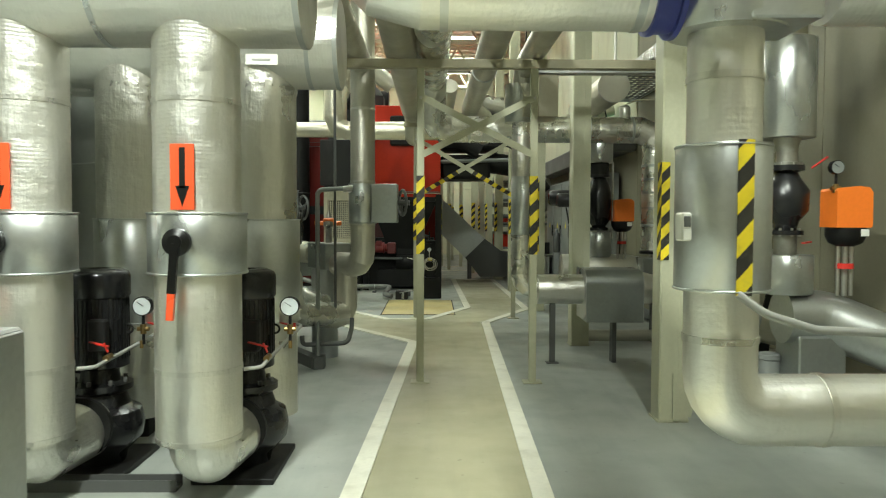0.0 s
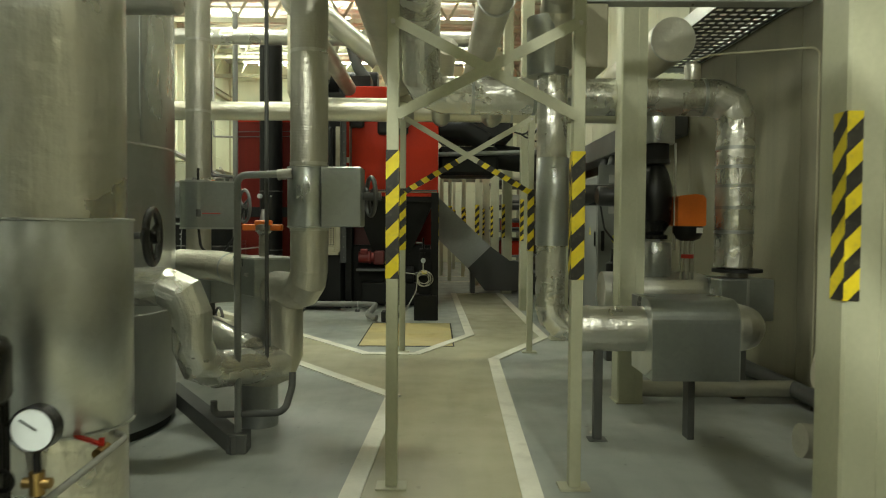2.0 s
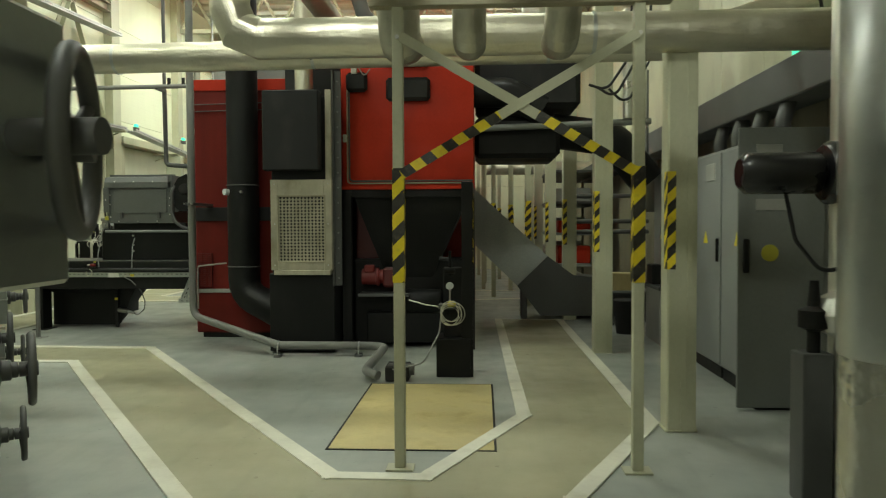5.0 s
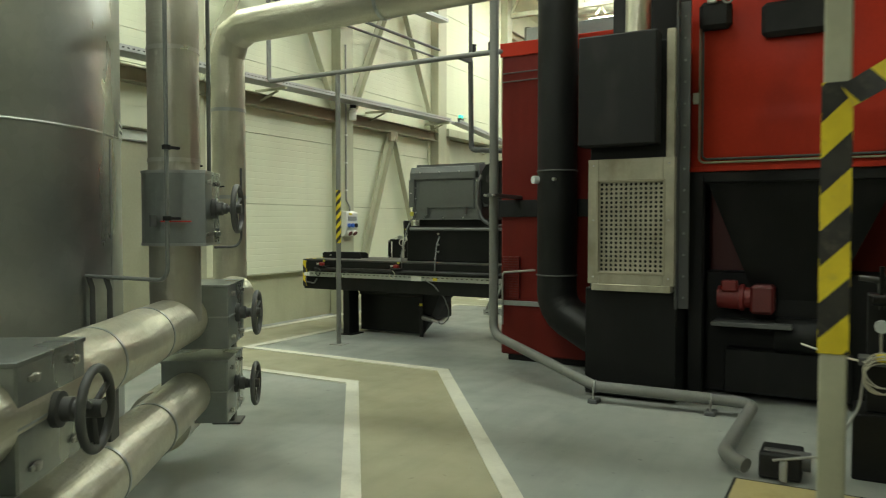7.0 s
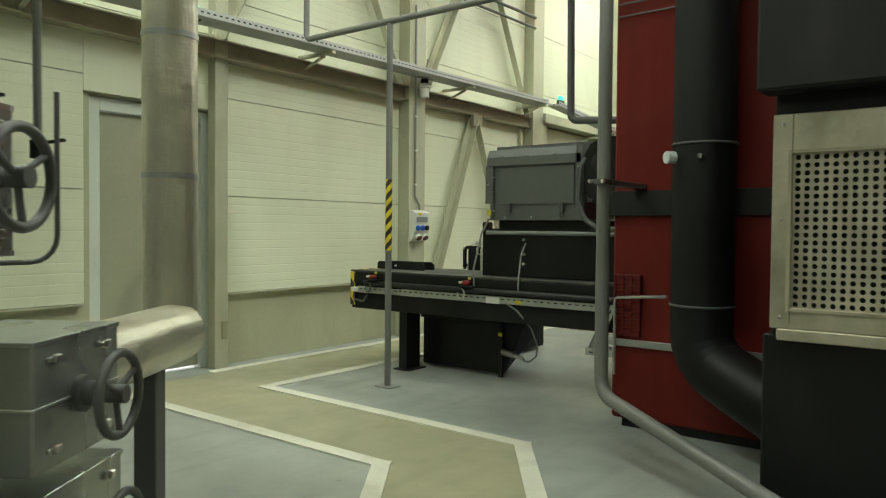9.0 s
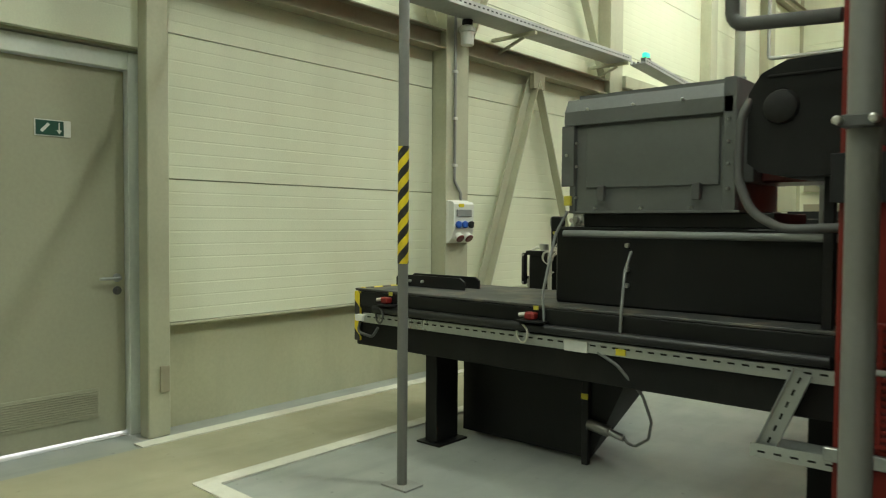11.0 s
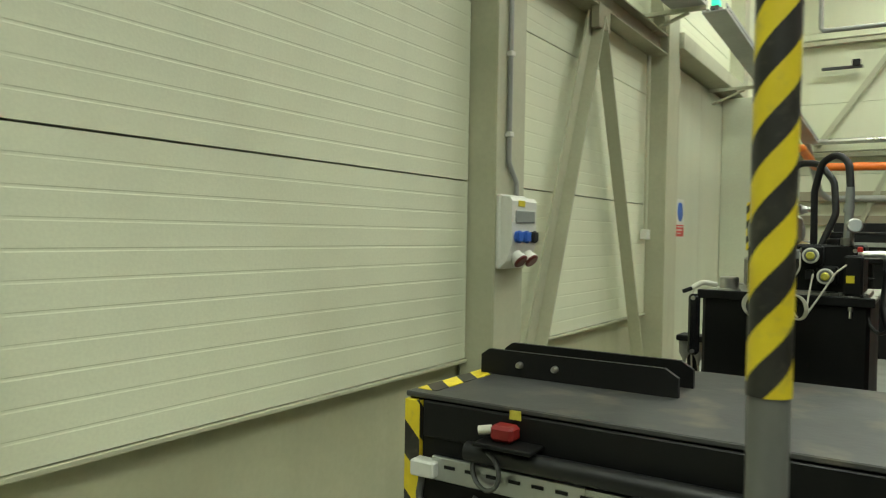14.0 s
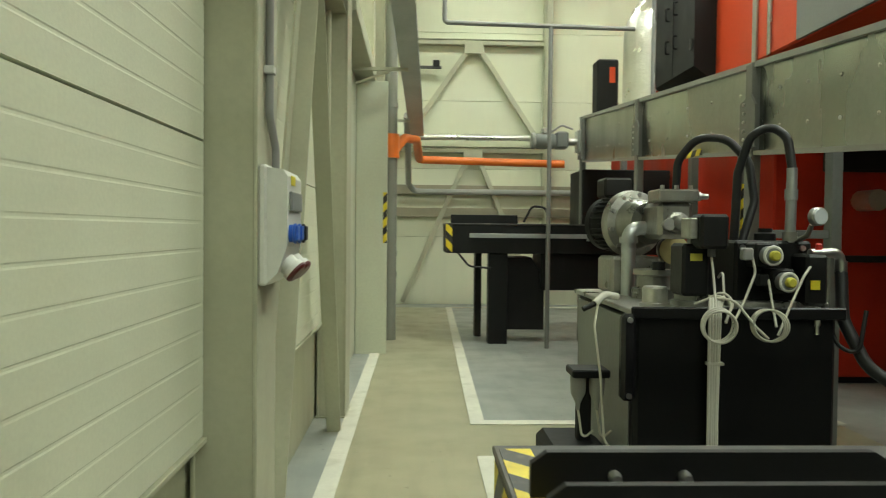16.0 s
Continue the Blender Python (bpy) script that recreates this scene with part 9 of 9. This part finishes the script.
solo("canister", Geo().box(2.75, 2.98, 13.05, 13.3, 0.64, 0.95, 0.03), CANISTER, "dark green plastic canister on the bench", "canister", at=(2.86, 13.2, 0.64))
solo("tool_case", Geo().box(2.62, 2.74, 13.35, 13.62, 0.64, 0.86, 0.01), BLACK_DULL, "black tool case on the bench", "case", at=(2.68, 13.5, 0.64))
solo("waste_bin", Geo().lathe((2.45, 13.9, 0.0), UP, [(0, 0.13), (0.4, 0.17), (0.41, 0.15)], 20), BLACK_DULL, "dark waste bin on the floor", "bin", at=(2.45, 13.9, 0))
wt = thing("work_table", (2.65, 14.8, 0), "small grey work table with odds and ends", "table")
part("tabletop", Geo().box(2.35, 2.95, 14.55, 15.0, 0.42, 0.45, 0.004), GREY, wt)
for x in (2.39, 2.91):
    for y in (14.59, 14.96):
        part("leg", Geo().box(x - 0.02, x + 0.02, y - 0.02, y + 0.02, 0, 0.42, 0.002), GREY_DARK, wt)
solo("cardboard_box", Geo().box(2.4, 2.65, 14.62, 14.85, 0.45, 0.68, 0.005), WOOD, "brown cardboard box on the table", "box", at=(2.5, 14.7, 0.45))
solo("gas_bottle", Geo().lathe((2.66, 12.2, 0.72), UP, [(0, 0.05), (0.02, 0.06), (0.3, 0.06), (0.35, 0.03), (0.4, 0.02)], 20), GREY_DARK, "dark bottle hung on the cabinet side", "bottle", at=(2.66, 12.2, 0.72))
for i, (x, y) in enumerate(((0.9, 18.3), (1.25, 19.5), (0.75, 21.5), (1.1, 22.6), (0.6, 24.0), (1.5, 25.0), (1.45, 17.0), (1.62, 20.3), (1.0, 24.6), (1.35, 21.6), (0.72, 19.9))):
    p = thing("pipe_post", (x, y, 0), "beige tube post with hazard tape", "post", group="far posts")
    part("shaft", Geo().box(x - 0.04, x + 0.04, y - 0.04, y + 0.04, 0, 2.9, 0.004), BEIGE, p)
    part("tape", Geo().box(x - 0.044, x + 0.044, y - 0.044, y - 0.04, 0.95, 1.7, 0.0), TAPE, p)
rk = thing("storage_rack", (2.5, 21.0, 0), "tall steel storage rack with loaded shelves", "rack")
for x in (2.0, 3.1):
    for y in (19.2, 22.8):
        part("upright", Geo().box(x - 0.03, x + 0.03, y - 0.03, y + 0.03, 0, 2.6, 0.003), BEIGE_DARK, rk)
for z in (0.5, 1.1, 1.7, 2.3):
    part("shelf", Geo().box(1.97, 3.13, 19.15, 22.85, z, z + 0.05, 0.003), GREY_DARK if z in (1.7, 2.3) else GREY, rk)
rnd = random.Random(5)
for z in (0.55, 1.15, 1.75):
    for k in range(5):
        y = 19.4 + k * 0.7
        h = rnd.uniform(0.2, 0.42)
        solo("stored_box", Geo().box(2.1 + rnd.uniform(0, 0.1), 2.8, y, y + rnd.uniform(0.35, 0.55), z, z + h, 0.01), rnd.choice((GREY, GREY_LIGHT, WOOD, PLASTIC_WHITE, RED)), "stored carton on the rack", "box", at=(2.5, y, z), group="stored boxes")
insulated("far_pipe", [(0.7, 18.0, 2.9), (3.2, 18.0, 2.9)], 0.12, FOIL_DULL, "lagged pipe crossing the far aisle")
insulated("far_pipe", [(0.7, 22.0, 2.6), (3.2, 22.0, 2.6)], 0.15, FOIL_DULL, "lagged pipe crossing the far aisle")
insulated("far_pipe", [(1.3, 13.2, 4.2), (1.3, 13.2, 3.5), (2.6, 13.2, 3.3)], 0.16, FOIL_SMOOTH, "lagged pipe above the flue duct", bend=0.25)
insulated("roof_pipe", [(-5.9, 12.2, 3.95), (1.5, 12.2, 3.95)], 0.11, FOIL_SMOOTH, "lagged pipe high across the hall")
insulated("roof_pipe", [(-2.6, 11.4, 4.9), (-1.1, 11.4, 4.2), (-0.2, 11.6, 3.5)], 0.14, FOIL_DULL, "lagged pipe slanting below the roof", bend=0.3)
